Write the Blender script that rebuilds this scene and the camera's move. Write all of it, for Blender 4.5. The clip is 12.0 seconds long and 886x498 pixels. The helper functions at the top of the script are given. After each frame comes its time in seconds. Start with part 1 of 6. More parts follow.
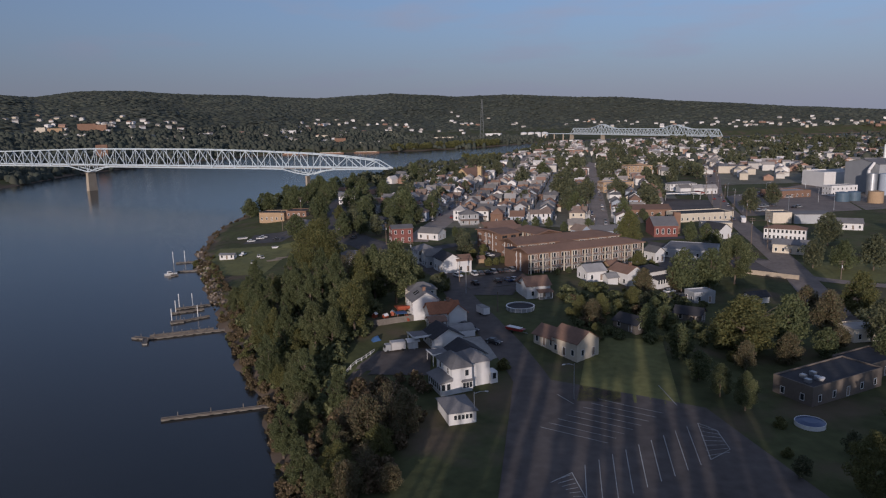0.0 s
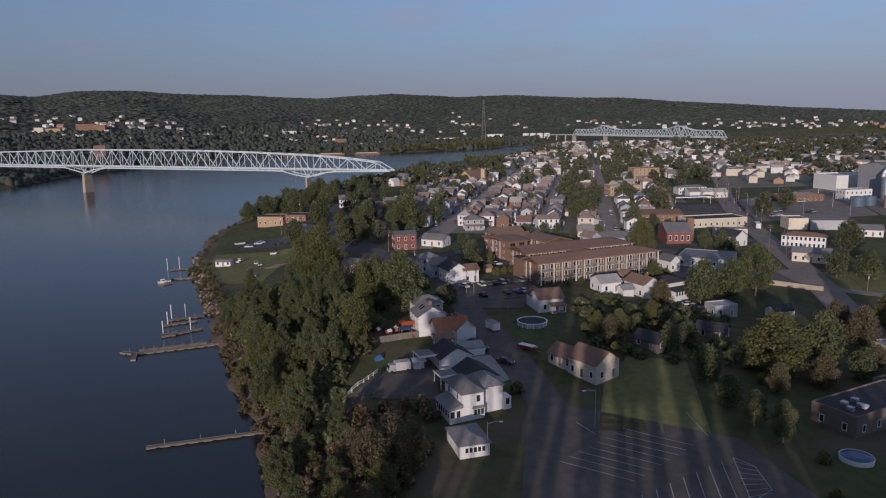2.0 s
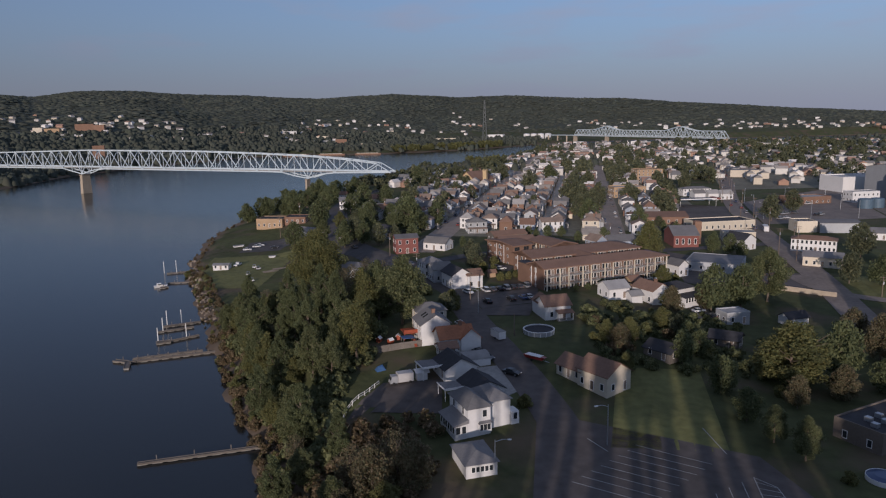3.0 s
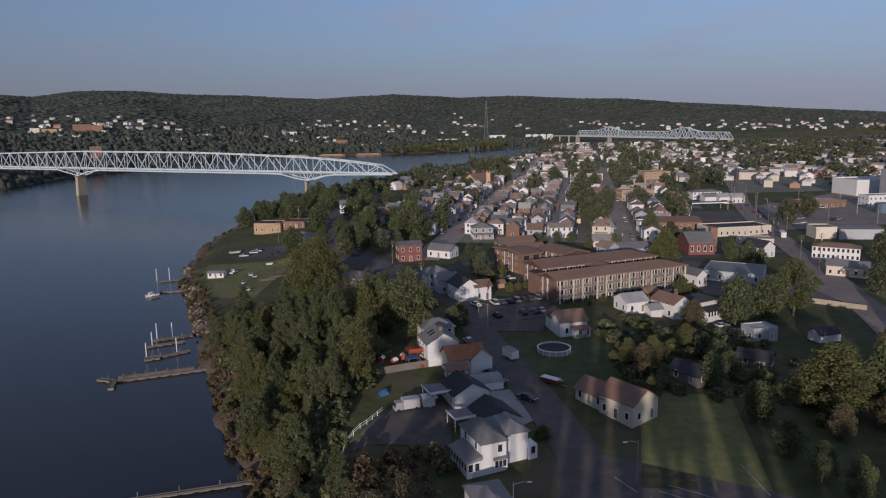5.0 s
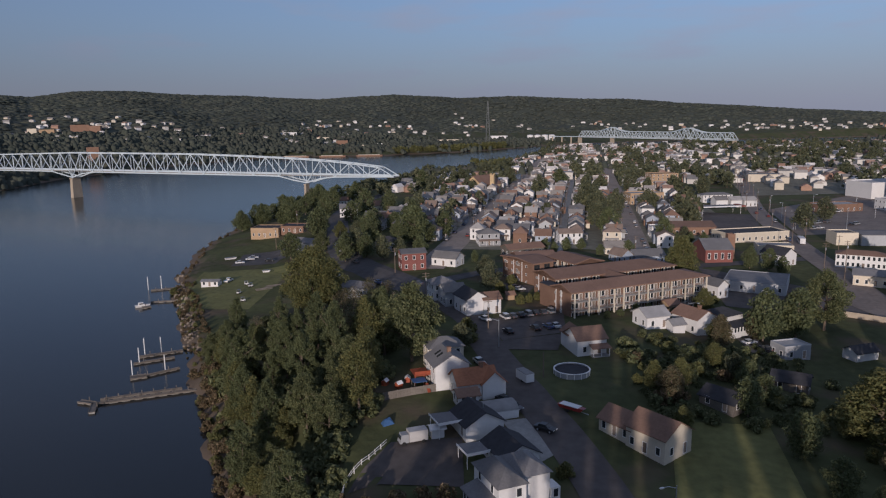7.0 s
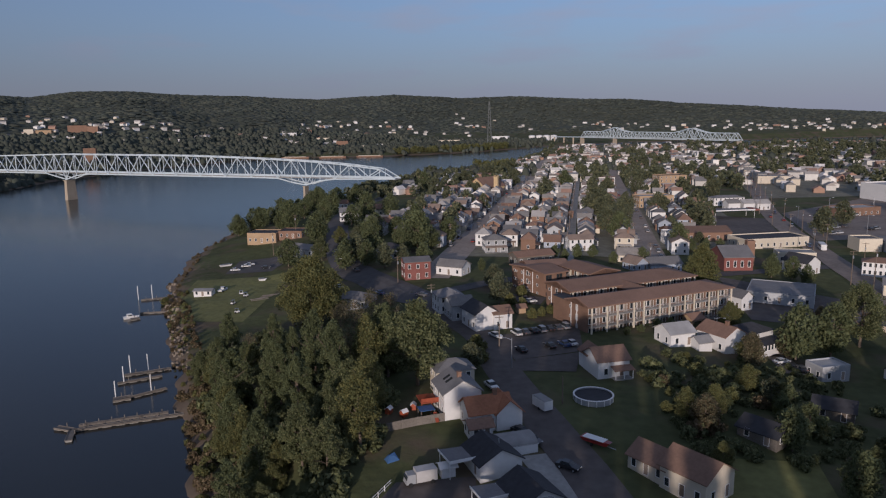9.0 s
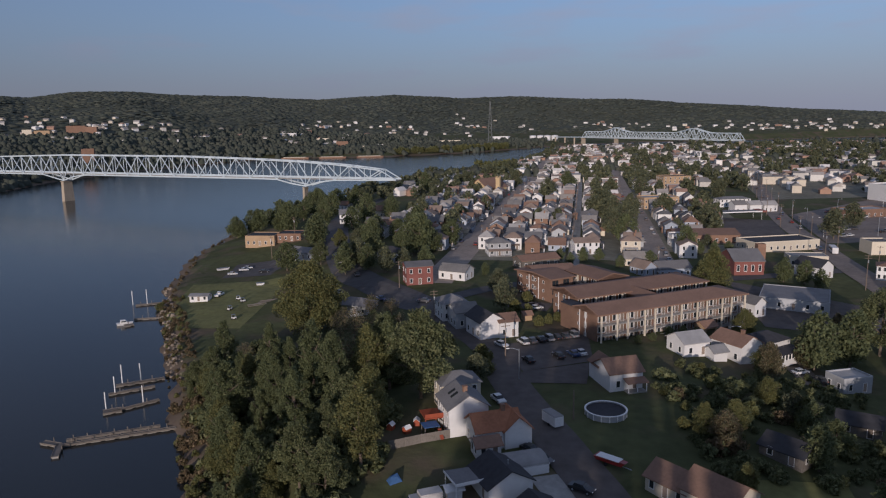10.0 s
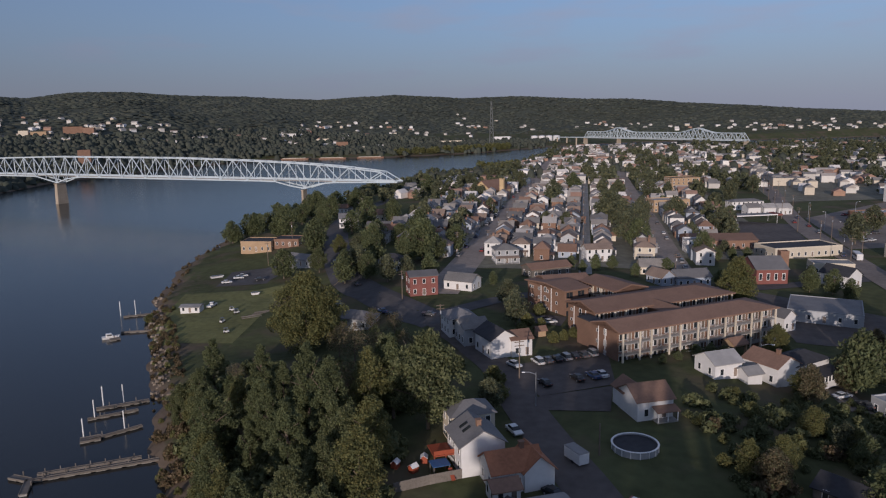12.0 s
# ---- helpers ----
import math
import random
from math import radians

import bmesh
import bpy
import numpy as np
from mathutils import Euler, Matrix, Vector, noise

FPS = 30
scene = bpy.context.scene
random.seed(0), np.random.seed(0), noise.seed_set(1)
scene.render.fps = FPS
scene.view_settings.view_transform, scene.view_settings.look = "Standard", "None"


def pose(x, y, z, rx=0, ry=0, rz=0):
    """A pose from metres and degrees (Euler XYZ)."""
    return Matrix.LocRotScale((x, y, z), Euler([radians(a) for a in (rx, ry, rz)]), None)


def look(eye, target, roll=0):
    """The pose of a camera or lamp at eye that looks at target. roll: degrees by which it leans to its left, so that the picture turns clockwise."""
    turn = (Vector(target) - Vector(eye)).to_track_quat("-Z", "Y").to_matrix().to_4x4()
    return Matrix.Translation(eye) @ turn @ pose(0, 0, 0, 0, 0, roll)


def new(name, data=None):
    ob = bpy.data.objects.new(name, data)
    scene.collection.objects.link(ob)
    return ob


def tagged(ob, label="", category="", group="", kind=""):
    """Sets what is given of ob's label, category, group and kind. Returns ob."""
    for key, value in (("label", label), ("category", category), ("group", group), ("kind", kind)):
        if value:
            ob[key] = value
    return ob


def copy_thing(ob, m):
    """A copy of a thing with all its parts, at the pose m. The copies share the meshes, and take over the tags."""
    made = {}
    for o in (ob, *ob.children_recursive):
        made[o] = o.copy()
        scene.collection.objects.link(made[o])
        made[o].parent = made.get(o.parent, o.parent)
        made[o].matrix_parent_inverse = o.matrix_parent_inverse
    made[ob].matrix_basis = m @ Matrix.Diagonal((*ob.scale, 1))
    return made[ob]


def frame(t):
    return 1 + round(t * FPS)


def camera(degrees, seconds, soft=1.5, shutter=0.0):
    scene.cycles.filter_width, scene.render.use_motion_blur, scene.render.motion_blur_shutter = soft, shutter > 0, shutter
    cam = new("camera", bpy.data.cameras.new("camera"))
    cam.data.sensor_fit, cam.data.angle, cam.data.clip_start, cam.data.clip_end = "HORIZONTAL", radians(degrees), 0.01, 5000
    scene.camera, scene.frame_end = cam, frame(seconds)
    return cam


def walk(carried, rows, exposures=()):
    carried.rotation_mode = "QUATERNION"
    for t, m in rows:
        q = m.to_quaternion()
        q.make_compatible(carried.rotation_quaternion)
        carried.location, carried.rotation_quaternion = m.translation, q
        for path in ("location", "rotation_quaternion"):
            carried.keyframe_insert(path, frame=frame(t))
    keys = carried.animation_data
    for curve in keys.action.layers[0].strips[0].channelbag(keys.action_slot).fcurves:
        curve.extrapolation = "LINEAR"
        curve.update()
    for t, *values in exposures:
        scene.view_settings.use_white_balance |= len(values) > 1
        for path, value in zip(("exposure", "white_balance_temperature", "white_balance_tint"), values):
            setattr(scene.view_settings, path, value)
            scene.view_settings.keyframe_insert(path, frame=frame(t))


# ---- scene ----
cam = camera(63.2, 12.0, soft=1.2)
# seconds, eye, pitch, yaw, roll
PATH = [
    (0, (-0.97, 0.29, 60.98), -10.454, 2.159, -1.086),
    (0.5, (-1.56, 3.60, 61.15), -10.446, 2.168, -1.056),
    (1, (-2.15, 6.95, 61.33), -10.438, 2.176, -1.028),
    (1.5, (-2.75, 10.34, 61.49), -10.430, 2.185, -1.003),
    (2, (-3.35, 13.78, 61.65), -10.422, 2.194, -0.980),
    (2.5, (-3.95, 17.26, 61.79), -10.415, 2.202, -0.959),
    (3, (-4.55, 20.78, 61.94), -10.408, 2.210, -0.941),
    (5, (-6.99, 35.21, 62.44), -10.382, 2.242, -0.892),
    (5.5, (-7.60, 38.90, 62.54), -10.376, 2.249, -0.886),
    (6, (-8.22, 42.61, 62.64), -10.370, 2.257, -0.882),
    (6.5, (-8.83, 46.35, 62.74), -10.365, 2.264, -0.880),
    (7, (-9.44, 50.12, 62.82), -10.360, 2.271, -0.881),
    (9, (-11.89, 65.39, 63.10), -10.342, 2.298, -0.910),
    (9.5, (-12.50, 69.26, 63.15), -10.338, 2.305, -0.923),
    (10, (-13.11, 73.13, 63.19), -10.334, 2.311, -0.938),
    (10.5, (-13.71, 77.02, 63.23), -10.331, 2.317, -0.956),
    (11, (-14.31, 80.92, 63.26), -10.328, 2.324, -0.976),
    (11.5, (-14.91, 84.82, 63.28), -10.325, 2.330, -0.999),
    (12, (-15.50, 88.73, 63.30), -10.322, 2.335, -1.024),
]
EXPOSURE, KELVIN, TINT = 0.07, 6120, 19
walk(cam, [(t, pose(*eye, 0, 0, yaw) @ pose(0, 0, 0, 90 + pitch) @ pose(0, 0, 0, 0, 0, roll)) for t, eye, pitch, yaw, roll in PATH],
     exposures=[(0, EXPOSURE, KELVIN, TINT), (12, EXPOSURE, KELVIN, TINT)])

# ---- light: a low sun behind the camera and the open sky ----
SUN_AZIMUTH, SUN_ELEVATION = 191.3, 9.4
world = bpy.data.worlds.new("sky")
scene.world = world
world.use_nodes = True
sky = world.node_tree.nodes.new("ShaderNodeTexSky")
sky.sky_type, sky.sun_disc = "NISHITA", False
sky.sun_elevation, sky.sun_rotation = radians(SUN_ELEVATION), radians(SUN_AZIMUTH)
sky.altitude, sky.air_density, sky.dust_density, sky.ozone_density = 0, 1.0, 0.5, 4.5
world.node_tree.nodes["Background"].inputs["Strength"].default_value = 0.096
# thin high haze and cirrus; a dim lavender band above the horizon away from the sun; more light towards the east
wn, wl = world.node_tree.nodes, world.node_tree.links.new
where, stretch, wisp, thin, veil, axes = (wn.new(k) for k in ("ShaderNodeTexCoord", "ShaderNodeMapping", "ShaderNodeTexNoise", "ShaderNodeMapRange", "ShaderNodeMixRGB", "ShaderNodeSeparateXYZ"))
stretch.inputs["Scale"].default_value = (3.0, 3.0, 16.0)
wisp.inputs["Scale"].default_value, wisp.inputs["Detail"].default_value = 1.6, 7
thin.inputs["From Min"].default_value, thin.inputs["From Max"].default_value = 0.52, 0.78
thin.inputs["To Min"].default_value, thin.inputs["To Max"].default_value = 0.46, 0.95
veil.inputs["Color2"].default_value = (2.75, 3.1, 3.85, 1)
wl(where.outputs["Generated"], stretch.inputs["Vector"]), wl(stretch.outputs["Vector"], wisp.inputs["Vector"]), wl(wisp.outputs["Fac"], thin.inputs["Value"])
wl(thin.outputs[0], veil.inputs["Fac"]), wl(sky.outputs["Color"], veil.inputs["Color1"]), wl(where.outputs["Generated"], axes.inputs[0])
low_sky, band, lean, glow = (wn.new(k) for k in ("ShaderNodeMapRange", "ShaderNodeMixRGB", "ShaderNodeMapRange", "ShaderNodeVectorMath"))
low_sky.interpolation_type = "SMOOTHSTEP"
low_sky.inputs["From Min"].default_value, low_sky.inputs["From Max"].default_value = -0.02, 0.17
low_sky.inputs["To Min"].default_value, low_sky.inputs["To Max"].default_value = 0.85, 0.0
band.inputs["Color2"].default_value = (1.95, 2.1, 2.6, 1)
lean.inputs["From Min"].default_value, lean.inputs["From Max"].default_value = -1, 1
lean.inputs["To Min"].default_value, lean.inputs["To Max"].default_value = 0.74, 1.36
glow.operation = "SCALE"
wl(axes.outputs["Z"], low_sky.inputs["Value"]), wl(low_sky.outputs[0], band.inputs["Fac"]), wl(veil.outputs["Color"], band.inputs["Color1"])
wl(axes.outputs["X"], lean.inputs["Value"]), wl(band.outputs["Color"], glow.inputs[0]), wl(lean.outputs[0], glow.inputs["Scale"])
wl(glow.outputs[0], wn["Background"].inputs["Color"])
sun = new("sun", bpy.data.lights.new("sun", "SUN"))
sun.data.energy, sun.data.angle, sun.data.color = 2.95, radians(0.53), (1.0, 0.87, 0.72)
toward = Vector((math.sin(radians(SUN_AZIMUTH)), math.cos(radians(SUN_AZIMUTH)), math.tan(radians(SUN_ELEVATION))))
sun.matrix_world = look(toward * 100, (0, 0, 0))

# ---- materials ----
def material(name, colour, rough=0.8, metal=0.0, spots=0.25, size=0.5, vary=0.0, bump=0.0, tints=None, island=False, spec=0.3):
    """Colour with noise at two scales, an own shade for each thing (vary), or one of several tints for each."""
    m = bpy.data.materials.new(name)
    m.use_nodes = True
    nt = m.node_tree
    n, link = nt.nodes, nt.links.new
    b = n["Principled BSDF"]
    b.inputs["Roughness"].default_value, b.inputs["Metallic"].default_value = rough, metal
    b.inputs["Specular IOR Level"].default_value = spec
    place = n.new("ShaderNodeNewGeometry")
    fine, broad = n.new("ShaderNodeTexNoise"), n.new("ShaderNodeTexNoise")
    for tex, s in ((fine, 1 / size), (broad, 0.11 / size)):
        tex.inputs["Scale"].default_value, tex.inputs["Detail"].default_value = s, 4
        link(place.outputs["Position"], tex.inputs["Vector"])
    both = n.new("ShaderNodeMath")
    both.operation = "ADD"
    link(fine.outputs["Fac"], both.inputs[0]), link(broad.outputs["Fac"], both.inputs[1])
    span = n.new("ShaderNodeMapRange")
    span.inputs["From Min"].default_value, span.inputs["From Max"].default_value = 0.6, 1.4
    span.inputs["To Min"].default_value, span.inputs["To Max"].default_value = 1 - spots, 1 + spots
    link(both.outputs[0], span.inputs["Value"])
    if island:
        chance = place.outputs["Random Per Island"]
    else:
        chance = n.new("ShaderNodeObjectInfo").outputs["Random"]
    if tints:
        pick = n.new("ShaderNodeValToRGB")
        pick.color_ramp.interpolation = "CONSTANT"
        while len(pick.color_ramp.elements) < len(tints):
            pick.color_ramp.elements.new(0.5)
        for i, (e, c) in enumerate(zip(pick.color_ramp.elements, tints)):
            e.position, e.color = i / len(tints), (*c, 1)
        link(chance, pick.inputs["Fac"])
        base = pick.outputs["Color"]
    else:
        flat = n.new("ShaderNodeRGB")
        flat.outputs[0].default_value = (*colour, 1)
        base = flat.outputs[0]
    own = n.new("ShaderNodeMapRange")
    own.inputs["To Min"].default_value, own.inputs["To Max"].default_value = 1 - vary, 1 + vary
    link(chance, own.inputs["Value"])
    gain = n.new("ShaderNodeMath")
    gain.operation = "MULTIPLY"
    link(span.outputs[0], gain.inputs[0]), link(own.outputs[0], gain.inputs[1])
    mul = n.new("ShaderNodeVectorMath")
    mul.operation = "SCALE"
    link(base, mul.inputs[0]), link(gain.outputs[0], mul.inputs["Scale"])
    link(mul.outputs[0], b.inputs["Base Color"])
    if bump:
        relief = n.new("ShaderNodeBump")
        relief.inputs["Strength"].default_value, relief.inputs["Distance"].default_value = bump, size * 0.3
        link(fine.outputs["Fac"], relief.inputs["Height"])
        link(relief.outputs[0], b.inputs["Normal"])
    return m


def leaves(name, colours, vary=0.3):
    """Leaf clumps: an own shade for each clump and tree, a little light shining through."""
    m = material(name, colours[0], rough=0.7, spots=0.35, size=0.8, vary=vary, tints=colours, island=True, spec=0.15)
    nt = m.node_tree
    b, out = nt.nodes["Principled BSDF"], nt.nodes["Material Output"]
    thin, mix = nt.nodes.new("ShaderNodeBsdfTranslucent"), nt.nodes.new("ShaderNodeMixShader")
    nt.links.new(b.inputs["Base Color"].links[0].from_socket, thin.inputs["Color"])
    mix.inputs[0].default_value = 0.42
    nt.links.new(b.outputs[0], mix.inputs[1]), nt.links.new(thin.outputs[0], mix.inputs[2])
    nt.links.new(mix.outputs[0], out.inputs["Surface"])
    return m


ASPHALT = material("asphalt", (0.215, 0.178, 0.152), 0.95, spots=0.3, size=1.5, bump=0.1)
# lighter copy of the asphalt: sunlight on the town streets put into the colour
SUNLITSTREET = material("sunlit_asphalt", (0.3, 0.25, 0.212), 0.95, spots=0.3, size=1.5, bump=0.1)
LOT = material("worn_asphalt", (0.1, 0.086, 0.079), 0.9, spots=0.35, size=2.5, bump=0.1)
STREET = material("street_asphalt", (0.085, 0.08, 0.08), 0.9, spots=0.3, size=2.5, bump=0.1)
CONCRETE = material("concrete", (0.3, 0.29, 0.27), 0.9, spots=0.25, size=1.0, bump=0.1)
PAINT = material("road_paint", (0.36, 0.36, 0.35), 0.8, spots=0.45, size=0.5)
LAWN = material("lawn", (0.15, 0.15, 0.055), 0.95, spots=0.35, size=2.0, bump=0.3)
YARD = material("worn_yard", (0.185, 0.172, 0.125), 0.95, spots=0.45, size=4.0, bump=0.2)
GRAVEL = material("gravel", (0.2, 0.17, 0.14), 0.95, spots=0.4, size=0.6, bump=0.4)
WHITE = material("white_siding", (0.64, 0.63, 0.615), 0.7, spots=0.08, size=0.8, vary=0.06)
CREAM = material("cream_siding", (0.6, 0.53, 0.42), 0.75, spots=0.1, size=0.8, vary=0.1)
GREY = material("grey_siding", (0.34, 0.35, 0.36), 0.75, spots=0.12, size=0.8, vary=0.2)
BLUE = material("blue_siding", (0.32, 0.36, 0.42), 0.75, spots=0.12, size=0.8, vary=0.15)
# darkened a little to paint in shade from the motel's balcony recesses
BRICK = material("brick", (0.225, 0.135, 0.094), 0.9, spots=0.2, size=0.35, vary=0.12, bump=0.2)
REDBRICK = material("red_brick", (0.23, 0.09, 0.076), 0.9, spots=0.2, size=0.35, vary=0.08, bump=0.2)
TAN = material("tan_brick", (0.38, 0.265, 0.165), 0.9, spots=0.15, size=0.5, vary=0.08)
SANDBRICK = material("sand_brick", (0.5, 0.37, 0.21), 0.9, spots=0.15, size=0.5)
# tints lightened: low sun on the roofs is partly painted into them
SHINGLE = material("shingle", (0.12, 0.11, 0.105), 0.9, spots=0.25, size=0.35, bump=0.3,
                   tints=[(0.19, 0.18, 0.17), (0.27, 0.245, 0.22), (0.13, 0.125, 0.125), (0.36, 0.34, 0.32), (0.25, 0.185, 0.145)])
BROWNROOF = material("brown_shingle", (0.215, 0.131, 0.094), 0.9, spots=0.2, size=0.5, vary=0.1, bump=0.25)
ORANGEROOF = material("orange_shingle", (0.33, 0.14, 0.075), 0.9, spots=0.25, size=0.5, bump=0.25)
GREYROOF = material("grey_shingle", (0.17, 0.165, 0.165), 0.9, spots=0.2, size=0.4, vary=0.2, bump=0.25)
DARKROOF = material("dark_roof", (0.045, 0.045, 0.05), 0.85, spots=0.3, size=1.2, bump=0.1)
FLATROOF = material("flat_roof", (0.34, 0.33, 0.32), 0.9, spots=0.25, size=2.0, vary=0.3)
METAL = material("galvanised_steel", (0.42, 0.44, 0.46), 0.45, 0.7, spots=0.15, size=1.0)
BRIDGE = material("bridge_paint", (0.47, 0.54, 0.58), 0.55, spots=0.12, size=2.0)
STONE = material("pier_stone", (0.36, 0.3, 0.23), 0.9, spots=0.2, size=1.2, bump=0.3)
WOOD = material("weathered_wood", (0.165, 0.145, 0.125), 0.85, spots=0.3, size=0.3, vary=0.15, bump=0.2)
POLEWOOD = material("pole_wood", (0.17, 0.13, 0.1), 0.9, spots=0.25, size=0.3)
BARK = material("bark", (0.14, 0.11, 0.085), 0.95, spots=0.3, size=0.25, bump=0.4)
RUBBER = material("rubber", (0.02, 0.02, 0.02), 0.8, spots=0.2, size=0.2)
GLASS = material("window_glass", (0.03, 0.035, 0.04), 0.08, spots=0.1, size=1.0, spec=0.5)
TRIM = material("white_trim", (0.75, 0.74, 0.72), 0.6, spots=0.06, size=0.6)
ROCK = material("bank_rock", (0.2, 0.165, 0.13), 0.95, spots=0.35, size=0.8, vary=0.2, bump=0.4)
LEAF_GREEN = leaves("green_leaves", [(0.14, 0.157, 0.076), (0.166, 0.181, 0.084), (0.12, 0.141, 0.07), (0.176, 0.183, 0.092)])
LEAF_DARK = leaves("dark_leaves", [(0.130, 0.151, 0.074), (0.156, 0.173, 0.082), (0.113, 0.134, 0.067)])
# town tree leaves, their tints greyed to paint in the distance haze
LEAF_HAZED = leaves("hazed_leaves", [(0.124, 0.137, 0.084), (0.146, 0.155, 0.09), (0.11, 0.126, 0.078), (0.155, 0.157, 0.086)])
LEAF_OLIVE = leaves("olive_leaves", [(0.162, 0.166, 0.067), (0.198, 0.186, 0.074), (0.138, 0.149, 0.065)])
LEAF_BROWN = leaves("autumn_leaves", [(0.185, 0.148, 0.09), (0.155, 0.14, 0.08), (0.205, 0.166, 0.1), (0.13, 0.13, 0.074)])
LEAF_SCRUB = leaves("dry_scrub", [(0.19, 0.14, 0.085), (0.15, 0.115, 0.07), (0.12, 0.105, 0.055), (0.22, 0.165, 0.105)])
# tree tints greyed, with the haze over the hills put into the colour
FOREST = material("forest", (0.04, 0.045, 0.02), 0.95, spots=0.3, size=22.0, vary=0.07, island=True, spec=0.1,
                  tints=[(0.064, 0.073, 0.058), (0.070, 0.076, 0.060), (0.061, 0.070, 0.056), (0.072, 0.076, 0.059), (0.066, 0.073, 0.058)])
# far walls and roofs: tints brightened to stand in for sunlight on them
FARWALL = material("far_walls", (0.6, 0.58, 0.55), 0.8, spots=0.1, size=2.0, vary=0.1, island=True,
                   tints=[(0.7, 0.69, 0.67), (0.56, 0.54, 0.5), (0.62, 0.6, 0.56), (0.34, 0.21, 0.15), (0.45, 0.43, 0.4), (0.52, 0.46, 0.37), (0.68, 0.66, 0.63)])
FARROOF = material("far_roofs", (0.2, 0.17, 0.15), 0.9, spots=0.2, size=2.0, vary=0.2, island=True,
                   tints=[(0.27, 0.225, 0.195), (0.38, 0.345, 0.315), (0.32, 0.2, 0.15), (0.2, 0.19, 0.18), (0.54, 0.51, 0.48)])


def ground_material():
    """Grass and bare earth in patches; stones and mud on the strip above the water."""
    m = material("ground", (0.078, 0.086, 0.04), 0.95, spots=0.35, size=3.0, bump=0.3, spec=0.1)
    nt = m.node_tree
    n, link = nt.nodes, nt.links.new
    b = n["Principled BSDF"]
    grass = b.inputs["Base Color"].links[0].from_socket
    place = n.new("ShaderNodeNewGeometry")
    patch = n.new("ShaderNodeTexNoise")
    patch.inputs["Scale"].default_value, patch.inputs["Detail"].default_value = 0.05, 6
    link(place.outputs["Position"], patch.inputs["Vector"])
    cut = n.new("ShaderNodeMapRange")
    cut.inputs["From Min"].default_value, cut.inputs["From Max"].default_value = 0.5, 0.66
    link(patch.outputs["Fac"], cut.inputs["Value"])
    soil = n.new("ShaderNodeMixRGB")
    soil.inputs["Color2"].default_value = (0.12, 0.095, 0.065, 1)
    link(cut.outputs[0], soil.inputs["Fac"]), link(grass, soil.inputs["Color1"])
    split = n.new("ShaderNodeSeparateXYZ")
    link(place.outputs["Position"], split.inputs[0])
    rough = n.new("ShaderNodeTexNoise")
    rough.inputs["Scale"].default_value = 0.4
    link(place.outputs["Position"], rough.inputs["Vector"])
    edge = n.new("ShaderNodeMath")
    edge.operation = "MULTIPLY_ADD"
    edge.inputs[1].default_value = 3.0
    link(rough.outputs["Fac"], edge.inputs[0]), link(split.outputs["Z"], edge.inputs[2])
    low = n.new("ShaderNodeMapRange")
    low.inputs["From Min"].default_value, low.inputs["From Max"].default_value = -6.2, -5.2
    low.inputs["To Min"].default_value, low.inputs["To Max"].default_value = 1, 0
    link(edge.outputs[0], low.inputs["Value"])
    shore = n.new("ShaderNodeMixRGB")
    shore.inputs["Color2"].default_value = (0.15, 0.115, 0.085, 1)
    link(low.outputs[0], shore.inputs["Fac"]), link(soil.outputs[0], shore.inputs["Color1"])
    upland = n.new("ShaderNodeMapRange")
    upland.inputs["From Min"].default_value, upland.inputs["From Max"].default_value = 15, 22
    link(split.outputs["Z"], upland.inputs["Value"])
    floor = n.new("ShaderNodeMixRGB")
    floor.inputs["Color2"].default_value = (0.08, 0.087, 0.067, 1)
    link(upland.outputs[0], floor.inputs["Fac"]), link(shore.outputs[0], floor.inputs["Color1"])
    link(floor.outputs[0], b.inputs["Base Color"])
    return m


def water_material():
    m = material("river_water", (0.014, 0.017, 0.018), 0.16, spots=0.1, size=20.0, spec=0.285)
    nt = m.node_tree
    n, link = nt.nodes, nt.links.new
    place, wave, relief = n.new("ShaderNodeNewGeometry"), n.new("ShaderNodeTexNoise"), n.new("ShaderNodeBump")
    wave.inputs["Scale"].default_value, wave.inputs["Detail"].default_value = 0.6, 4
    relief.inputs["Strength"].default_value, relief.inputs["Distance"].default_value = 0.12, 0.3
    link(place.outputs["Position"], wave.inputs["Vector"]), link(wave.outputs["Fac"], relief.inputs["Height"])
    link(relief.outputs[0], n["Principled BSDF"].inputs["Normal"])
    return m


GROUND, RIVER = ground_material(), water_material()


# ---- the lie of the land ----
SHORE_Y = (-300, 0, 60, 105, 128, 154, 182, 223, 268, 325, 365, 407, 448, 520, 548, 647, 760, 880, 914, 994, 1091, 1213, 1313, 1640, 1690, 1760, 4800)
SHORE_X = (-75, -70, -58, -41, -39, -48, -61, -80.5, -102, -128, -145, -155, -164, -167, -165, -147, -125, -84, -55, -18, 22, 66, 94, 150, 420, 800, 9000)
FAR_Y = (-300, 400, 775, 972, 1199, 1380, 1440, 1460, 1475, 1510, 1550, 1600, 1690, 1720, 1800, 2020, 2100, 4800)
FAR_X = (-430, -480, -517, -543, -503, -440, -400, -250, -150, -98, -42, 14, 80, 110, 150, 420, 900, 9000)
TOWN_Y = (-100, 10, 80, 120, 150, 175, 205, 260, 330, 480, 700, 1200)
TOWN_Z = (9, 8, -3, -3, -2.4, -0.6, 2.2, 3, 3.6, 2.5, 0.5, 0)
RIDGE_A = (-1.2, -0.649, -0.601, -0.54, -0.45, -0.34, -0.207, -0.106, -0.022, 0.043, 0.2, 0.282, 0.432, 0.558, 1.2)
RIDGE_Z = (158, 158, 150, 171, 170, 156, 138, 157, 136, 141, 122, 101, 73, 52, 50)
WATER = -9.0


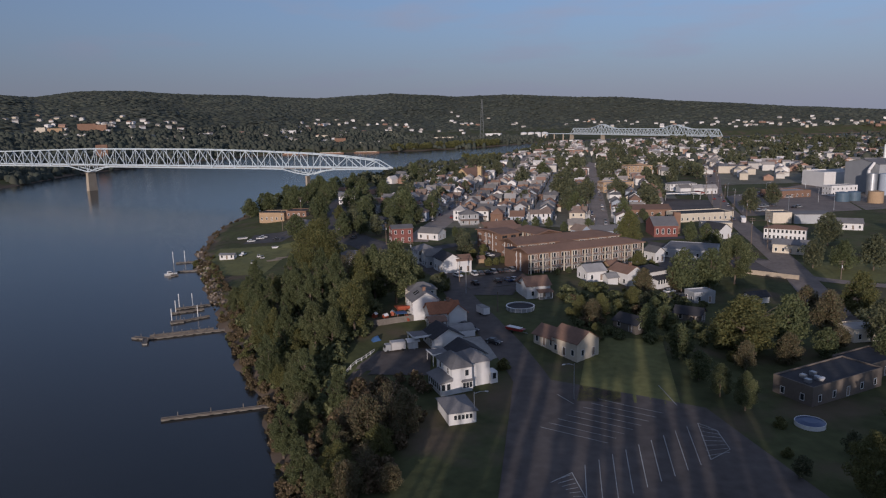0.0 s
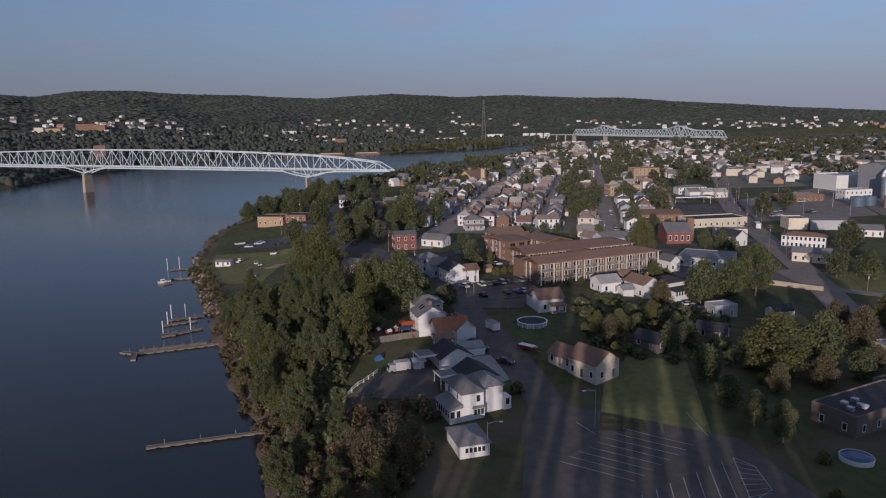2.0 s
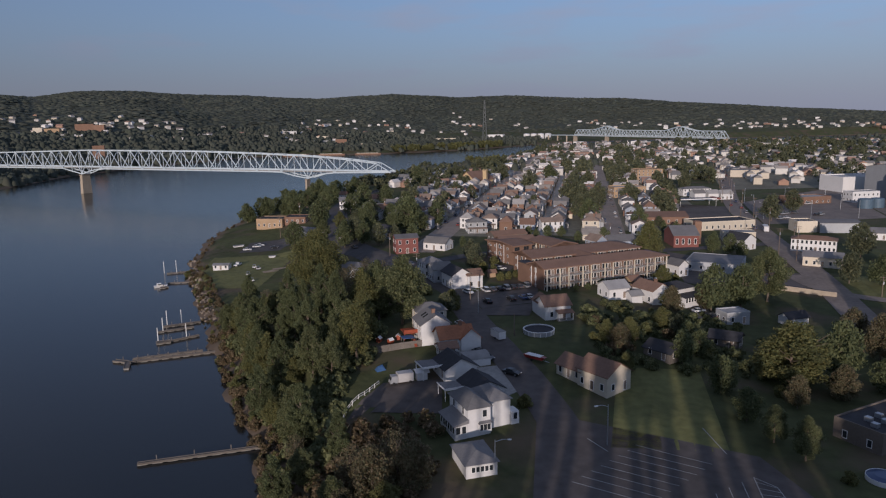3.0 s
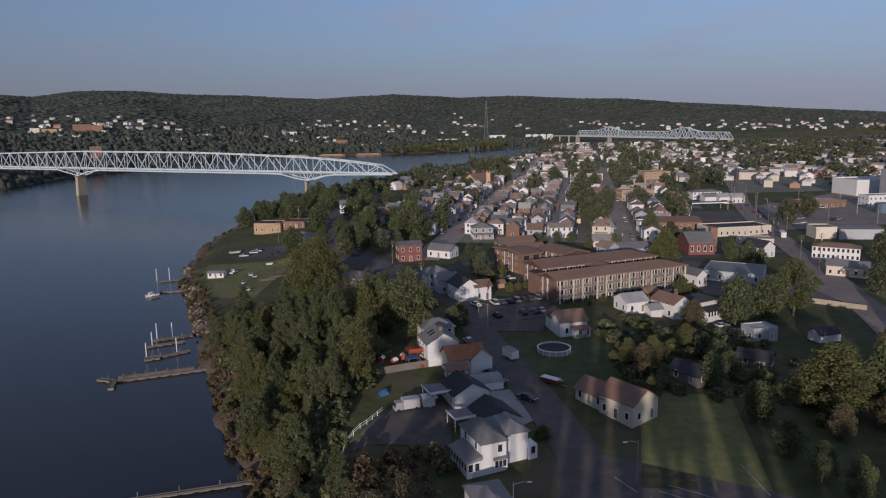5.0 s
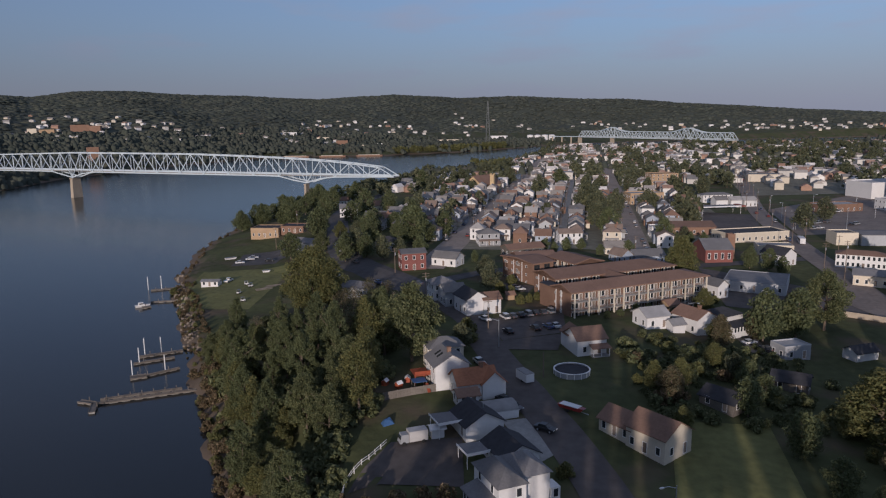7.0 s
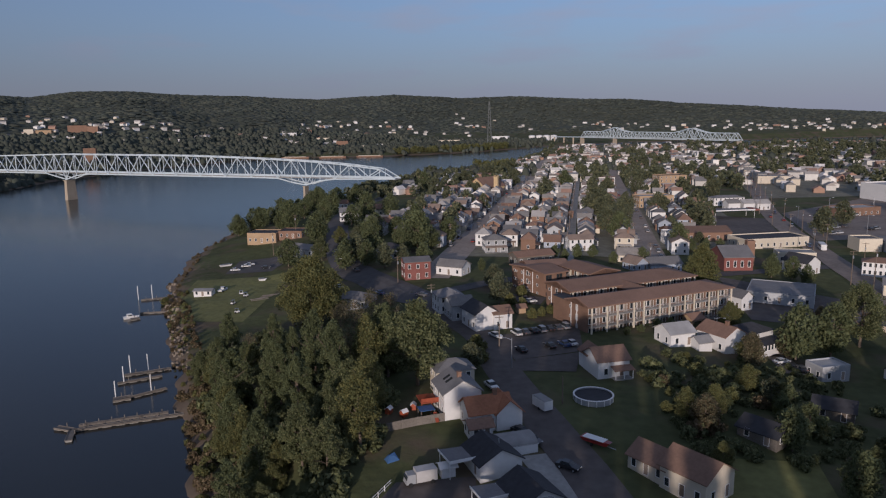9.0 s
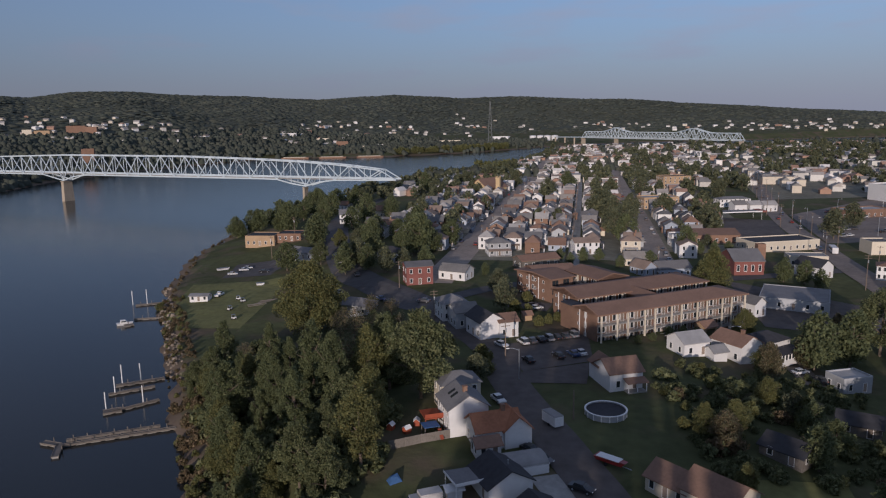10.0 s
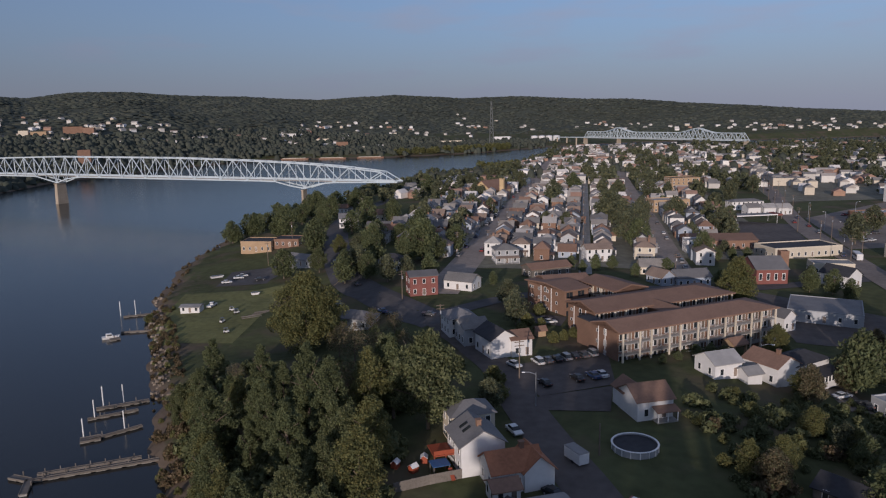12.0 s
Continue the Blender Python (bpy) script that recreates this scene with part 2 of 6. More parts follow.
def ramp(x, a, b):
    k = np.clip((x - a) / (b - a), 0, 1)
    return k * k * (3 - 2 * k)


def height(x, y):
    """The ground's height; x and y may be arrays."""
    x, y = np.asarray(x, float), np.asarray(y, float)
    town = np.interp(y, TOWN_Y, TOWN_Z)
    low = np.interp(y, (150, 240, 340, 420), (-3.2, -3.0, 0.2, 0.8))
    town = town + (np.minimum(low, town) - town) * ramp(x, 35, 85) * (1 - ramp(y, 420, 520))
    town = np.where(y > 420, town + (0.5 - town) * ramp(x, 60, 160), town)
    d = x - np.interp(y, SHORE_Y, SHORE_X) + 1.6 * np.sin(y / 7.3) + 1.1 * np.sin(y / 3.1 + 1) - 1.2
    f = np.interp(y, FAR_Y, FAR_X) - x
    wood = np.interp(d, (0, 3, 12, 24), (0, 0.12, 0.35, 1))
    lawn = np.interp(d, (0, 6, 45, 62, 85), (0, 0.16, 0.32, 0.62, 1))
    late = np.interp(d, (0, 9, 40, 70), (0, 0.25, 0.7, 1))
    a, b = ramp(y, 245, 300), ramp(y, 400, 470)
    land = WATER + ((wood * (1 - a) + lawn * a) * (1 - b) + late * b) * (town - WATER)
    shelf = WATER + 9 * np.interp(f, (0, 15, 120), (0, 0.5, 1))
    r = np.hypot(x, y)
    ridge = np.interp(x / np.maximum(y, 300), RIDGE_A, RIDGE_Z)
    near = np.interp(x / np.maximum(y, 300), (-0.7, -0.3, -0.1, 0.1, 0.6), (900, 1400, 1750, 2100, 2000))
    hill = ridge * (0.42 * ramp(r, near, near + 900) + 0.58 * ramp(r, near + 500, 3050))
    fold = 0.10 * np.sin(x / 130 + 1.3 * np.sin(y / 210)) + 0.08 * np.sin(x / 61 + y / 190 + 2 * np.sin(y / 330)) + 0.04 * np.sin(x / 27 - y / 95)
    hill = hill * (1 + fold * ramp(r, near, near + 500) * (1 - 0.9 * ramp(r, 1900, 2700)))
    bed = WATER - np.minimum(5, 0.25 * np.minimum(np.abs(d), np.abs(f)))
    out = np.where(d >= 0, land, np.where(f >= 0, shelf, bed))
    return out + np.where((d >= 0) | (f >= 0), hill, 0)


# ---- shapes ----
class Shape:
    """Points and faces of one mesh."""

    def __init__(self):
        self.v, self.f, self.slot = [], [], []

    def face(self, points, slot=0):
        i = len(self.v)
        self.v += [tuple(p) for p in points]
        self.f.append(tuple(range(i, i + len(points))))
        self.slot.append(slot)
        return self

    def solid(self, low, high, slot=0):
        """A closed block between two rings with the same number of points, both counter-clockwise from above."""
        i, n = len(self.v), len(low)
        self.v += [tuple(p) for p in low] + [tuple(p) for p in high]
        self.f += [tuple(range(i + n - 1, i - 1, -1)), tuple(range(i + n, i + 2 * n))]
        self.f += [(i + k, i + (k + 1) % n, i + n + (k + 1) % n, i + n + k) for k in range(n)]
        self.slot += [slot] * (n + 2)
        return self

    def box(self, x0, x1, y0, y1, z0, z1, slot=0):
        ring = ((x0, y0), (x1, y0), (x1, y1), (x0, y1))
        return self.solid([(*p, z0) for p in ring], [(*p, z1) for p in ring], slot)

    def bar(self, a, b, r0, r1=None, n=6, slot=0):
        """A tapered round bar from a to b."""
        r1 = r0 if r1 is None else r1
        a, b = Vector(a), Vector(b)
        turn = (b - a).to_track_quat("Z", "Y")
        ring = [Vector((math.cos(6.28319 * k / n), math.sin(6.28319 * k / n), 0)) for k in range(n)]
        return self.solid([a + turn @ (p * r0) for p in ring], [b + turn @ (p * r1) for p in ring], slot)

    def beam(self, a, b, w, h=None):
        """A square bar from a to b."""
        h = w if h is None else h
        a, b = Vector(a), Vector(b)
        turn = (b - a).to_track_quat("Z", "Y")
        ring = [Vector(p) for p in ((-w / 2, -h / 2, 0), (w / 2, -h / 2, 0), (w / 2, h / 2, 0), (-w / 2, h / 2, 0))]
        return self.solid([a + turn @ p for p in ring], [b + turn @ p for p in ring])

    def mesh(self, name, *mats):
        me = bpy.data.meshes.new(name)
        me.from_pydata(self.v, [], self.f)
        for m in mats:
            me.materials.append(m)
        if any(self.slot):
            me.polygons.foreach_set("material_index", self.slot)
        me.update()
        return me


def put(name, data, parent=None, label="", at=None):
    ob = new(name, data)
    ob.parent = parent
    if at is not None:
        ob.matrix_local = at
    return tagged(ob, label)


def part(name, shape, mat, parent, label="", at=None):
    mats = mat if isinstance(mat, tuple) else (mat,)
    return put(name, shape.mesh(name, *mats), parent, label, at)


def thing(name, x, y, z=None, turn=0.0, label="", category="", group="", kind=""):
    """An empty at the base of a thing, on the ground unless z is given."""
    ob = new(name)
    ob.empty_display_size = 0.5
    ob.matrix_world = pose(x, y, float(height(x, y)) if z is None else z, 0, 0, turn)
    return tagged(ob, label, category, group, kind)


rng = random.Random(7)

# ---- ground and river ----
def spread(fine_from, fine_to, step, ends, grow):
    line = list(np.arange(fine_from, fine_to + step / 2, step))
    for sign, end in zip((-1, 1), ends):
        at, gap = (line[0], step) if sign < 0 else (line[-1], step)
        more = []
        while (at - end) * sign < 0:
            gap *= grow
            at += sign * min(gap, 45)
            more.append(at)
        line = more[::-1] + line if sign < 0 else line + more
    return np.array(line)


def sheet(name, xs, ys, zs, mat):
    nx, ny = len(xs), len(ys)
    gx, gy = np.meshgrid(xs, ys)
    me = bpy.data.meshes.new(name)
    i = np.arange((ny - 1) * nx).reshape(ny - 1, nx)[:, :-1].ravel()
    faces = np.stack([i, i + 1, i + nx + 1, i + nx], 1)
    me.from_pydata(np.stack([gx.ravel(), gy.ravel(), zs.ravel()], 1).tolist(), [], faces.tolist())
    me.materials.append(mat)
    me.polygons.foreach_set("use_smooth", [True] * len(faces))
    return me


gx = spread(-180, 150, 3.0, (-4200, 4200), 1.05)
gy = spread(90, 480, 3.0, (-700, 4300), 1.05)
mx, my = np.meshgrid(gx, gy)
tagged(new("ground", sheet("ground", gx, gy, height(mx, my), GROUND)), "grassy valley ground with earth banks and far hills", "ground", kind="structure")
wx, wy = np.array([-2600.0, -600, -100, 300, 2600]), np.array([-700.0, 0, 400, 1000, 1800, 2600])
tagged(new("water", sheet("water", wx, wy, np.full((6, 5), WATER), RIVER)), "calm dark river reflecting the evening sky", "river", kind="structure")


def strip(name, line, width, mat, label, lift=0.10, kind="structure", category="road"):
    """A road laid over the ground along a line of points, smoothed."""
    pts = [Vector(p) for p in line]
    fine = []
    for k in range(len(pts) - 1):
        a, b, c, d = pts[max(k - 1, 0)], pts[k], pts[k + 1], pts[min(k + 2, len(pts) - 1)]
        steps = max(2, int((c - b).length / 3))
        for s in range(steps):
            u = s / steps
            fine.append(0.5 * (2 * b + (c - a) * u + (2 * a - 5 * b + 4 * c - d) * u * u + (3 * b - a - 3 * c + d) * u ** 3))
    fine.append(pts[-1])
    s, rows = Shape(), []
    across = max(2, int(width / 3) + 1)
    for k, p in enumerate(fine):
        way = (fine[min(k + 1, len(fine) - 1)] - fine[max(k - 1, 0)]).normalized()
        side = Vector((way.y, -way.x))
        rows.append([p + side * width * (j / (across - 1) - 0.5) for j in range(across)])
    for row in rows:
        for p in row:
            s.v.append((p.x, p.y, float(height(p.x, p.y)) + lift))
    for k in range(len(rows) - 1):
        for j in range(across - 1):
            i = k * across + j
            s.f.append((i, i + 1, i + across + 1, i + across))
            s.slot.append(0)
    return tagged(new(name, s.mesh(name, mat)), label, category, kind=kind)


def patch(name, corners, mat, label, lift=0.06, category="pavement", kind="structure"):
    """A paved or planted area over the ground: a four-sided grid."""
    a, b, c, d = (Vector(p) for p in corners)
    n = max(2, int(max((b - a).length, (c - d).length) / 3))
    m = max(2, int(max((d - a).length, (c - b).length) / 3))
    s = Shape()
    for j in range(m + 1):
        for i in range(n + 1):
            p = (a.lerp(b, i / n)).lerp(d.lerp(c, i / n), j / m)
            s.v.append((p.x, p.y, float(height(p.x, p.y)) + lift))
    for j in range(m):
        for i in range(n):
            k = j * (n + 1) + i
            s.f.append((k, k + 1, k + n + 2, k + n + 1))
            s.slot.append(0)
    return tagged(new(name, s.mesh(name, mat)), label, category, kind=kind)


def town(u, y):
    """The x of the slanting street grid: u metres east of a line that leans with the streets."""
    return u + 0.155 * (y - 400)


strip("road", [(18, 95), (16, 130), (14, 160), (9, 183), (4, 199), (-1.5, 219), (-6, 239), (-9, 256), (-15, 272), (-25, 295)], 9.0, LOT, "grey asphalt street with worn patches", lift=0.12)
strip("road", [(-25, 295), (-40, 318), (-55, 342), (-66, 368), (-78, 415), (-87, 460), (-91, 490), (-93, 520), (-94, 560), (-86, 620), (-70, 690)], 13.0, STREET, "wide asphalt road along the river bluff", lift=0.13)
strip("road", [(-30, 300), (-6, 322), (12, 330), (40, 336), (75, 345), (140, 362)], 7.0, STREET, "asphalt cross street", lift=0.14)
for u, wide, first, last in ((9, 42, 372, 800), (52, 27, 372, 800), (92, 31, 400, 700), (-41, 36, 440, 720), (118, 21, 400, 660)):
    strip("pavement", [(town(u, first + (last - first) * k / 5), first + (last - first) * k / 5) for k in range(6)], wide, YARD, "worn grass and gravel yards of a town block", lift=0.07, category="yards")
strip("pavement", [(town(330, y), y) for y in (800, 1000, 1200, 1480)], 760, YARD, "worn yards between the far houses", lift=0.06, category="yards")
strip("road", [(town(-16, y), y) for y in (330, 400, 500, 650, 800, 1000, 1250)], 13.0, SUNLITSTREET, "long straight asphalt street between houses", lift=0.15)
strip("road", [(town(34, y), y) for y in (360, 450, 600, 800)], 5.0, CONCRETE, "narrow alley behind houses", lift=0.16)
strip("road", [(town(71, y), y) for y in (345, 450, 600, 800, 1000)], 12.0, SUNLITSTREET, "straight asphalt street between houses", lift=0.17)
strip("road", [(112, 215), (128, 290), (145, 388), (174, 515), (230, 690), (278, 855), (330, 1010)], 11.0, ASPHALT, "main asphalt road with parked traffic", lift=0.18)

# ---- plants ----
def loose_faces(name, pts, mat):
    """A mesh of separate three-cornered leaf sprays."""
    me = bpy.data.meshes.new(name)
    n = len(pts)
    me.vertices.add(n), me.loops.add(n), me.polygons.add(n // 3)
    me.vertices.foreach_set("co", pts.ravel())
    me.loops.foreach_set("vertex_index", np.arange(n))
    me.polygons.foreach_set("loop_start", np.arange(0, n, 3))
    me.materials.append(mat)
    me.update(calc_edges=True)
    return me


def leaf_cloud(name, clumps, count, size, mat, seed, squash=1.0):
    """Many small leaf sprays gathered on a set of uneven clumps (x, y, z, radius)."""
    r = np.random.default_rng(seed)
    c = np.array(clumps)
    weight = c[:, 3] ** 2
    pick = c[r.choice(len(c), count, p=weight / weight.sum())]
    way = r.normal(size=(count, 3))
    way /= np.linalg.norm(way, axis=1)[:, None]
    far = pick[:, 3:4] * (0.3 + 0.8 * r.random((count, 1)) ** 0.55)
    mid = pick[:, :3] + way * far * (1, 1, squash)
    a = np.cross(way + 0.9 * r.normal(size=(count, 3)), r.normal(size=(count, 3)))
    a /= np.linalg.norm(a, axis=1)[:, None]
    b = np.cross(way + 1.1 * r.normal(size=(count, 3)), a)
    b /= np.linalg.norm(b, axis=1)[:, None]
    s = size * (0.6 + 0.8 * r.random((count, 1)))
    tips = np.stack([mid + a * s, mid - a * s * 0.6 + b * s * 0.65, mid - a * s * 0.6 - b * s * 0.65], 1).reshape(-1, 3)
    return loose_faces(name, tips, mat)


def trunk_shape(tall, r, spreadout, seed, limbs=7):
    q = random.Random(seed)
    s = Shape().bar((0, 0, -0.5), (q.uniform(-0.3, 0.3), q.uniform(-0.3, 0.3), tall * 0.72), r, r * 0.35, 8)
    for k in range(limbs):
        a, z = 6.28 * k / limbs + q.uniform(-0.4, 0.4), tall * q.uniform(0.28, 0.6)
        out = spreadout * q.uniform(0.5, 0.85)
        mid = (0.5 * out * math.cos(a), 0.5 * out * math.sin(a), z + tall * 0.1)
        s.bar((0, 0, z), mid, r * 0.4, r * 0.25, 5)
        s.bar(mid, (out * math.cos(a), out * math.sin(a), z + tall * q.uniform(0.14, 0.28)), r * 0.25, r * 0.1, 5)
    return s


KINDS = {
    # height, crown radius, clumps, leaf sprays, spray size, leaves, start of crown, label
    "broad": (13.0, 5.2, 54, 13000, 0.2, LEAF_GREEN, 0.16, "broad leafy tree with a dense green crown"),
    "tall": (19.0, 5.0, 60, 13500, 0.22, LEAF_DARK, 0.12, "tall dark green riverside tree"),
    "olive": (12.0, 5.0, 50, 11000, 0.205, LEAF_OLIVE, 0.14, "broad tree with yellowing olive leaves"),
    "autumn": (9.0, 4.2, 34, 7000, 0.21, LEAF_BROWN, 0.12, "tree turning brown in autumn"),
    "shrub": (3.2, 2.2, 9, 1500, 0.25, LEAF_OLIVE, 0.0, "rounded olive leafy shrub"),
    "scrub": (3.5, 2.4, 8, 420, 0.42, LEAF_SCRUB, 0.0, "brownish scrub on the river bank"),
    "slim": (17.0, 5.0, 40, 8500, 0.23, LEAF_OLIVE, 0.24, "slender light olive tree with a pale trunk"),
    "bare": (10.0, 4.2, 20, 1500, 0.2, LEAF_BROWN, 0.2, "half-bare grey-brown autumn tree"),
    "grove": (9.0, 3.8, 12, 560, 0.7, LEAF_HAZED, 0.1, "leafy town tree seen from afar"),
    "grovedark": (10.0, 4.4, 13, 620, 0.74, LEAF_HAZED, 0.1, "dark town tree seen from afar"),
    "distant": (11.0, 5.2, 11, 170, 1.25, LEAF_HAZED, 0.05, "large tree in the far town"),
    "willow": (13.0, 6.0, 12, 240, 1.1, LEAF_OLIVE, 0.02, "yellowing bank willow"),
    "under": (3.0, 2.6, 6, 300, 0.5, LEAF_GREEN, 0.0, "green undergrowth"),
    "small": (9.0, 3.8, 22, 2300, 0.31, LEAF_HAZED, 0.14, "leafy green garden tree"),
    "smalldark": (10.0, 4.4, 24, 2600, 0.33, LEAF_DARK, 0.1, "dark leafy garden tree"),
    "great": (20.0, 10.6, 90, 26000, 0.27, LEAF_OLIVE, 0.1, "great spreading tree with olive-brown leaves"),
}
PLANTED = {}


def plant(kind, x, y, scale=1.0, squat=1.0, label=""):
    tall, wide, n, count, size, mat, start, words = KINDS[kind]
    variant = rng.randrange(3 if count > 2000 else 2)
    spot = Matrix.LocRotScale((x, y, float(height(x, y))), Euler((0, 0, rng.uniform(0, 6.28))),
                              (scale * rng.uniform(0.92, 1.08), scale * rng.uniform(0.92, 1.08), squat * scale * rng.uniform(0.94, 1.08)))
    if (kind, variant) in PLANTED:
        old = PLANTED[kind, variant]
        ob = copy_thing(old, spot @ Matrix.Diagonal((1 / old.scale.x, 1 / old.scale.y, 1 / old.scale.z, 1)))
        return tagged(ob, label) if label else ob
    seed = sum(map(ord, kind)) * 7 + variant
    q = random.Random(seed)
    name = "shrub" if kind in ("shrub", "scrub") else "tree"
    ob = tagged(new(name), label or words, name)
    low, clumps = tall * start, []
    for k in range(n):
        h = (k + 0.5) / n
        belly = math.sin(3.14159 * min(0.96, 0.16 + 0.86 * h)) ** 0.75
        a, out = 2.4 * k + q.uniform(-0.5, 0.5), wide * (0.62 if n < 14 else 0.74) * belly * q.uniform(0.45, 1.12)
        rad = wide * q.uniform(0.3, 0.5) * (0.65 + 0.5 * belly) * (14 / max(n, 14)) ** 0.45
        clumps.append((out * math.cos(a), out * math.sin(a), low + (tall - low - rad * 0.7) * h + rad * 0.25, rad))
    if start > 0:
        part("trunk", trunk_shape(tall, 0.022 * tall, wide, seed), BARK, ob)
    else:
        part("stems", trunk_shape(tall * 0.8, 0.05, wide * 0.8, seed, 5), BARK, ob)
    put("crown", leaf_cloud("crown", clumps, count, size, mat, seed, 0.85), ob)
    ob.matrix_world = spot
    PLANTED[kind, variant] = ob
    return ob


def thicket(name, kind, spots, label, category):
    """Many plants of one kind that nobody could count, joined: leaf sprays at each (x, y, scale)."""
    tall, wide, n, count, size, mat, start, _ = KINDS[kind]
    r = np.random.default_rng(len(spots))
    quads = []
    for x, y, s in spots:
        low, k = tall * start, np.arange(n)
        a, h = 2.4 * k + r.uniform(0, 6), (k + 0.5) / n
        belly = np.sin(3.14159 * np.minimum(0.96, 0.16 + 0.86 * h)) ** 0.75
        out, rad = wide * 0.62 * belly * r.uniform(0.6, 1.12, n), wide * r.uniform(0.32, 0.5, n) * (0.65 + 0.5 * belly)
        mids = np.stack([out * np.cos(a), out * np.sin(a), low + (tall - low - rad * 0.7) * h + rad * 0.25], 1)
        pick = r.integers(0, n, count)
        way = r.normal(size=(count, 3))
        way /= np.linalg.norm(way, axis=1)[:, None]
        mid = mids[pick] + way * rad[pick][:, None] * (0.55 + 0.5 * r.random((count, 1)) ** 0.6) * (1, 1, 0.85)
        a1 = np.cross(way, r.normal(size=(count, 3)))
        a1 /= np.linalg.norm(a1, axis=1)[:, None]
        b1 = np.cross(way + 0.7 * r.normal(size=(count, 3)), a1)
        b1 /= np.linalg.norm(b1, axis=1)[:, None]
        t = size * (0.6 + 0.8 * r.random((count, 1)))
        quads.append(np.stack([mid + a1 * t, mid - a1 * t * 0.6 + b1 * t * 0.65, mid - a1 * t * 0.6 - b1 * t * 0.65], 1).reshape(-1, 3) * s + (x, y, float(height(x, y))))
    me = loose_faces(name, np.concatenate(quads), mat)
    ob = tagged(new(name, me), label, category, kind="stuff")
    if start > 0:
        stems = Shape()
        for x, y, s in spots:
            z = float(height(x, y))
            stems.bar((x, y, z - 0.4), (x, y, z + tall * 0.6 * s), 0.02 * tall * s, 0.01 * tall * s, 5)
        tagged(part("trunks", stems, BARK, ob), kind="stuff")
    return ob


def poplar(x, y, tall, wide, top=1.0):
    """A slender row tree on the flat behind; its long shadow falls over the car park and the lawn."""
    ob = tagged(new("poplar"), "slender tall row tree with dense foliage", "tree", "row of tall trees")
    clumps = [(rng.uniform(-0.3, 0.3), rng.uniform(-0.3, 0.3), tall * (0.06 + 0.9 * h), wide * (1 if h < 0.55 else top) * (1.0 - 0.3 * h if h < 0.75 else 0.78 - 2.2 * (h - 0.75)) * rng.uniform(0.8, 1.15)) for h in np.linspace(0, 1, 18)]
    part("trunk", Shape().bar((0, 0, -0.5), (0, 0, tall * 0.9), 0.35, 0.06, 7), BARK, ob)
    put("crown", leaf_cloud("crown", clumps, 2600, 0.55, LEAF_DARK, rng.randrange(999), 1.2), ob)
    ob.matrix_world = pose(x, y, float(height(x, y)))
    return ob


# ---- buildings ----
def opening(w, h, rim, deep, bars=()):
    """A framed pane or leaf in one piece: rim, reveal and the sunk face; local y is the way into the wall."""
    s, x, r = Shape(), w / 2, w / 2 - rim
    out = [(-x, -deep, -rim), (x, -deep, -rim), (x, -deep, h + rim), (-x, -deep, h + rim)]
    inn = [(-r, -deep, 0), (r, -deep, 0), (r, -deep, h), (-r, -deep, h)]
    s.v = out + inn + [(p, -0.015, q) for p, _, q in inn] + [(p, 0, q) for p, _, q in out]
    for k in range(4):
        n = (k + 1) % 4
        s.f += [(k, n, 4 + n, 4 + k), (4 + k, 4 + n, 8 + n, 8 + k), (12 + k, 12 + n, n, k)]
    s.f.append((8, 9, 10, 11))
    s.slot = [0] * 12 + [1]
    return s


PLAINWINDOW = opening(1.2, 1.6, 0.05, 0.05).mesh("window", BRICK, GLASS)
WINDOW = opening(1.1, 1.45, 0.11, 0.07).mesh("window", TRIM, GLASS)
DARKDOOR = material("painted_door", (0.2, 0.16, 0.13), 0.6, spots=0.15, size=0.5, vary=0.5)
DOOR = opening(1.15, 2.1, 0.1, 0.06).mesh("door", TRIM, DARKDOOR)
GARAGEDOOR = opening(2.9, 2.1, 0.12, 0.06).mesh("garage_door", TRIM, GREY)


def pierce(parent, sides, w, d, floors, storey, gap, doors=True, base=0.9):
    """Windows in rows on the named sides (s, n, e, w) of a body w by d."""
    for side in sides:
        span, off, turn = {"s": (w, d, 0), "n": (w, d, 180), "e": (d, w, 90), "w": (d, w, -90)}[side]
        n = max(1, int(span / gap))
        for f in range(floors):
            for k in range(n):
                u = span * ((k + 0.5) / n - 0.5)
                at = pose(0, 0, 0, 0, 0, turn) @ pose(u, -off / 2, base + f * storey)
                if doors and f == 0 and side in "se" and k == n // 2:
                    put("door", DOOR, parent, at=pose(0, 0, 0, 0, 0, turn) @ pose(u, -off / 2, 0.25))
                else:
                    put("window", WINDOW, parent, at=at)


def gable_body(w, d, h, rise, below=1.2):
    """Walls with a gable at each end; the ridge runs along x."""
    s = Shape()
    x, y = w / 2, d / 2
    s.solid([(-x, -y, -below), (x, -y, -below), (x, y, -below), (-x, y, -below)], [(-x, -y, h), (x, -y, h), (x, y, h), (-x, y, h)])
    for e in (-x, x):
        t = 0.12 if e > 0 else -0.12
        s.solid([(e - t, -y, h), (e, -y, h), (e, y, h), (e - t, y, h)] if t > 0 else [(e, -y, h), (e - t, -y, h), (e - t, y, h), (e, y, h)],
                [(e - t, -0.02, h + rise), (e, -0.02, h + rise), (e, 0.02, h + rise), (e - t, 0.02, h + rise)] if t > 0 else
                [(e, -0.02, h + rise), (e - t, -0.02, h + rise), (e - t, 0.02, h + rise), (e, 0.02, h + rise)])
    return s


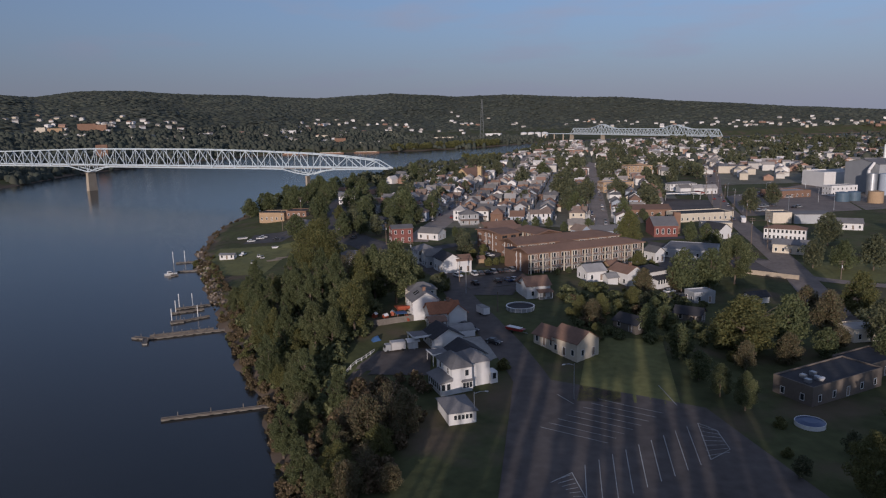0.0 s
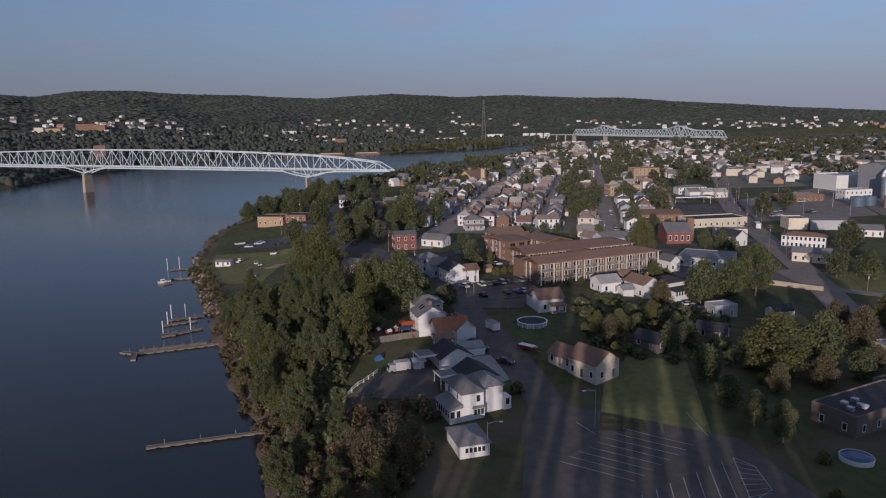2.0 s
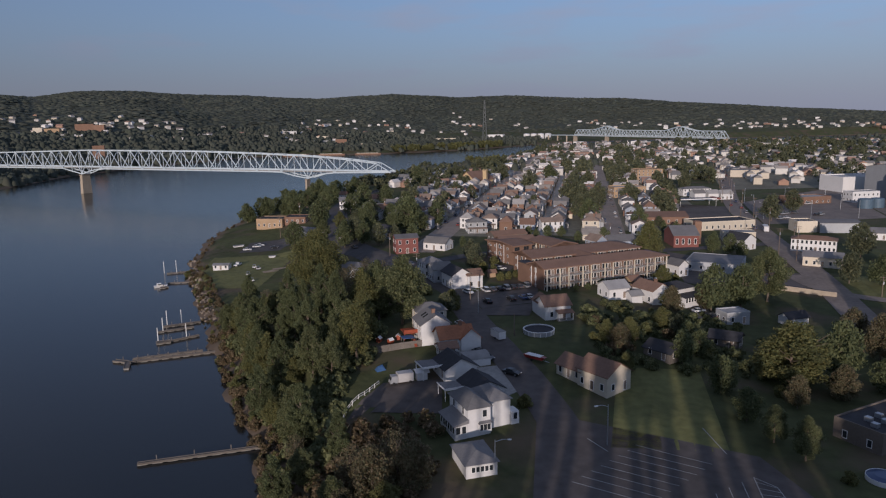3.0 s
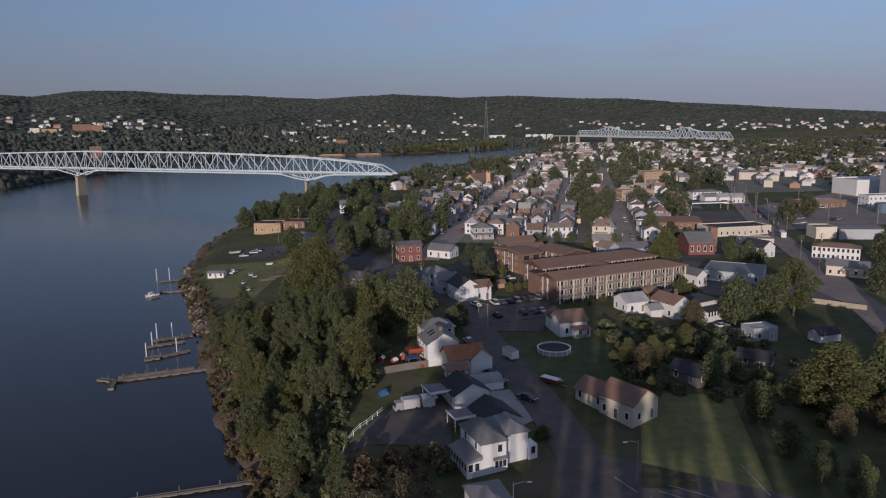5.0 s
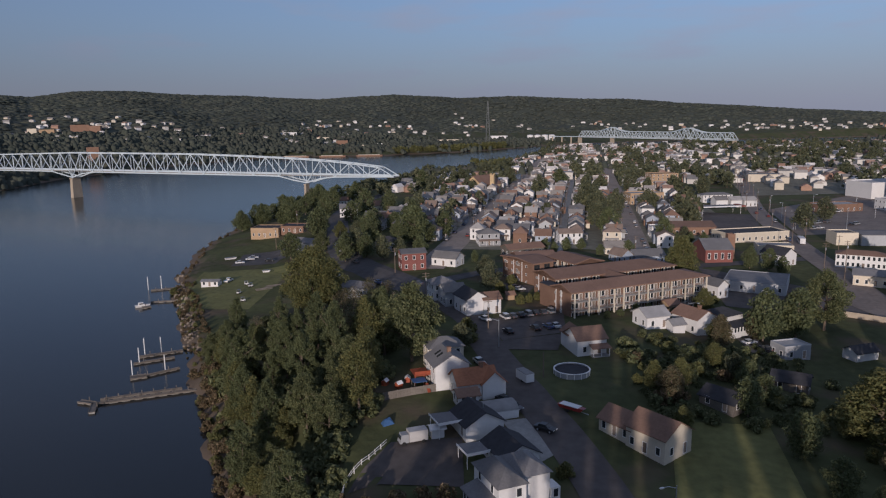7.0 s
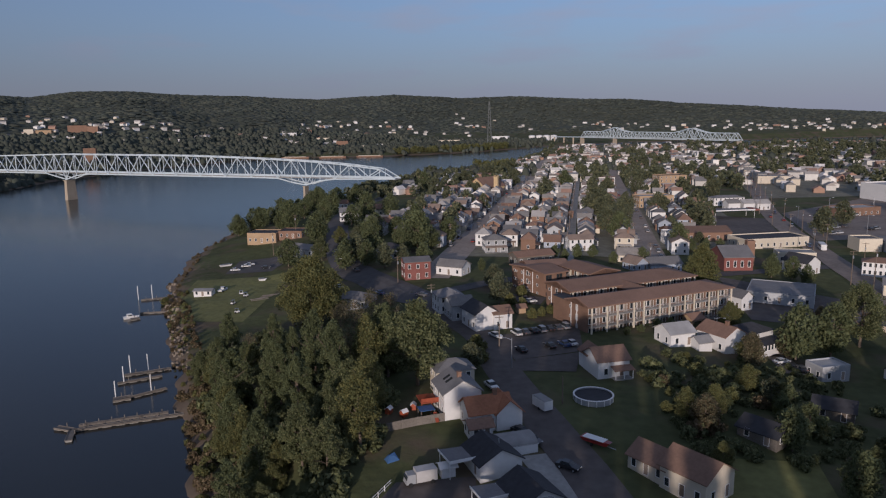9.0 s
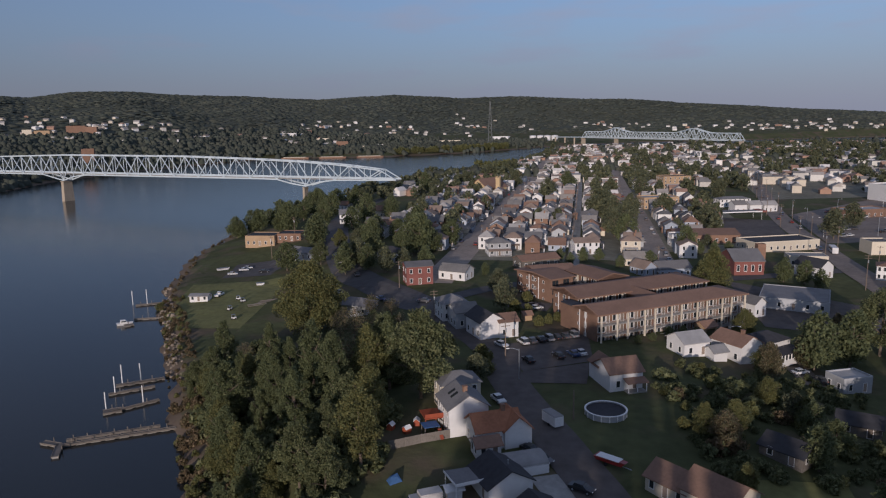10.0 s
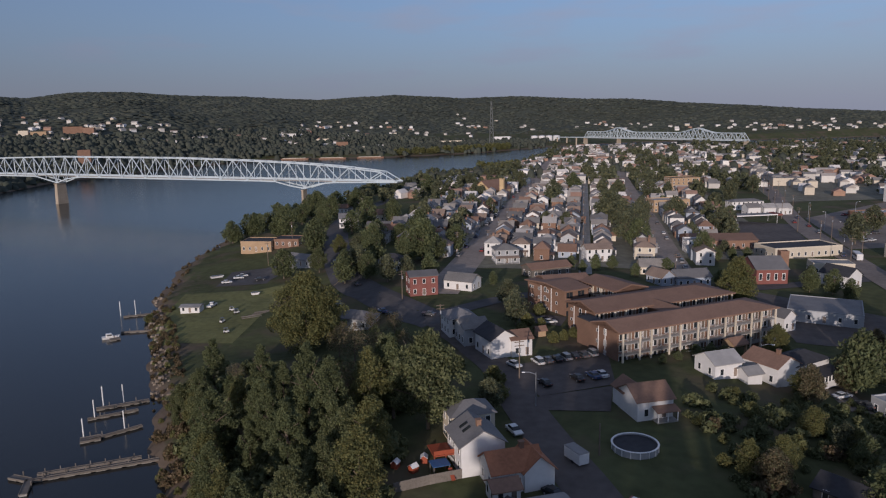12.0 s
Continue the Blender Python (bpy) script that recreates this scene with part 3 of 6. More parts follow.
def gable_roof(w, d, h, rise, over=0.45, thick=0.18):
    s = Shape()
    x, y = w / 2 + over, d / 2 + over
    drop = rise * over / (d / 2)
    for sign in (-1, 1):
        a, b = (x, sign * y, h - drop), (-x, sign * y, h - drop)
        c, e = (-x, 0, h + rise), (x, 0, h + rise)
        ring = [a, b, c, e] if sign > 0 else [b, a, e, c]
        s.solid(ring, [(p[0], p[1], p[2] + thick) for p in ring])
    return s


def hip_roof(w, d, h, rise, over=0.45):
    x, y = w / 2 + over, d / 2 + over
    r = max(0.05, x - y) if w >= d else 0.05
    q = 0.05 if w >= d else max(0.05, y - x)
    return Shape().solid([(-x, -y, h - 0.1), (x, -y, h - 0.1), (x, y, h - 0.1), (-x, y, h - 0.1)],
                         [(-r, -q, h + rise), (r, -q, h + rise), (r, q, h + rise), (-r, q, h + rise)])


def house(x, y, turn, w, d, h, rise, wall=WHITE, roof=SHINGLE, style="gable", label="", sides="swe", gap=2.6, chimney=False, porch=0, name="house", group="", category="house", z=None, floors=None):
    ob = thing(name, x, y, z, turn, label, category, group)
    if style == "gable":
        part("wall", gable_body(w, d, h, rise), wall, ob)
        part("roof", gable_roof(w, d, h, rise), roof, ob)
    elif style == "hip":
        part("wall", Shape().box(-w / 2, w / 2, -d / 2, d / 2, -1.2, h), wall, ob)
        part("roof", hip_roof(w, d, h, rise), roof, ob)
    else:
        part("wall", Shape().box(-w / 2, w / 2, -d / 2, d / 2, -1.2, h), wall, ob)
        s = Shape().box(-w / 2 + 0.25, w / 2 - 0.25, -d / 2 + 0.25, d / 2 - 0.25, h, h + 0.06)
        part("roof", s, roof, ob)
        p = Shape()
        for b in ((-w / 2, w / 2, -d / 2, -d / 2 + 0.25), (-w / 2, w / 2, d / 2 - 0.25, d / 2), (-w / 2, -w / 2 + 0.25, -d / 2 + 0.25, d / 2 - 0.25), (w / 2 - 0.25, w / 2, -d / 2 + 0.25, d / 2 - 0.25)):
            p.box(*b, h, h + max(0.3, rise))
        part("parapet", p, wall, ob)
    if gap:
        n = floors or max(1, int(h / 2.7))
        pierce(ob, sides, w, d, n, h / n if n > 1 else 2.7, gap)
    if chimney:
        cx = w * 0.2
        part("chimney", Shape().box(cx - 0.4, cx + 0.4, -0.4, 0.4, h, h + rise + 1.0).box(cx - 0.5, cx + 0.5, -0.5, 0.5, h + rise + 1.0, h + rise + 1.15), BRICK, ob)
    if porch:
        s = Shape()
        s.solid([(-w / 2, -d / 2 - porch, 2.5), (w / 2, -d / 2 - porch, 2.5), (w / 2, -d / 2, 3.1), (-w / 2, -d / 2, 3.1)],
                [(-w / 2, -d / 2 - porch, 2.62), (w / 2, -d / 2 - porch, 2.62), (w / 2, -d / 2, 3.22), (-w / 2, -d / 2, 3.22)])
        part("porch_roof", s, roof, ob)
        for px in np.linspace(-w / 2 + 0.15, w / 2 - 0.15, 4):
            part("porch_post", Shape().box(px - 0.07, px + 0.07, -d / 2 - porch + 0.1, -d / 2 - porch + 0.24, -0.5, 2.52), TRIM, ob)
        part("porch_floor", Shape().box(-w / 2, w / 2, -d / 2 - porch, -d / 2, -0.6, 0.25), CONCRETE, ob)
    return ob


# ---- the three-storey brick motel ----
def ridge_roof(w, d, h, rise, hips=(0, 0), over=0.9, thick=0.35):
    """A two-sided roof over 0..w by 0..d with the ridge along x; each end a gable, or a hip that long."""
    x0, x1, y0, y1 = -over, w + over, -over, d + over
    a, b = x0 + hips[0], x1 - hips[1]
    s = Shape()
    for up, flip in ((0.0, False), (thick, True)):
        i = len(s.v)
        s.v += [(x0, y0, h + up), (x1, y0, h + up), (x1, y1, h + up), (x0, y1, h + up), (a, d / 2, h + rise + up), (b, d / 2, h + rise + up)]
        faces = [(0, 1, 5, 4), (2, 3, 4, 5), (1, 2, 5), (3, 0, 4)]
        s.f += [tuple(i + k for k in (f if flip else f[::-1])) for f in faces]
    s.f += [(k, (k + 1) % 4, 6 + (k + 1) % 4, 6 + k) for k in range(4)]
    s.slot = [0] * len(s.f)
    return s


def wing(x, y, z, turn, w, d, h, rise, hips, label, balconies=True, pipes=(0.3, 0.75), pairs=True):
    """One wing: local x along its front from the near corner, local y towards its back."""
    ob = thing("motel_wing", x, y, z, turn, label, "motel", "brick motel wings")
    part("wall", Shape().box(0, w, 0, d, -3.5, h), BRICK, ob)
    over = 1.9 if balconies else 0.8
    part("roof", ridge_roof(w, d + over - 0.8, h, rise, hips, 0.8), BROWNROOF, ob, at=pose(0, 0.8 - over, 0))
    n = max(2, int(w / 4.6))
    storey = h / 3
    if balconies:
        for f in range(3):
            low = f * storey
            part("balcony_slab", Shape().box(0.3, w - 0.3, -1.7, 0, low - 0.12, low + 0.1), CONCRETE, ob)
            rail = Shape().box(0.3, w - 0.3, -1.68, -1.62, low + 1.0, low + 1.06).box(0.3, w - 0.3, -1.68, -1.62, low + 0.2, low + 0.25)
            for k in range(int(w / 0.3)):
                rail.box(0.3 + k * 0.3, 0.34 + k * 0.3, -1.67, -1.63, low + 0.2, low + 1.02)
            part("balcony_rail", rail, FLATROOF, ob)
        for k in range(n + 1):
            u = 0.3 + (w - 0.9) * (k + (0.12 if k % 2 and pairs else -0.12 if pairs else 0)) / n if 0 < k < n else 0.3 + (w - 0.9) * k / n
            part("column", Shape().box(u, u + 0.4, -1.78, -1.4, -3.0, h - 0.05), CREAM, ob)
    for f in range(3):
        for k in range(n):
            u = (k + 0.5) * w / n
            put("window", WINDOW if balconies else PLAINWINDOW, ob, at=pose(u - 1.3, 0, 0.7 + f * storey) @ Matrix.Diagonal((1.1, 1, 1.1, 1)))
            put("window", WINDOW if balconies else PLAINWINDOW, ob, at=pose(u - 0.05, 0, 0.7 + f * storey) @ Matrix.Diagonal((1.1, 1, 1.1, 1)))
            if balconies:
                put("door", DOOR, ob, at=pose(u + 1.35, 0, 0.12 + f * storey))
        if d > 8:
            put("window", WINDOW, ob, at=pose(0, d * 0.52, 0.9 + f * storey, 0, 0, -90))
            put("window", WINDOW, ob, at=pose(0, d * 0.86, 0.9 + f * storey, 0, 0, -90) @ Matrix.Diagonal((0.8, 1, 0.5, 1)))
    for u in pipes:
        part("downpipe", Shape().box(-0.16, 0, d * u, d * u + 0.2, -2, h), TRIM, ob)
    return ob


g = wing(20.2, 261.2, 1.9, 26, 52, 9.6, 8.6, 1.7, (0, 8.5), "brown-roofed brick motel wing with white balconies", pipes=(0.5, 0.8))
part("stair_wall", Shape().box(0.05, 3.6, 9.62, 17.4, -3.4, 8.2), BRICK, g)
part("stair_roof", Shape().box(0.0, 3.8, 9.7, 17.4, 8.2, 8.5), DARKROOF, g, "flat dark roof over the stairs")
part("link_wall", Shape().box(23.2, 28.8, 9.62, 17.4, -3.4, 8.2), BRICK, g)
part("link_roof", ridge_roof(12.6, 5.6, 8.3, 1.5, (0, 0), 0.6), BROWNROOF, g, "brown roof over the passage between the wings", at=pose(28.8, 5.4, 0, 0, 0, 90))
wing(17.4, 278.6, 2.2, 26, 48, 12.5, 8.6, 1.8, (0, 9.0), "long brick motel wing with courtyard balconies and a brown roof")
g = wing(12.6, 301.5, 2.4, 32, 9.0, 19, 8.6, 0.9, (0, 0), "brick motel arm with downpipes and a brown roof", balconies=False, pipes=(0.35, 0.62))
for f in range(3):
    for k in range(4):
        put("window", WINDOW, g, at=pose(0, 4.2 + 4.4 * k, 0.9 + f * 2.87, 0, 0, -90) @ Matrix.Diagonal((0.8, 1, 0.6, 1)))
wing(20.6, 315.4, 2.4, -61, 16, 10.5, 8.6, 1.5, (0, 0), "brick motel arm with balconies over the rear court", pipes=())
wing(8.5, 313.5, 2.4, 14, 14, 9.0, 8.6, 1.3, (0, 0), "brick motel link with a brown roof behind the court", balconies=False, pipes=())

# ---- houses near the street ----
def add_porch(ob, x0, x1, y0, y1, low, high, walled, roof):
    """A porch under a lean-to roof that falls towards y0."""
    s = Shape().solid([(x0 - 0.3, y0 - 0.3, low), (x1 + 0.3, y0 - 0.3, low), (x1 + 0.3, y1, high), (x0 - 0.3, y1, high)],
                      [(x0 - 0.3, y0 - 0.3, low + 0.15), (x1 + 0.3, y0 - 0.3, low + 0.15), (x1 + 0.3, y1, high + 0.15), (x0 - 0.3, y1, high + 0.15)])
    part("porch_roof", s, roof, ob)
    if walled:
        part("porch_wall", Shape().box(x0, x1, y0, y1 - 0.01, -1.0, low), WHITE, ob)
        for k in range(max(2, int((x1 - x0) / 1.3))):
            put("window", WINDOW, ob, at=pose(x0 + 0.65 + 1.3 * k, y0, 0.7))
    else:
        part("porch_floor", Shape().box(x0, x1, y0, y1, -1.0, 0.2), CONCRETE, ob)
        for px in (x0 + 0.12, (x0 + x1) / 2, x1 - 0.12):
            part("porch_post", Shape().box(px - 0.08, px + 0.08, y0, y0 + 0.16, 0.2, low + 0.03), TRIM, ob)


def canopy(x, y, turn, w, d, h, label):
    ob = thing("canopy", x, y, None, turn, label, "canopy")
    part("roof", Shape().solid([(-w / 2, -d / 2, h), (w / 2, -d / 2, h - 0.3), (w / 2, d / 2, h - 0.3), (-w / 2, d / 2, h)],
                               [(-w / 2, -d / 2, h + 0.2), (w / 2, -d / 2, h - 0.1), (w / 2, d / 2, h - 0.1), (-w / 2, d / 2, h + 0.2)]), GREYROOF, ob)
    part("fascia", Shape().box(-w / 2 - 0.08, -w / 2, -d / 2 - 0.1, d / 2 + 0.1, h - 0.1, h + 0.32), TRIM, ob)
    part("fascia", Shape().box(-w / 2, w / 2, -d / 2 - 0.08, -d / 2, h - 0.32, h + 0.24), TRIM, ob)
    for a in (-w / 2 + 0.2, w / 2 - 0.2):
        for b in (-d / 2 + 0.2, d / 2 - 0.2):
            part("post", Shape().bar((a, b, -0.8), (a, b, h - 0.05), 0.09), TRIM, ob)
    return ob


g = house(-4.2, 146.3, 18, 6.0, 8.8, 2.7, 1.1, WHITE, GREYROOF, "hip", "small white garage with a grey hipped roof", gap=0, name="garage", category="garage")
for k in range(5):
    put("window", WINDOW, g, at=pose(-1.6 + 0.85 * k, -4.4, 1.0) @ Matrix.Diagonal((0.72, 1, 0.7, 1)))
g = house(-5.0, 162.2, 24, 5.0, 9.6, 5.8, 2.0, WHITE, GREYROOF, "hip", "white two-storey house with an enclosed side porch", sides="we", gap=3.2)
put("window", WINDOW, g, at=pose(1.2, -4.8, 3.6))
for k in range(3):
    put("window", WINDOW, g, at=pose(0.4 + 0.8 * k, -5.1, 0.8) @ Matrix.Diagonal((0.8, 1, 0.9, 1)))
part("bay", Shape().box(-0.1, 2.6, -5.1, -4.8, 0.3, 2.3), WHITE, g)
part("bay_roof", Shape().solid([(-0.3, -5.4, 2.3), (2.8, -5.4, 2.3), (2.8, -4.8, 2.3), (-0.3, -4.8, 2.3)], [(0, -5.0, 2.75), (2.5, -5.0, 2.75), (2.5, -4.8, 2.75), (0, -4.8, 2.75)]), GREYROOF, g)
s = Shape().solid([(-5.8, -5.2, 2.5), (-2.5, -5.2, 2.9), (-2.5, 3.4, 2.9), (-5.8, 3.4, 2.5)], [(-5.8, -5.2, 2.68), (-2.5, -5.2, 3.7), (-2.5, 3.4, 3.7), (-5.8, 3.4, 2.68)])
part("porch_roof", s, GREYROOF, g)
part("porch_wall", Shape().box(-5.4, -2.51, -4.8, 3.0, -1.0, 2.6), WHITE, g)
for k in range(6):
    put("window", WINDOW, g, at=pose(-5.4, -4.1 + 1.25 * k, 0.8, 0, 0, -90))
for k in range(2):
    put("window", WINDOW, g, at=pose(-4.7 + 1.3 * k, -4.8, 0.8))
g = house(-0.4, 165.4, 24, 4.9, 8.0, 5.6, 1.7, WHITE, GREYROOF, "hip", "white rear wing of a two-storey house", gap=0)
part("annex", Shape().box(2.46, 4.3, -4.4, -1.6, -1.0, 2.6), WHITE, g, "small white flat-roofed annex")
put("window", WINDOW, g, at=pose(3.4, -4.4, 0.9))
g = house(-8.6, 187.4, -66, 8.2, 8.2, 2.8, 2.3, WHITE, DARKROOF, "gable", "low white house with a dark gable roof", sides="sn", gap=3.0)
part("flue", Shape().bar((1, 1, 4), (1, 1, 5.6), 0.12), METAL, g)
canopy(-14.7, 186.2, 24, 5.4, 5.2, 3.1, "grey-roofed carport canopy with a white fascia")
g = house(-2.4, 176.2, -66, 8.5, 7.6, 2.7, 2.1, WHITE, DARKROOF, "gable", "low white house behind a taller one", sides="sn", gap=3.2)
canopy(-9.3, 175.6, 24, 4.8, 4.6, 2.7, "low carport canopy with a white fascia")
g = house(-15.2, 209.0, -72, 8.4, 8.0, 5.6, 2.4, WHITE, GREYROOF, "gable", "white two-storey house with roof skylights", sides="s", gap=2.8, chimney=True)
for k in (-1.6, 0.2):
    part("skylight", Shape().solid([(k, -2.6, 6.4), (k + 0.8, -2.6, 6.4), (k + 0.8, -1.2, 7.25), (k, -1.2, 7.25)], [(k, -2.6, 6.75), (k + 0.8, -2.6, 6.75), (k + 0.8, -1.2, 7.6), (k, -1.2, 7.6)]), GLASS, g)
house(-16.5, 219.5, 18, 8.5, 6.5, 6.0, 1.8, CREAM, GREYROOF, "hip", "cream two-storey house under the trees", sides="sw", gap=2.6)
g = house(-9.2, 203.0, 18, 9.0, 6.6, 3.7, 2.3, WHITE, ORANGEROOF, "gable", "white house with an orange-brown shingle roof", sides="sw", gap=3, chimney=True)
g = house(-5.6, 203.6, -72, 6.6, 5.4, 3.4, 2.4, WHITE, ORANGEROOF, "gable", "white gabled wing with a brown roof", sides="e", gap=0)
g = house(-10.8, 198.2, 18, 4.6, 4.0, 2.5, 1.0, WHITE, BROWNROOF, "gable", "small white lean-to porch with a brown roof", gap=2.0, sides="sw")
ob = thing("carport", -4.4, 193.6, None, 18, "white arched metal carport beside the house", "carport")
arc = [math.pi * k / 10 for k in range(11)]
ring = [(-2.8 * math.cos(a), 1.5 + 1.3 * math.sin(a)) for a in arc] + [(-2.7 * math.cos(a), 1.5 + 1.2 * math.sin(a)) for a in arc[::-1]]
s = Shape().solid([(4.0, p, q) for p, q in ring], [(-4.0, p, q) for p, q in ring])
part("roof", s, FLATROOF, ob)
part("side_panel", Shape().box(-4, 4, -2.78, -2.7, -0.6, 1.6), WHITE, ob)
part("side_panel", Shape().box(-4, 4, 2.7, 2.78, -0.6, 1.6), WHITE, ob)
g = house(26.0, 180.3, -52, 9.0, 8.0, 4.4, 2.4, CREAM, BROWNROOF, "gable", "cream two-storey house with a brown roof", sides="sew", gap=2.8)
house(21.0, 186.2, -52, 8.0, 6.6, 2.8, 2.0, CREAM, BROWNROOF, "gable", "low cream house wing with a brown roof", sides="s", gap=2.4)
house(-19.5, 286.0, 20, 8, 8, 5.4, 2.0, WHITE, GREYROOF, "hip", "white two-storey house with a grey roof", gap=2.6)
house(-15.8, 278.0, 20, 7, 8, 4.8, 1.8, GREY, SHINGLE, "gable", "grey house beside a white one", gap=2.6)
g = house(-9.6, 268.6, -65, 9.5, 7.2, 5.0, 2.2, WHITE, DARKROOF, "gable", "white two-storey gabled house with a dark roof", sides="s", gap=2.6)
house(-4.0, 268.2, 20, 5.6, 6.0, 4.6, 1.6, WHITE, BROWNROOF, "gable", "white side wing with a brown roof", gap=2.4, sides="s")
g = house(20.0, 231.2, 16, 8.0, 8.2, 4.2, 2.2, WHITE, BROWNROOF, "gable", "white gabled house with a brown roof and porch", sides="s", gap=2.8)
add_porch(g, -0.6, 4.0, -6.2, -4.1, 2.2, 2.8, False, BROWNROOF)
part("rear_roof", gable_roof(5.0, 5.0, 4.0, 1.8), BROWNROOF, g, at=pose(-1.4, 4.2, 0, 0, 0, 90))
part("rear_wall", gable_body(5.0, 5.0, 4.0, 1.8), WHITE, g, at=pose(-1.4, 4.2, 0, 0, 0, 90))
house(42.5, 254.0, 20, 7.5, 7.5, 3.6, 1.9, WHITE, FLATROOF, "gable", "white house with a pale grey roof", gap=2.6)
house(48.5, 250.5, 20, 4.0, 4.0, 2.4, 1.2, WHITE, FLATROOF, "gable", "small white lean-to beside the house", gap=0)
g = house(55.0, 254.5, -60, 9.5, 7.6, 4.6, 2.0, WHITE, BROWNROOF, "gable", "white gabled house with a brown roof", sides="s", gap=2.8, chimney=True)
g = house(63.0, 258.5, 32, 12.5, 8.0, 4.6, 1.8, WHITE, DARKROOF, "hip", "wide white house with a dark brown roof", sides="s", gap=2.6, z=0.2)
add_porch(g, -2.0, 6.0, -7.6, -4.0, 2.2, 2.9, True, DARKROOF)
house(76.8, 301.5, -62, 7.0, 5.0, 4.4, 1.9, WHITE, GREYROOF, "gable", "small white gabled house", sides="es", gap=2.4)
# workshop in darker greys, its shade put into wall and roof colour
house(96.0, 314.0, -26, 21, 20, 3.5, 0.3, GREY, GREYROOF, "flat", "low grey workshop with a flat roof", gap=4, name="workshop", category="building")
house(119.5, 352.0, -60, 11, 8, 4.6, 2.6, WHITE, DARKROOF, "gable", "white gabled house with a dark roof", sides="es", gap=2.8)
house(126.0, 373.0, -10, 15, 9, 4.2, 0.3, CREAM, FLATROOF, "flat", "low cream shop with a flat roof", gap=3, name="shop", category="building")
house(-33, 331.8, 16, 9.7, 8, 6.8, 1.2, REDBRICK, GREYROOF, "gable", "red brick three-storey house with a grey roof", gap=3)
house(-19, 339, -25, 11, 8, 3.4, 2.0, WHITE, SHINGLE, "gable", "low white house with a dark roof", gap=3)
g = house(95.7, 362.6, 0, 11.5, 17, 5.6, 3.4, REDBRICK, GREYROOF, "gable", "red brick hall with tall white windows", sides="", gap=3, name="brick_hall", category="hall")
for k in range(4):
    put("window", WINDOW, g, at=pose(-4.2 + 2.8 * k, -8.5, 1.6) @ Matrix.Diagonal((1.1, 1, 1.6, 1)))
house(103.5, 364, 0, 3.2, 3.2, 10.5, 0.3, BRICK, DARKROOF, "flat", "square brick chimney tower of the hall", gap=0, name="brick_tower", category="tower")
house(13, 360.5, 24, 17, 8, 3.4, 1.6, WOOD, BROWNROOF, "gable", "low brown-roofed house behind the motel", gap=3)
house(3.2, 282.5, 20, 2.6, 2.2, 1.9, 0.8, TAN, BROWNROOF, "gable", "small tan garden shed beside the motel", gap=0, name="shed", category="shed")
house(37, 389, 8, 11, 7, 5.4, 1.6, WHITE, SHINGLE, "gable", "long white two-storey house", gap=2.5)
house(-1.5, 388, 8, 10, 9, 5.8, 2.0, GREY, SHINGLE, "hip", "grey two-storey house with a porch", gap=2.6, porch=2)
house(55, 366, -5, 11, 8, 3.4, 2.4, CREAM, SHINGLE, "gable", "cream bungalow with a grey roof", gap=2.5)
house(64, 350, 12, 13, 8, 3.6, 2.2, BLUE, GREYROOF, "gable", "blue-grey house behind the motel", gap=2.5)
house(53, 348, -60, 8, 6, 3.2, 2.2, BLUE, SHINGLE, "gable", "small blue house with a gable", gap=2.5)
house(95.5, 240.5, 20, 7.5, 4.6, 2.4, 1.4, WHITE, DARKROOF, "gable", "small white garden shed", gap=0, name="shed", category="shed")
house(77.0, 241.0, 15, 8, 6, 3.6, 0.4, GREY, FLATROOF, "flat", "pale green-grey flat-roofed house", gap=2.8)
# dark wall and roof materials paint in the tree shade on these two
house(44.5, 198, -50, 8, 6.5, 2.3, 1.6, WOOD, DARKROOF, "gable", "low brown house under the trees, darkened for shade", gap=3)
house(65.5, 214, -30, 8, 6, 2.5, 1.6, WOOD, DARKROOF, "gable", "low house under the trees, coloured dark for shade", gap=3)
house(110.0, 201, 10, 11, 8, 3.4, 0.4, CREAM, FLATROOF, "flat", "low cream flat-roofed building", gap=3.5, name="outbuilding", category="building")
DUNBRICK = material("dun_brick", (0.17, 0.14, 0.115), 0.9, spots=0.2, size=0.4, bump=0.2)
g = house(81.7, 162.0, 30, 25, 10, 4.2, 0.4, DUNBRICK, DARKROOF, "flat", "low dun brick building with plant on its roof", gap=4.2, name="clinic", category="building")
for k in range(4):
    part("roof_unit", Shape().box(-10.5 + 1.7 * k, -9.4 + 1.7 * k, -2.5 + (k % 2) * 2.4, -1.2 + (k % 2) * 2.4, 4.26, 5.1), METAL, g)
part("roof_dish", Shape().bar((-6.5, -2.6, 4.3), (-6.5, -2.6, 5.0), 0.5, 0.9, 12), TRIM, g)
house(97.5, 174.5, 30, 15, 9, 3.6, 0.4, DUNBRICK, DARKROOF, "flat", "low dark flat-roofed annex in the shade", gap=4, name="clinic_annex", category="building")
house(98.5, 146.0, -20, 3.2, 2.6, 2.4, 0.3, TAN, DARKROOF, "flat", "small tan hut beside the annex", gap=0, name="hut", category="hut")
g = house(-120.5, 346.5, 0, 7.2, 4.6, 2.3, 0.5, WHITE, FLATROOF, "gable", "white trailer hut on the lawn", gap=2.3, sides="s", name="hut", category="hut")
house(-124.5, 451, -4, 16, 13, 5.0, 0.4, TAN, DARKROOF, "flat", "tan brick riverside building with a flat roof", gap=3, name="riverside_building", category="building")
house(-109.6, 453, -4, 13, 12, 3.6, 0.4, BRICK, DARKROOF, "flat", "low dark annex of the riverside building", gap=3, name="riverside_annex", category="building")
house(-92, 408, -30, 14, 8, 3.2, 1.8, GREY, GREYROOF, "gable", "low grey house below the road", gap=3)
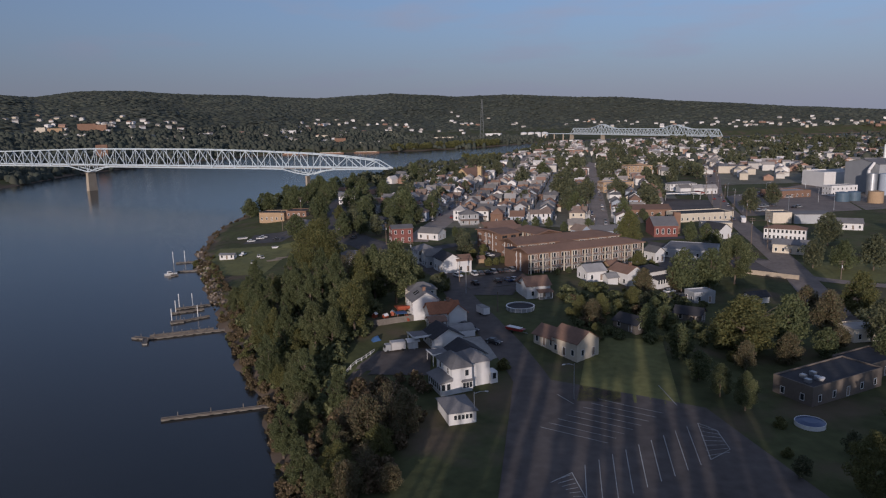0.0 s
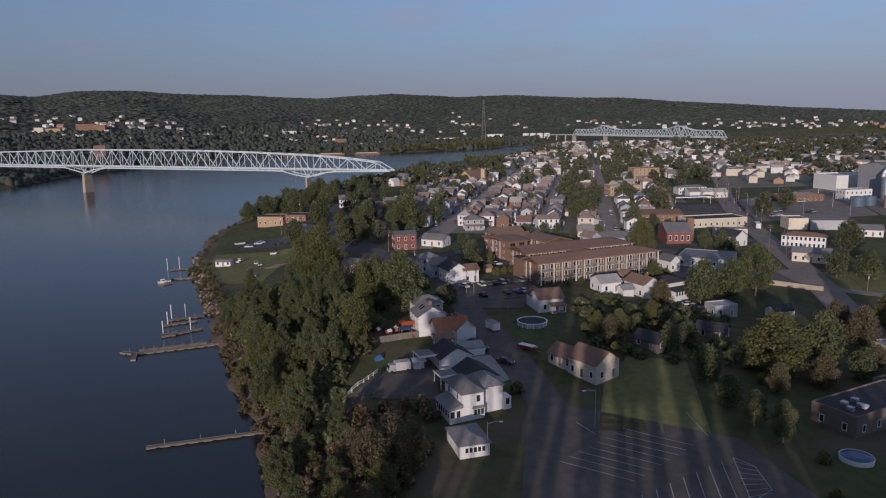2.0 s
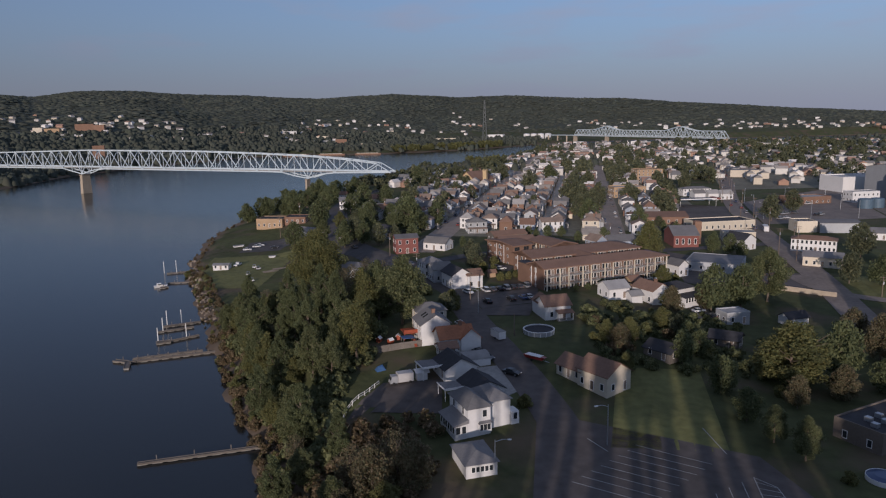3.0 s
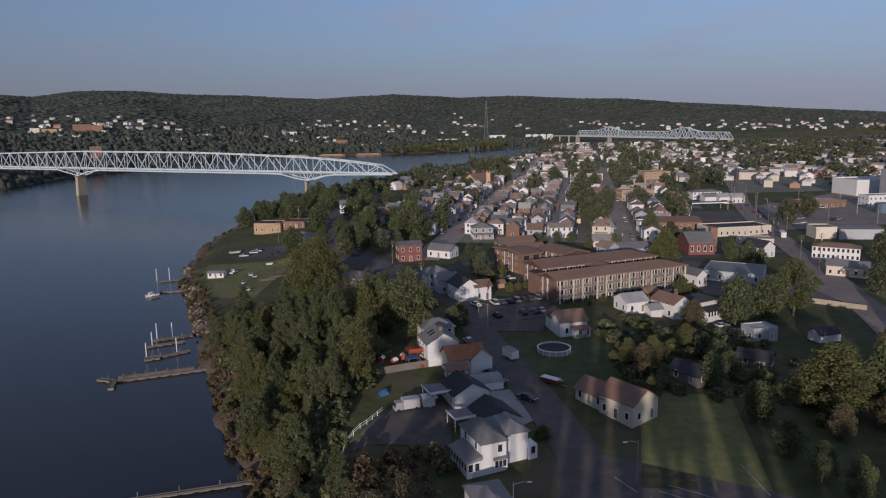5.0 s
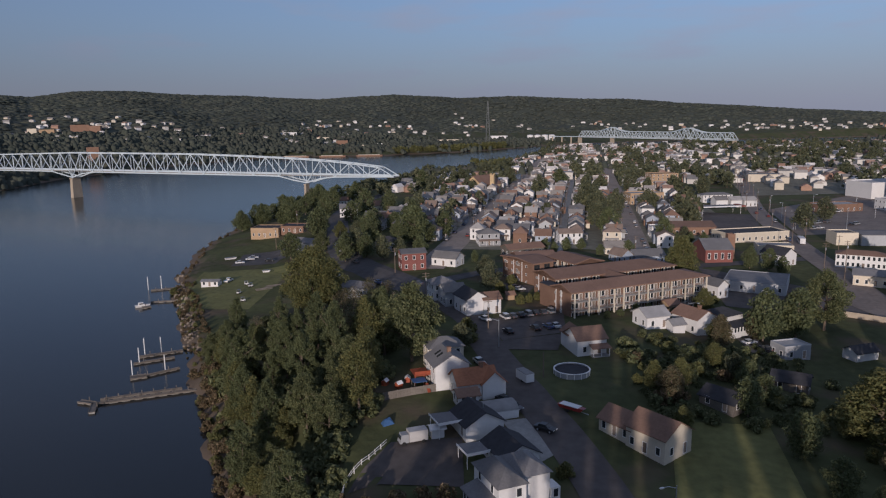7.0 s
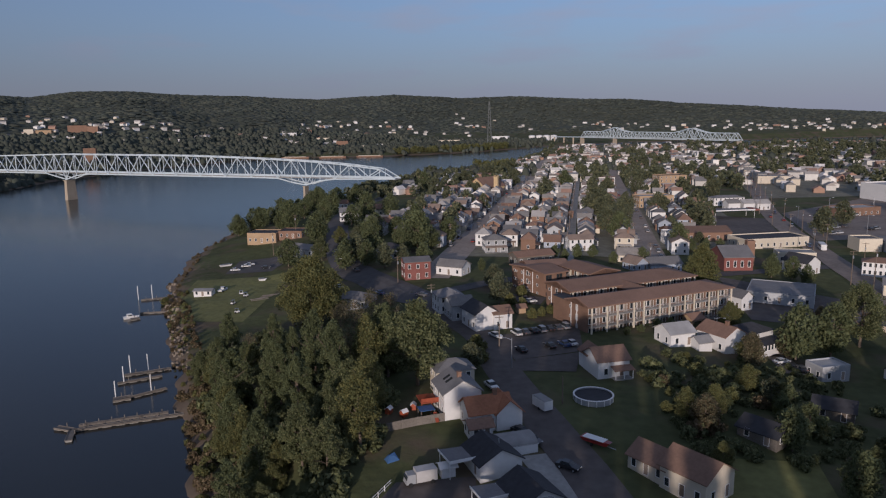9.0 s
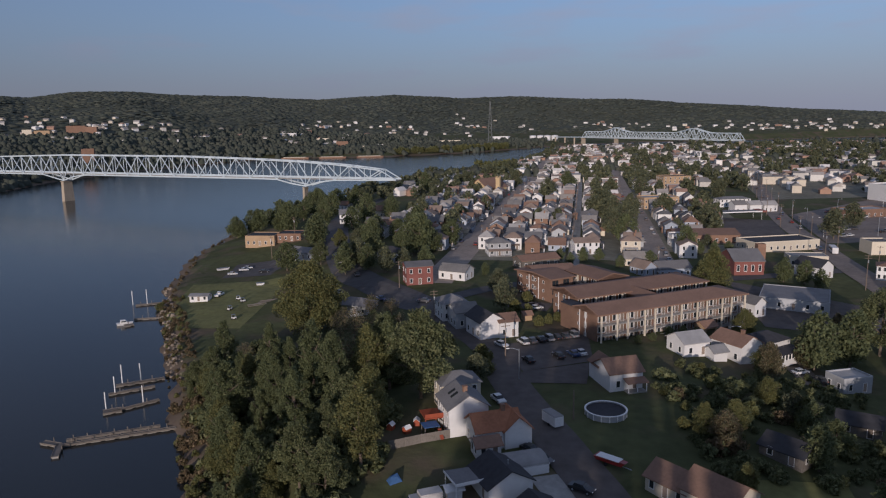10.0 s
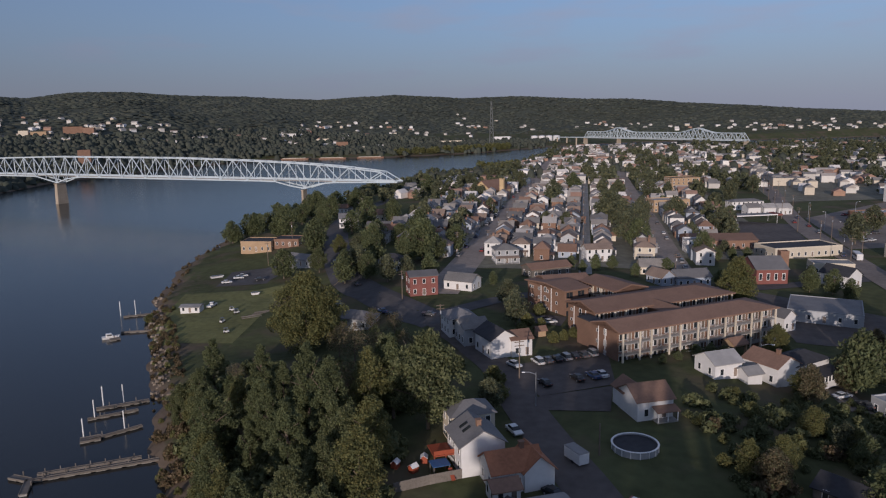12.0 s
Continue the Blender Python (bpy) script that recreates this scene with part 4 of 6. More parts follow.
house(-52, 307, -20, 12, 8, 3.4, 1.8, GREY, GREYROOF, "hip", "low house with a greenish-grey roof", gap=3)
house(-47.5, 374, -10, 10, 8, 4.4, 2.2, BLUE, DARKROOF, "hip", "blue-grey house with a dark roof on the corner", gap=2.6)
house(-86, 497, 10, 11, 9, 5.6, 2.4, WHITE, GREYROOF, "gable", "white house with a columned front porch", gap=2.6, porch=2.2)
house(-66, 478, -5, 13, 9, 3.4, 2.2, BRICK, SHINGLE, "gable", "brown bungalow beside the road", gap=2.6)
house(-122, 640, -20, 11, 9, 5.4, 2.6, WHITE, SHINGLE, "gable", "white house with a columned porch above the river", gap=2.6, porch=2.2)
house(-101, 634, -70, 10, 8, 4.0, 2.6, CREAM, BROWNROOF, "gable", "cream gabled house with a brown roof above the river", gap=2.6)
house(-106, 588, -15, 12, 8, 3.4, 2.2, WHITE, BROWNROOF, "gable", "low white house with a brown roof by the bend", gap=2.6)
house(-74, 524, 5, 11, 8, 4.4, 2.6, CREAM, BROWNROOF, "gable", "cream house with a brown roof", gap=2.6)

# ---- the large buildings to the east ----
g = house(149, 343.5, -28, 18, 8.5, 5.6, 1.4, WHITE, BROWNROOF, "hip", "long white two-storey building with a brown roof", sides="sw", gap=1.8, name="inn", category="building")
house(140, 316, -27, 14.5, 9, 4.0, 1.6, CREAM, GREYROOF, "gable", "cream house with a grey roof", gap=2.8)
house(129.5, 410, 13, 33, 15, 4.2, 0.5, CREAM, DARKROOF, "flat", "low cream shopping strip with a dark roof", gap=3.2, name="shopping_strip", category="shops")
house(102, 433, 0, 31, 18, 4.0, 2.0, BRICK, BROWNROOF, "gable", "long brown-roofed brick building", gap=4, name="brick_store", category="building")
house(86, 418, 0, 8, 8, 5.6, 0.6, WHITE, GREYROOF, "flat", "white two-storey corner store", gap=2.4, name="corner_store", category="building")
house(168, 397, -2, 10, 11, 5.4, 0.5, CREAM, GREYROOF, "flat", "cream block building with a flat roof", gap=0, name="tan_store", category="building")
house(184, 396, -4, 20, 14, 5.0, 0.8, GREY, GREYROOF, "gable", "grey warehouse beside the tan building", gap=0, name="warehouse", category="building")
house(193, 372, -20, 12, 9, 3.4, 2.0, WHITE, GREYROOF, "gable", "white bungalow near the warehouse", gap=3)
house(214, 352, -15, 14, 10, 4.0, 2.0, REDBRICK, BROWNROOF, "gable", "red brick bungalow with a brown roof", gap=3)
g = house(294, 592, 12, 40, 26, 11, 0.8, WHITE, FLATROOF, "flat", "large white factory hall", gap=0, name="factory", category="factory")
g = house(312, 545, 12, 52, 34, 21, 3.0, GREY, GREYROOF, "gable", "tall grey factory hall", gap=0, name="factory", category="factory")
part("pipe", Shape().bar((-30, -12, 5), (-30, -12, 17), 1.0, 1.0, 10).bar((-30, -12, 17), (-26, -12, 22), 1.0, 1.0, 10), TRIM, g)
part("stack", Shape().bar((-4, 4, 20), (-4, 4, 34), 1.2, 1.0, 10), TRIM, g)
part("stack", Shape().bar((2, 4, 20), (2, 4, 30), 1.6, 1.6, 10), METAL, g)
part("conveyor", Shape().beam((4, 0, 33), (22, -24, 6), 1.6), GREY, g)
house(262, 520, 10, 20, 10, 7, 0.4, WHITE, FLATROOF, "flat", "white office block of the factory", gap=3, name="office", category="building")
BLUETANK = material("blue_tank", (0.085, 0.13, 0.175), 0.5, spots=0.15, size=2.0)
for x, y, r, h, m, words in ((284, 520, 3.4, 15, METAL, "tall grey steel silo"), (291, 517, 3.4, 15, BLUE, "tall blue steel silo"), (262, 474, 4.6, 7.5, TAN, "wide tan storage tank"), (246, 484, 4.4, 6.0, BLUETANK, "wide blue storage tank"), (255, 487, 4.0, 6.0, BLUETANK, "wide blue storage tank")):
    ob = thing("storage_tank", x, y, None, 0, words + " beside the factory", "tank")
    part("shell", Shape().bar((0, 0, -0.5), (0, 0, h), r, r, 24), m, ob)
    part("lid", Shape().bar((0, 0, h), (0, 0, h + 0.12 * r), r, r * 0.25, 24), m, ob)
house(158, 540, 9, 8, 8, 5.2, 2.2, WHITE, SHINGLE, "gable", "white gabled house in a row", gap=2.8)
house(168, 541, 9, 8, 8, 4.8, 2.2, WHITE, SHINGLE, "gable", "white gabled house in a row", gap=2.8)
house(178, 543, 9, 9, 8, 4.4, 2.2, WHITE, SHINGLE, "gable", "white gabled house in a row", gap=2.8)
house(165, 570, 9, 22, 9, 5.4, 1.4, WHITE, GREYROOF, "hip", "long white two-storey house", gap=2.8)
house(222, 515, 15, 30, 14, 4.4, 0.6, BRICK, FLATROOF, "flat", "low orange-brown brick store", gap=4, name="brick_store", category="building")
house(158, 690, 8, 24, 16, 11, 0.6, TAN, DARKROOF, "flat", "tall tan brick block with a flat roof", gap=4, name="tan_block", category="building")
house(112, 560, 8, 24, 14, 7.5, 0.6, TAN, FLATROOF, "flat", "tan two-storey block with a flat roof", gap=3, name="tan_block", category="building")
g = canopy(146, 506, 12, 26, 9, 5.0, "white petrol station canopy with a red end")
part("end_panel", Shape().box(13.02, 16, -4.6, 4.6, 4.3, 5.3), REDBRICK, g, "red end panel")

# ---- church ----
g = house(-2, 678, -22, 24, 16, 4.6, 2.6, SANDBRICK, BROWNROOF, "hip", "tan church with a broad brown gable and square tower", sides="s", gap=4, name="church", category="church")
part("nave", gable_body(26, 19, 5.0, 7.2), SANDBRICK, g, at=pose(3.5, 0, 0, 0, 0, 72))
part("nave_roof", gable_roof(26, 19, 5.0, 7.2, 0.7, 0.4), BROWNROOF, g, at=pose(3.5, 0, 0, 0, 0, 72))
part("tower", Shape().box(13.4, 16.8, -9, -5.6, -1, 13.6).box(13.2, 17.0, -9.2, -5.4, 12.6, 13.1), SANDBRICK, g)
for k in range(4):
    part("tower_pinnacle", Shape().box(13.4 + 2.8 * (k % 2), 14.0 + 2.8 * (k % 2), -9 + 2.8 * (k // 2), -8.4 + 2.8 * (k // 2), 13.6, 14.6), SANDBRICK, g)
for k in (-2.4, 0, 2.4):
    put("window", WINDOW, g, at=pose(3.5, 0, 0, 0, 0, -18) @ pose(k, -13.0, 1.6) @ Matrix.Diagonal((1.0, 1, 1.9, 1)))

# ---- rows of houses along the streets ----
TAKEN = [(o.location.x, o.location.y, 9) for o in scene.objects if o.get("category") in ("house", "building", "hall", "shops")] + [(-2, 678, 20), (8, 676, 16), (102, 433, 18), (129, 410, 20), (112, 560, 14), (120, 428, 14), (158, 690, 14)]


def free(x, y, r):
    return all((x - a) ** 2 + (y - b) ** 2 > (r + c) ** 2 * 0.6 for a, b, c in TAKEN)


def town_extras(ob, wall, roof, tall):
    """A front porch or a low rear wing on a town house."""
    kind = dice.random()
    if kind < 0.4:
        part("porch_roof", Shape().solid([(-3.2, -5.3, 2.3), (3.2, -5.3, 2.3), (3.2, -3.0, 2.8), (-3.2, -3.0, 2.8)], [(-3.2, -5.3, 2.45), (3.2, -5.3, 2.45), (3.2, -3.0, 2.98), (-3.2, -3.0, 2.98)]), roof, ob)
        part("porch_base", Shape().box(-3.0, 3.0, -5.1, -3.05, -1.0, 0.3), CONCRETE, ob)
        for px in (-2.9, 0, 2.9):
            part("porch_post", Shape().box(px - 0.09, px + 0.09, -5.1, -4.92, 0.3, 2.36), TRIM, ob)
    elif kind < 0.8:
        at = pose(dice.uniform(-1, 1), -4.6, 0, 0, 0, 90)
        part("rear_wall", gable_body(4.6, 4.4, 2.6, 1.3), wall, ob, at=at)
        part("rear_roof", gable_roof(4.6, 4.4, 2.6, 1.3, 0.3, 0.14), roof, ob, at=at)


WALLS = [WHITE, WHITE, WHITE, CREAM, GREY, WHITE, BRICK, BLUE, WHITE]
ROOFS = [SHINGLE, SHINGLE, GREYROOF, SHINGLE, BROWNROOF]
WORDS = {WHITE: "white", CREAM: "cream", GREY: "grey", BRICK: "brown brick", BLUE: "blue-grey"}
dice = random.Random(11)
for u, first, last, face in ((-6, 384, 590, -90), (5, 402, 590, 90), (16, 392, 590, 90), (26.5, 398, 590, 90), (42, 384, 590, -90), (59.5, 396, 590, 90), (83.5, 392, 590, -90), (-28.5, 404, 590, 90), (-40, 440, 590, 90), (-52, 430, 590, -90), (-66, 440, 590, 90), (96, 450, 590, 90), (110, 470, 590, 90)):
    y = first
    while y < last:
        x = town(u, y) + dice.uniform(-1, 1)
        if dice.random() < 0.97 and free(x, y, 3.3):
            wall, roof = dice.choice(WALLS), dice.choice(ROOFS)
            tall = dice.choice((3.0, 5.2, 5.6, 5.8))
            built = house(x, y, 90 * dice.randrange(2) - 9, dice.uniform(6.6, 8.6), dice.uniform(6.2, 7.6), tall, dice.uniform(1.8, 2.8), wall, roof,
                  dice.choice(("gable", "gable", "hip")), f"{WORDS[wall]} {'two' if tall > 4 else 'one'}-storey town house with a pitched roof",
                  sides="sw" if y < 480 else "s", gap=3.4 if y < 520 else 0, group="town houses along the streets", chimney=dice.random() < 0.3)
            if y < 560:
                town_extras(built, wall, roof, tall)
            TAKEN.append((x, y, 3.3))
        y += dice.uniform(8.4, 10.6)

# ---- far town, woods and hills ----
def blob_stuff(name, spots, mat, label, category, flat=0.85):
    """Uneven crowns, joined: one low rounded lump for each (x, y, z, radius)."""
    turn = np.arange(6) * math.pi / 3
    v = np.concatenate([[(0, 0, 1)], np.stack([0.72 * np.cos(turn), 0.72 * np.sin(turn), np.full(6, 0.62)], 1),
                        np.stack([np.cos(turn + 0.5), np.sin(turn + 0.5), np.full(6, -0.5)], 1)])
    k = np.arange(6)
    f = np.concatenate([np.stack([0 * k, 1 + k, 1 + (k + 1) % 6], 1), np.stack([1 + k, 7 + k, 1 + (k + 1) % 6], 1), np.stack([7 + k, 7 + (k + 1) % 6, 1 + (k + 1) % 6], 1)])
    r = np.random.default_rng(3)
    s = np.array(spots)
    k = len(s)
    bumps = 1 + r.uniform(-0.28, 0.28, (k, len(v), 1))
    pts = (v[None] * bumps) * s[:, None, 3:4] * np.stack([np.ones(k), np.ones(k), flat * r.uniform(0.6, 1.9, k)], 1)[:, None] + s[:, None, :3]
    faces = f[None] + (np.arange(k) * len(v))[:, None, None]
    me = bpy.data.meshes.new(name)
    me.vertices.add(k * len(v)), me.loops.add(faces.size), me.polygons.add(faces.size // 3)
    me.vertices.foreach_set("co", pts.ravel())
    me.loops.foreach_set("vertex_index", faces.ravel())
    me.polygons.foreach_set("loop_start", np.arange(0, faces.size, 3))
    me.polygons.foreach_set("use_smooth", [True] * (faces.size // 3))
    me.materials.append(mat)
    me.update(calc_edges=True)
    return tagged(new(name, me), label, category, kind="stuff")


def wet(x, y):
    return np.interp(y, FAR_Y, FAR_X) < x < np.interp(y, SHORE_Y, SHORE_X)


spots = []
while len(spots) < 19000:
    y = 3150 * math.sqrt(rng.uniform(0.06, 1))
    x = y * rng.uniform(-0.75, 0.72)
    z = float(height(x, y))
    if wet(x, y) or z < 12 or (z < 25 and rng.random() < 0.5):
        continue
    spots.append((x, y, z + 0.2, rng.uniform(6.0, 13.0)))
blob_stuff("hill_woods", spots, FOREST, "dense woods covering the far hills", "woods", 0.17)
spots = []
while len(spots) < 5200:
    y = rng.uniform(820, 2000)
    x = rng.uniform(-0.72 * y, 0.66 * y)
    z = float(height(x, y))
    if wet(x, y) or z > 40 or (x > town(-60, y) and rng.random() < 0.92):
        continue
    spots.append((x, y, z + 2.4, rng.uniform(3.0, 6.6)))
blob_stuff("valley_trees", spots, FOREST, "trees among the far houses", "trees")


def far_houses(count, pick, label):
    walls, roofs = Shape(), Shape()
    n = 0
    while n < count:
        x, y, turn, w, d, h, rise = pick()
        if wet(x, y) or wet(x - 20, y) or wet(x + 20, y):
            continue
        z = float(height(x, y))
        c, s = math.cos(turn), math.sin(turn)
        def P(a, b, e):
            return (x + a * c - b * s, y + a * s + b * c, z + e)
        walls.solid([P(-w, -d, -3), P(w, -d, -3), P(w, d, -3), P(-w, d, -3)], [P(-w, -d, h), P(w, -d, h), P(w, d, h), P(-w, d, h)])
        e = 0.02 if rise > 0.5 else d
        roofs.solid([P(-w - 0.4, -d - 0.4, h), P(w + 0.4, -d - 0.4, h), P(w + 0.4, d + 0.4, h), P(-w - 0.4, d + 0.4, h)],
                    [P(-w - 0.4, -e, h + rise), P(w + 0.4, -e, h + rise), P(w + 0.4, e, h + rise), P(-w - 0.4, e, h + rise)])
        n += 1
    body = tagged(new("far_houses", walls.mesh("far_houses", FARWALL)), label, "houses", kind="stuff")
    part("roofs", roofs, FARROOF, body)
    return body


def pick_town():
    y = rng.uniform(700, 1550)
    u = rng.choice((-60, -45, -32, -3, 12, 25, 45, 58, 86, 100, 125, 140, 165, 180, 210, 225, 260, 290, 330, 370, 410, 450, 500, 560, 620))
    big = rng.random() < 0.07
    return (town(u, y) + rng.uniform(-3, 3), y, -0.155 + 1.5708 * rng.randrange(2), rng.uniform(7, 13) if big else rng.uniform(3.2, 4.8),
            rng.uniform(5, 8) if big else rng.uniform(2.9, 3.9), rng.uniform(4, 7) if big else rng.uniform(2.8, 5.4), 0.2 if big else rng.uniform(1.6, 2.8))


def pick_across():
    cx, cy = rng.choice(((-790, 1400), (-780, 1600), (-600, 1560), (-377, 2100), (-300, 2130), (-183, 2150), (70, 2450), (458, 2520), (880, 2330), (1200, 2250), (-450, 1813), (-640, 1500), (-900, 1500), (1050, 2300), (650, 2420), (-850, 1250)))
    x, y = rng.gauss(cx, 75), rng.gauss(cy, 70)
    return (x, y, rng.uniform(0, 3.1), rng.uniform(4, 7), rng.uniform(3.5, 4.5), rng.uniform(3, 5.5), rng.uniform(1.5, 3))


def pick_rows():
    y = rng.uniform(592, 715)
    u = rng.choice((-66, -52, -40, -28.5, -6, 5, 16, 26.5, 42, 59.5, 83.5, 96, 110))
    x = town(u, y) + rng.uniform(-1, 1)
    if not free(x, y, 3.6):
        return (-300, 700, 0, 1, 1, 1, 1)
    TAKEN.append((x, y, 3.4))
    return (x, y, -0.155 + 1.5708 * rng.randrange(2), rng.uniform(3.3, 4.3), rng.uniform(3.1, 3.8), rng.uniform(3, 5.8), rng.uniform(1.8, 2.8))


def pick_shop():
    y = rng.uniform(820, 1400)
    x = town(rng.uniform(120, 620), y)
    return (x, y, -0.155 + 1.5708 * rng.randrange(2), rng.uniform(7, 17), rng.uniform(6, 10), rng.uniform(4, 7), 0.2)


def pick_bluff():
    y = rng.uniform(655, 860)
    return (rng.uniform(float(np.interp(y, SHORE_Y, SHORE_X)) + 28, town(-40, y)), y, rng.uniform(0, 3.1), rng.uniform(3.4, 5), rng.uniform(3, 4), rng.uniform(3, 5.4), rng.uniform(1.8, 2.8))


def pick_east():
    y = rng.uniform(640, 830)
    x = rng.uniform(0.32 * (y - 515) + 192, 0.3 * y + 240)
    return (x, y, -0.27 + 1.5708 * rng.randrange(2), rng.uniform(3.8, 6.0), rng.uniform(3.4, 4.4), rng.uniform(3, 6), rng.uniform(1.6, 2.6))


far_houses(105, pick_rows, "rows of small houses in the middle town")
far_houses(34, pick_bluff, "houses among trees near the bridge landing")
far_houses(110, pick_east, "small houses east of the main road")
far_houses(34, pick_shop, "flat-roofed shops and blocks of the far town")
far_houses(1650, pick_town, "many small houses of the far town")
far_houses(215, pick_across, "scattered houses at the foot of the hills")

# ---- trees ----
groves = {"small": [], "smalldark": []}
for _ in range(330):
    y = rng.uniform(345, 900)
    u = rng.uniform(-75, 122)
    x = town(u, y)
    if y < 460 and -14 < u < 66 or -34 < x < 30 and 590 < y < 672:
        continue
    if free(x, y, 2.5) and (not -14 < u < 32 or rng.random() < 0.3) and min(abs(x - town(u, y)) for u in (-17, 34, 71)) > 7:
        kind, s = rng.choice(("small", "smalldark")), rng.uniform(0.75, 1.4)
        if y < 450:
            plant(kind, x, y, s)
        else:
            groves[kind].append((x, y, s))
far_spots = []
for _ in range(95):
    cy = 600 + 900 * rng.random() ** 0.8
    cx = town(rng.uniform(-75, 600) if cy > 800 else rng.uniform(-75, 330), cy)
    for _ in range(rng.randrange(4, 11)):
        x, y = rng.gauss(cx, 13), rng.gauss(cy, 24)
        if -14 < x - town(0, y) < 32 and y < 900 and rng.random() < 0.7:
            continue
        if not wet(x, y) and not wet(x - 15, y) and free(x, y, 3) and min(abs(x - town(u, y)) for u in (-17, 71)) > 9 and abs(x - np.interp(y, (515, 690, 855, 1010), (174, 230, 278, 330))) > 12:
            far_spots.append((x, y, rng.uniform(0.7, 1.35)))
thicket("town_trees", "distant", far_spots, "large dark green trees in the far town", "trees")
bank = []
for _ in range(150):
    y = rng.uniform(1474, 1690)
    bank.append((float(np.interp(y, FAR_Y, FAR_X)) - rng.uniform(3, 16), y + rng.uniform(4, 14), rng.uniform(0.6, 1.05)))
for x, y in ((-6, 892), (4, 884), (14, 896), (24, 888), (8, 905), (30, 905), (38, 915), (-2, 880), (18, 880)):
    bank.append((x, y, rng.uniform(1.0, 1.35)))
thicket("bank_willows", "willow", bank, "yellow-green willows along the river bank", "trees")
shore_trees = [(-61, 868, 1.3), (-52, 872, 1.2), (-70, 862, 1.2), (-57, 880, 1.3), (-46, 886, 1.0)]
for _ in range(70):
    y = rng.uniform(640, 880)
    shore_trees.append((rng.uniform(float(np.interp(y, SHORE_Y, SHORE_X)) + 10, town(-42, y)), y, rng.uniform(0.6, 1.1)))
for _ in range(56):
    y = rng.uniform(700, 1420)
    shore_trees.append((float(np.interp(y, SHORE_Y, SHORE_X)) + rng.uniform(9, 34), y, rng.uniform(0.6, 1.0)))
thicket("shore_trees", "distant", shore_trees, "dark green trees along the town's river bank", "trees")
thicket("town_trees", "grove", groves["small"], "green trees among the town houses", "trees")
thicket("town_trees", "grovedark", groves["smalldark"], "dark green trees among the town houses", "trees")
def high_crown(x, y, bare, tall, wide):
    """An unseen tree added for its shadow: long bare trunk, crown far up."""
    ob = tagged(new("shade_tree"), "tall unseen tree with a long bare trunk, added to cast shade", "tree", "row of tall trees")
    clumps = [(rng.uniform(-0.5, 0.5) * wide, rng.uniform(-0.5, 0.5) * wide, bare + (tall - bare) * (0.1 + 0.8 * h), wide * rng.uniform(0.55, 0.8)) for h in np.linspace(0, 1, 14)]
    part("trunk", Shape().bar((0, 0, -0.5), (0, 0, tall * 0.9), 0.4, 0.1, 7), BARK, ob)
    put("crown", leaf_cloud("crown", clumps, 2600, 0.55, LEAF_DARK, rng.randrange(999), 1.0), ob)
    ob.matrix_world = pose(x, y, float(height(x, y)))
    return ob


for k in range(18):
    x = -44 + 6.0 * k + rng.uniform(-0.9, 0.9)
    tall = rng.uniform(41, 46) if x < -18 else rng.uniform(32, 37) if x < 26 else rng.uniform(23, 26)
    if not -39.5 < x < -30:
        poplar(x, 4 + rng.uniform(-4, 3), tall, rng.uniform(1.2, 1.6) if -22 < x < 18 else rng.uniform(2.1, 2.7), 1.9 if -22 < x < 18 else 1.0)
for k in range(17):
    x = -42 + 5.1 * k + rng.uniform(-0.8, 0.8)
    if not -39.5 < x < -30 and not (k % 2 and -22 < x < 18):
        poplar(x, -6 + rng.uniform(-3, 3), rng.uniform(43, 47) if x < -18 else rng.uniform(31, 37) if x < 26 else 25, rng.uniform(0.9, 1.2) if -22 < x < 18 else rng.uniform(1.8, 2.4), 2.3 if -22 < x < 18 else 1.0)
# extra unseen trees, added to close the shade over the low brick building
for k in range(5):
    poplar(37 + 4.6 * k + rng.uniform(-0.8, 0.8), -13 + rng.uniform(-2, 2), rng.uniform(25, 27), rng.uniform(2.8, 3.2))
for k in range(15):
    poplar(58 + 5 * k + rng.uniform(-0.8, 0.8), 2 + rng.uniform(-8, 6), rng.uniform(32, 36), rng.uniform(3.6, 4.4))
# unseen, added so their shadows reach the pool yard, street and motel
for x, y, bare, tall in ((-38.5, 0, 25, 37), (-35, -3, 25, 44), (-31.5, 1, 25, 44), (-57, -16, 33, 50), (-53.5, -12, 33, 48), (-50, -9, 31, 46), (-46.5, -5, 30, 45)):
    high_crown(x, y, bare, tall, 2.6)

# ---- river bridge ----
def sweep(line, w, h):
    """A flat-sided bar that follows a line, in one piece."""
    s, n = Shape(), len(line)
    pts = [Vector(p) for p in line]
    for k, p in enumerate(pts):
        way = pts[min(k + 1, n - 1)] - pts[max(k - 1, 0)]
        side = Vector((way.y, -way.x, 0)).normalized() * (w / 2)
        up = Vector((0, 0, h / 2))
        s.v += [tuple(p - side - up), tuple(p + side - up), tuple(p + side + up), tuple(p - side + up)]
    for k in range(n - 1):
        i = 4 * k
        s.f += [(i + j, i + (j + 1) % 4, i + 4 + (j + 1) % 4, i + 4 + j) for j in range(4)]
    s.f += [(3, 2, 1, 0), tuple(range(4 * n - 4, 4 * n))]
    s.slot = [0] * len(s.f)
    return s


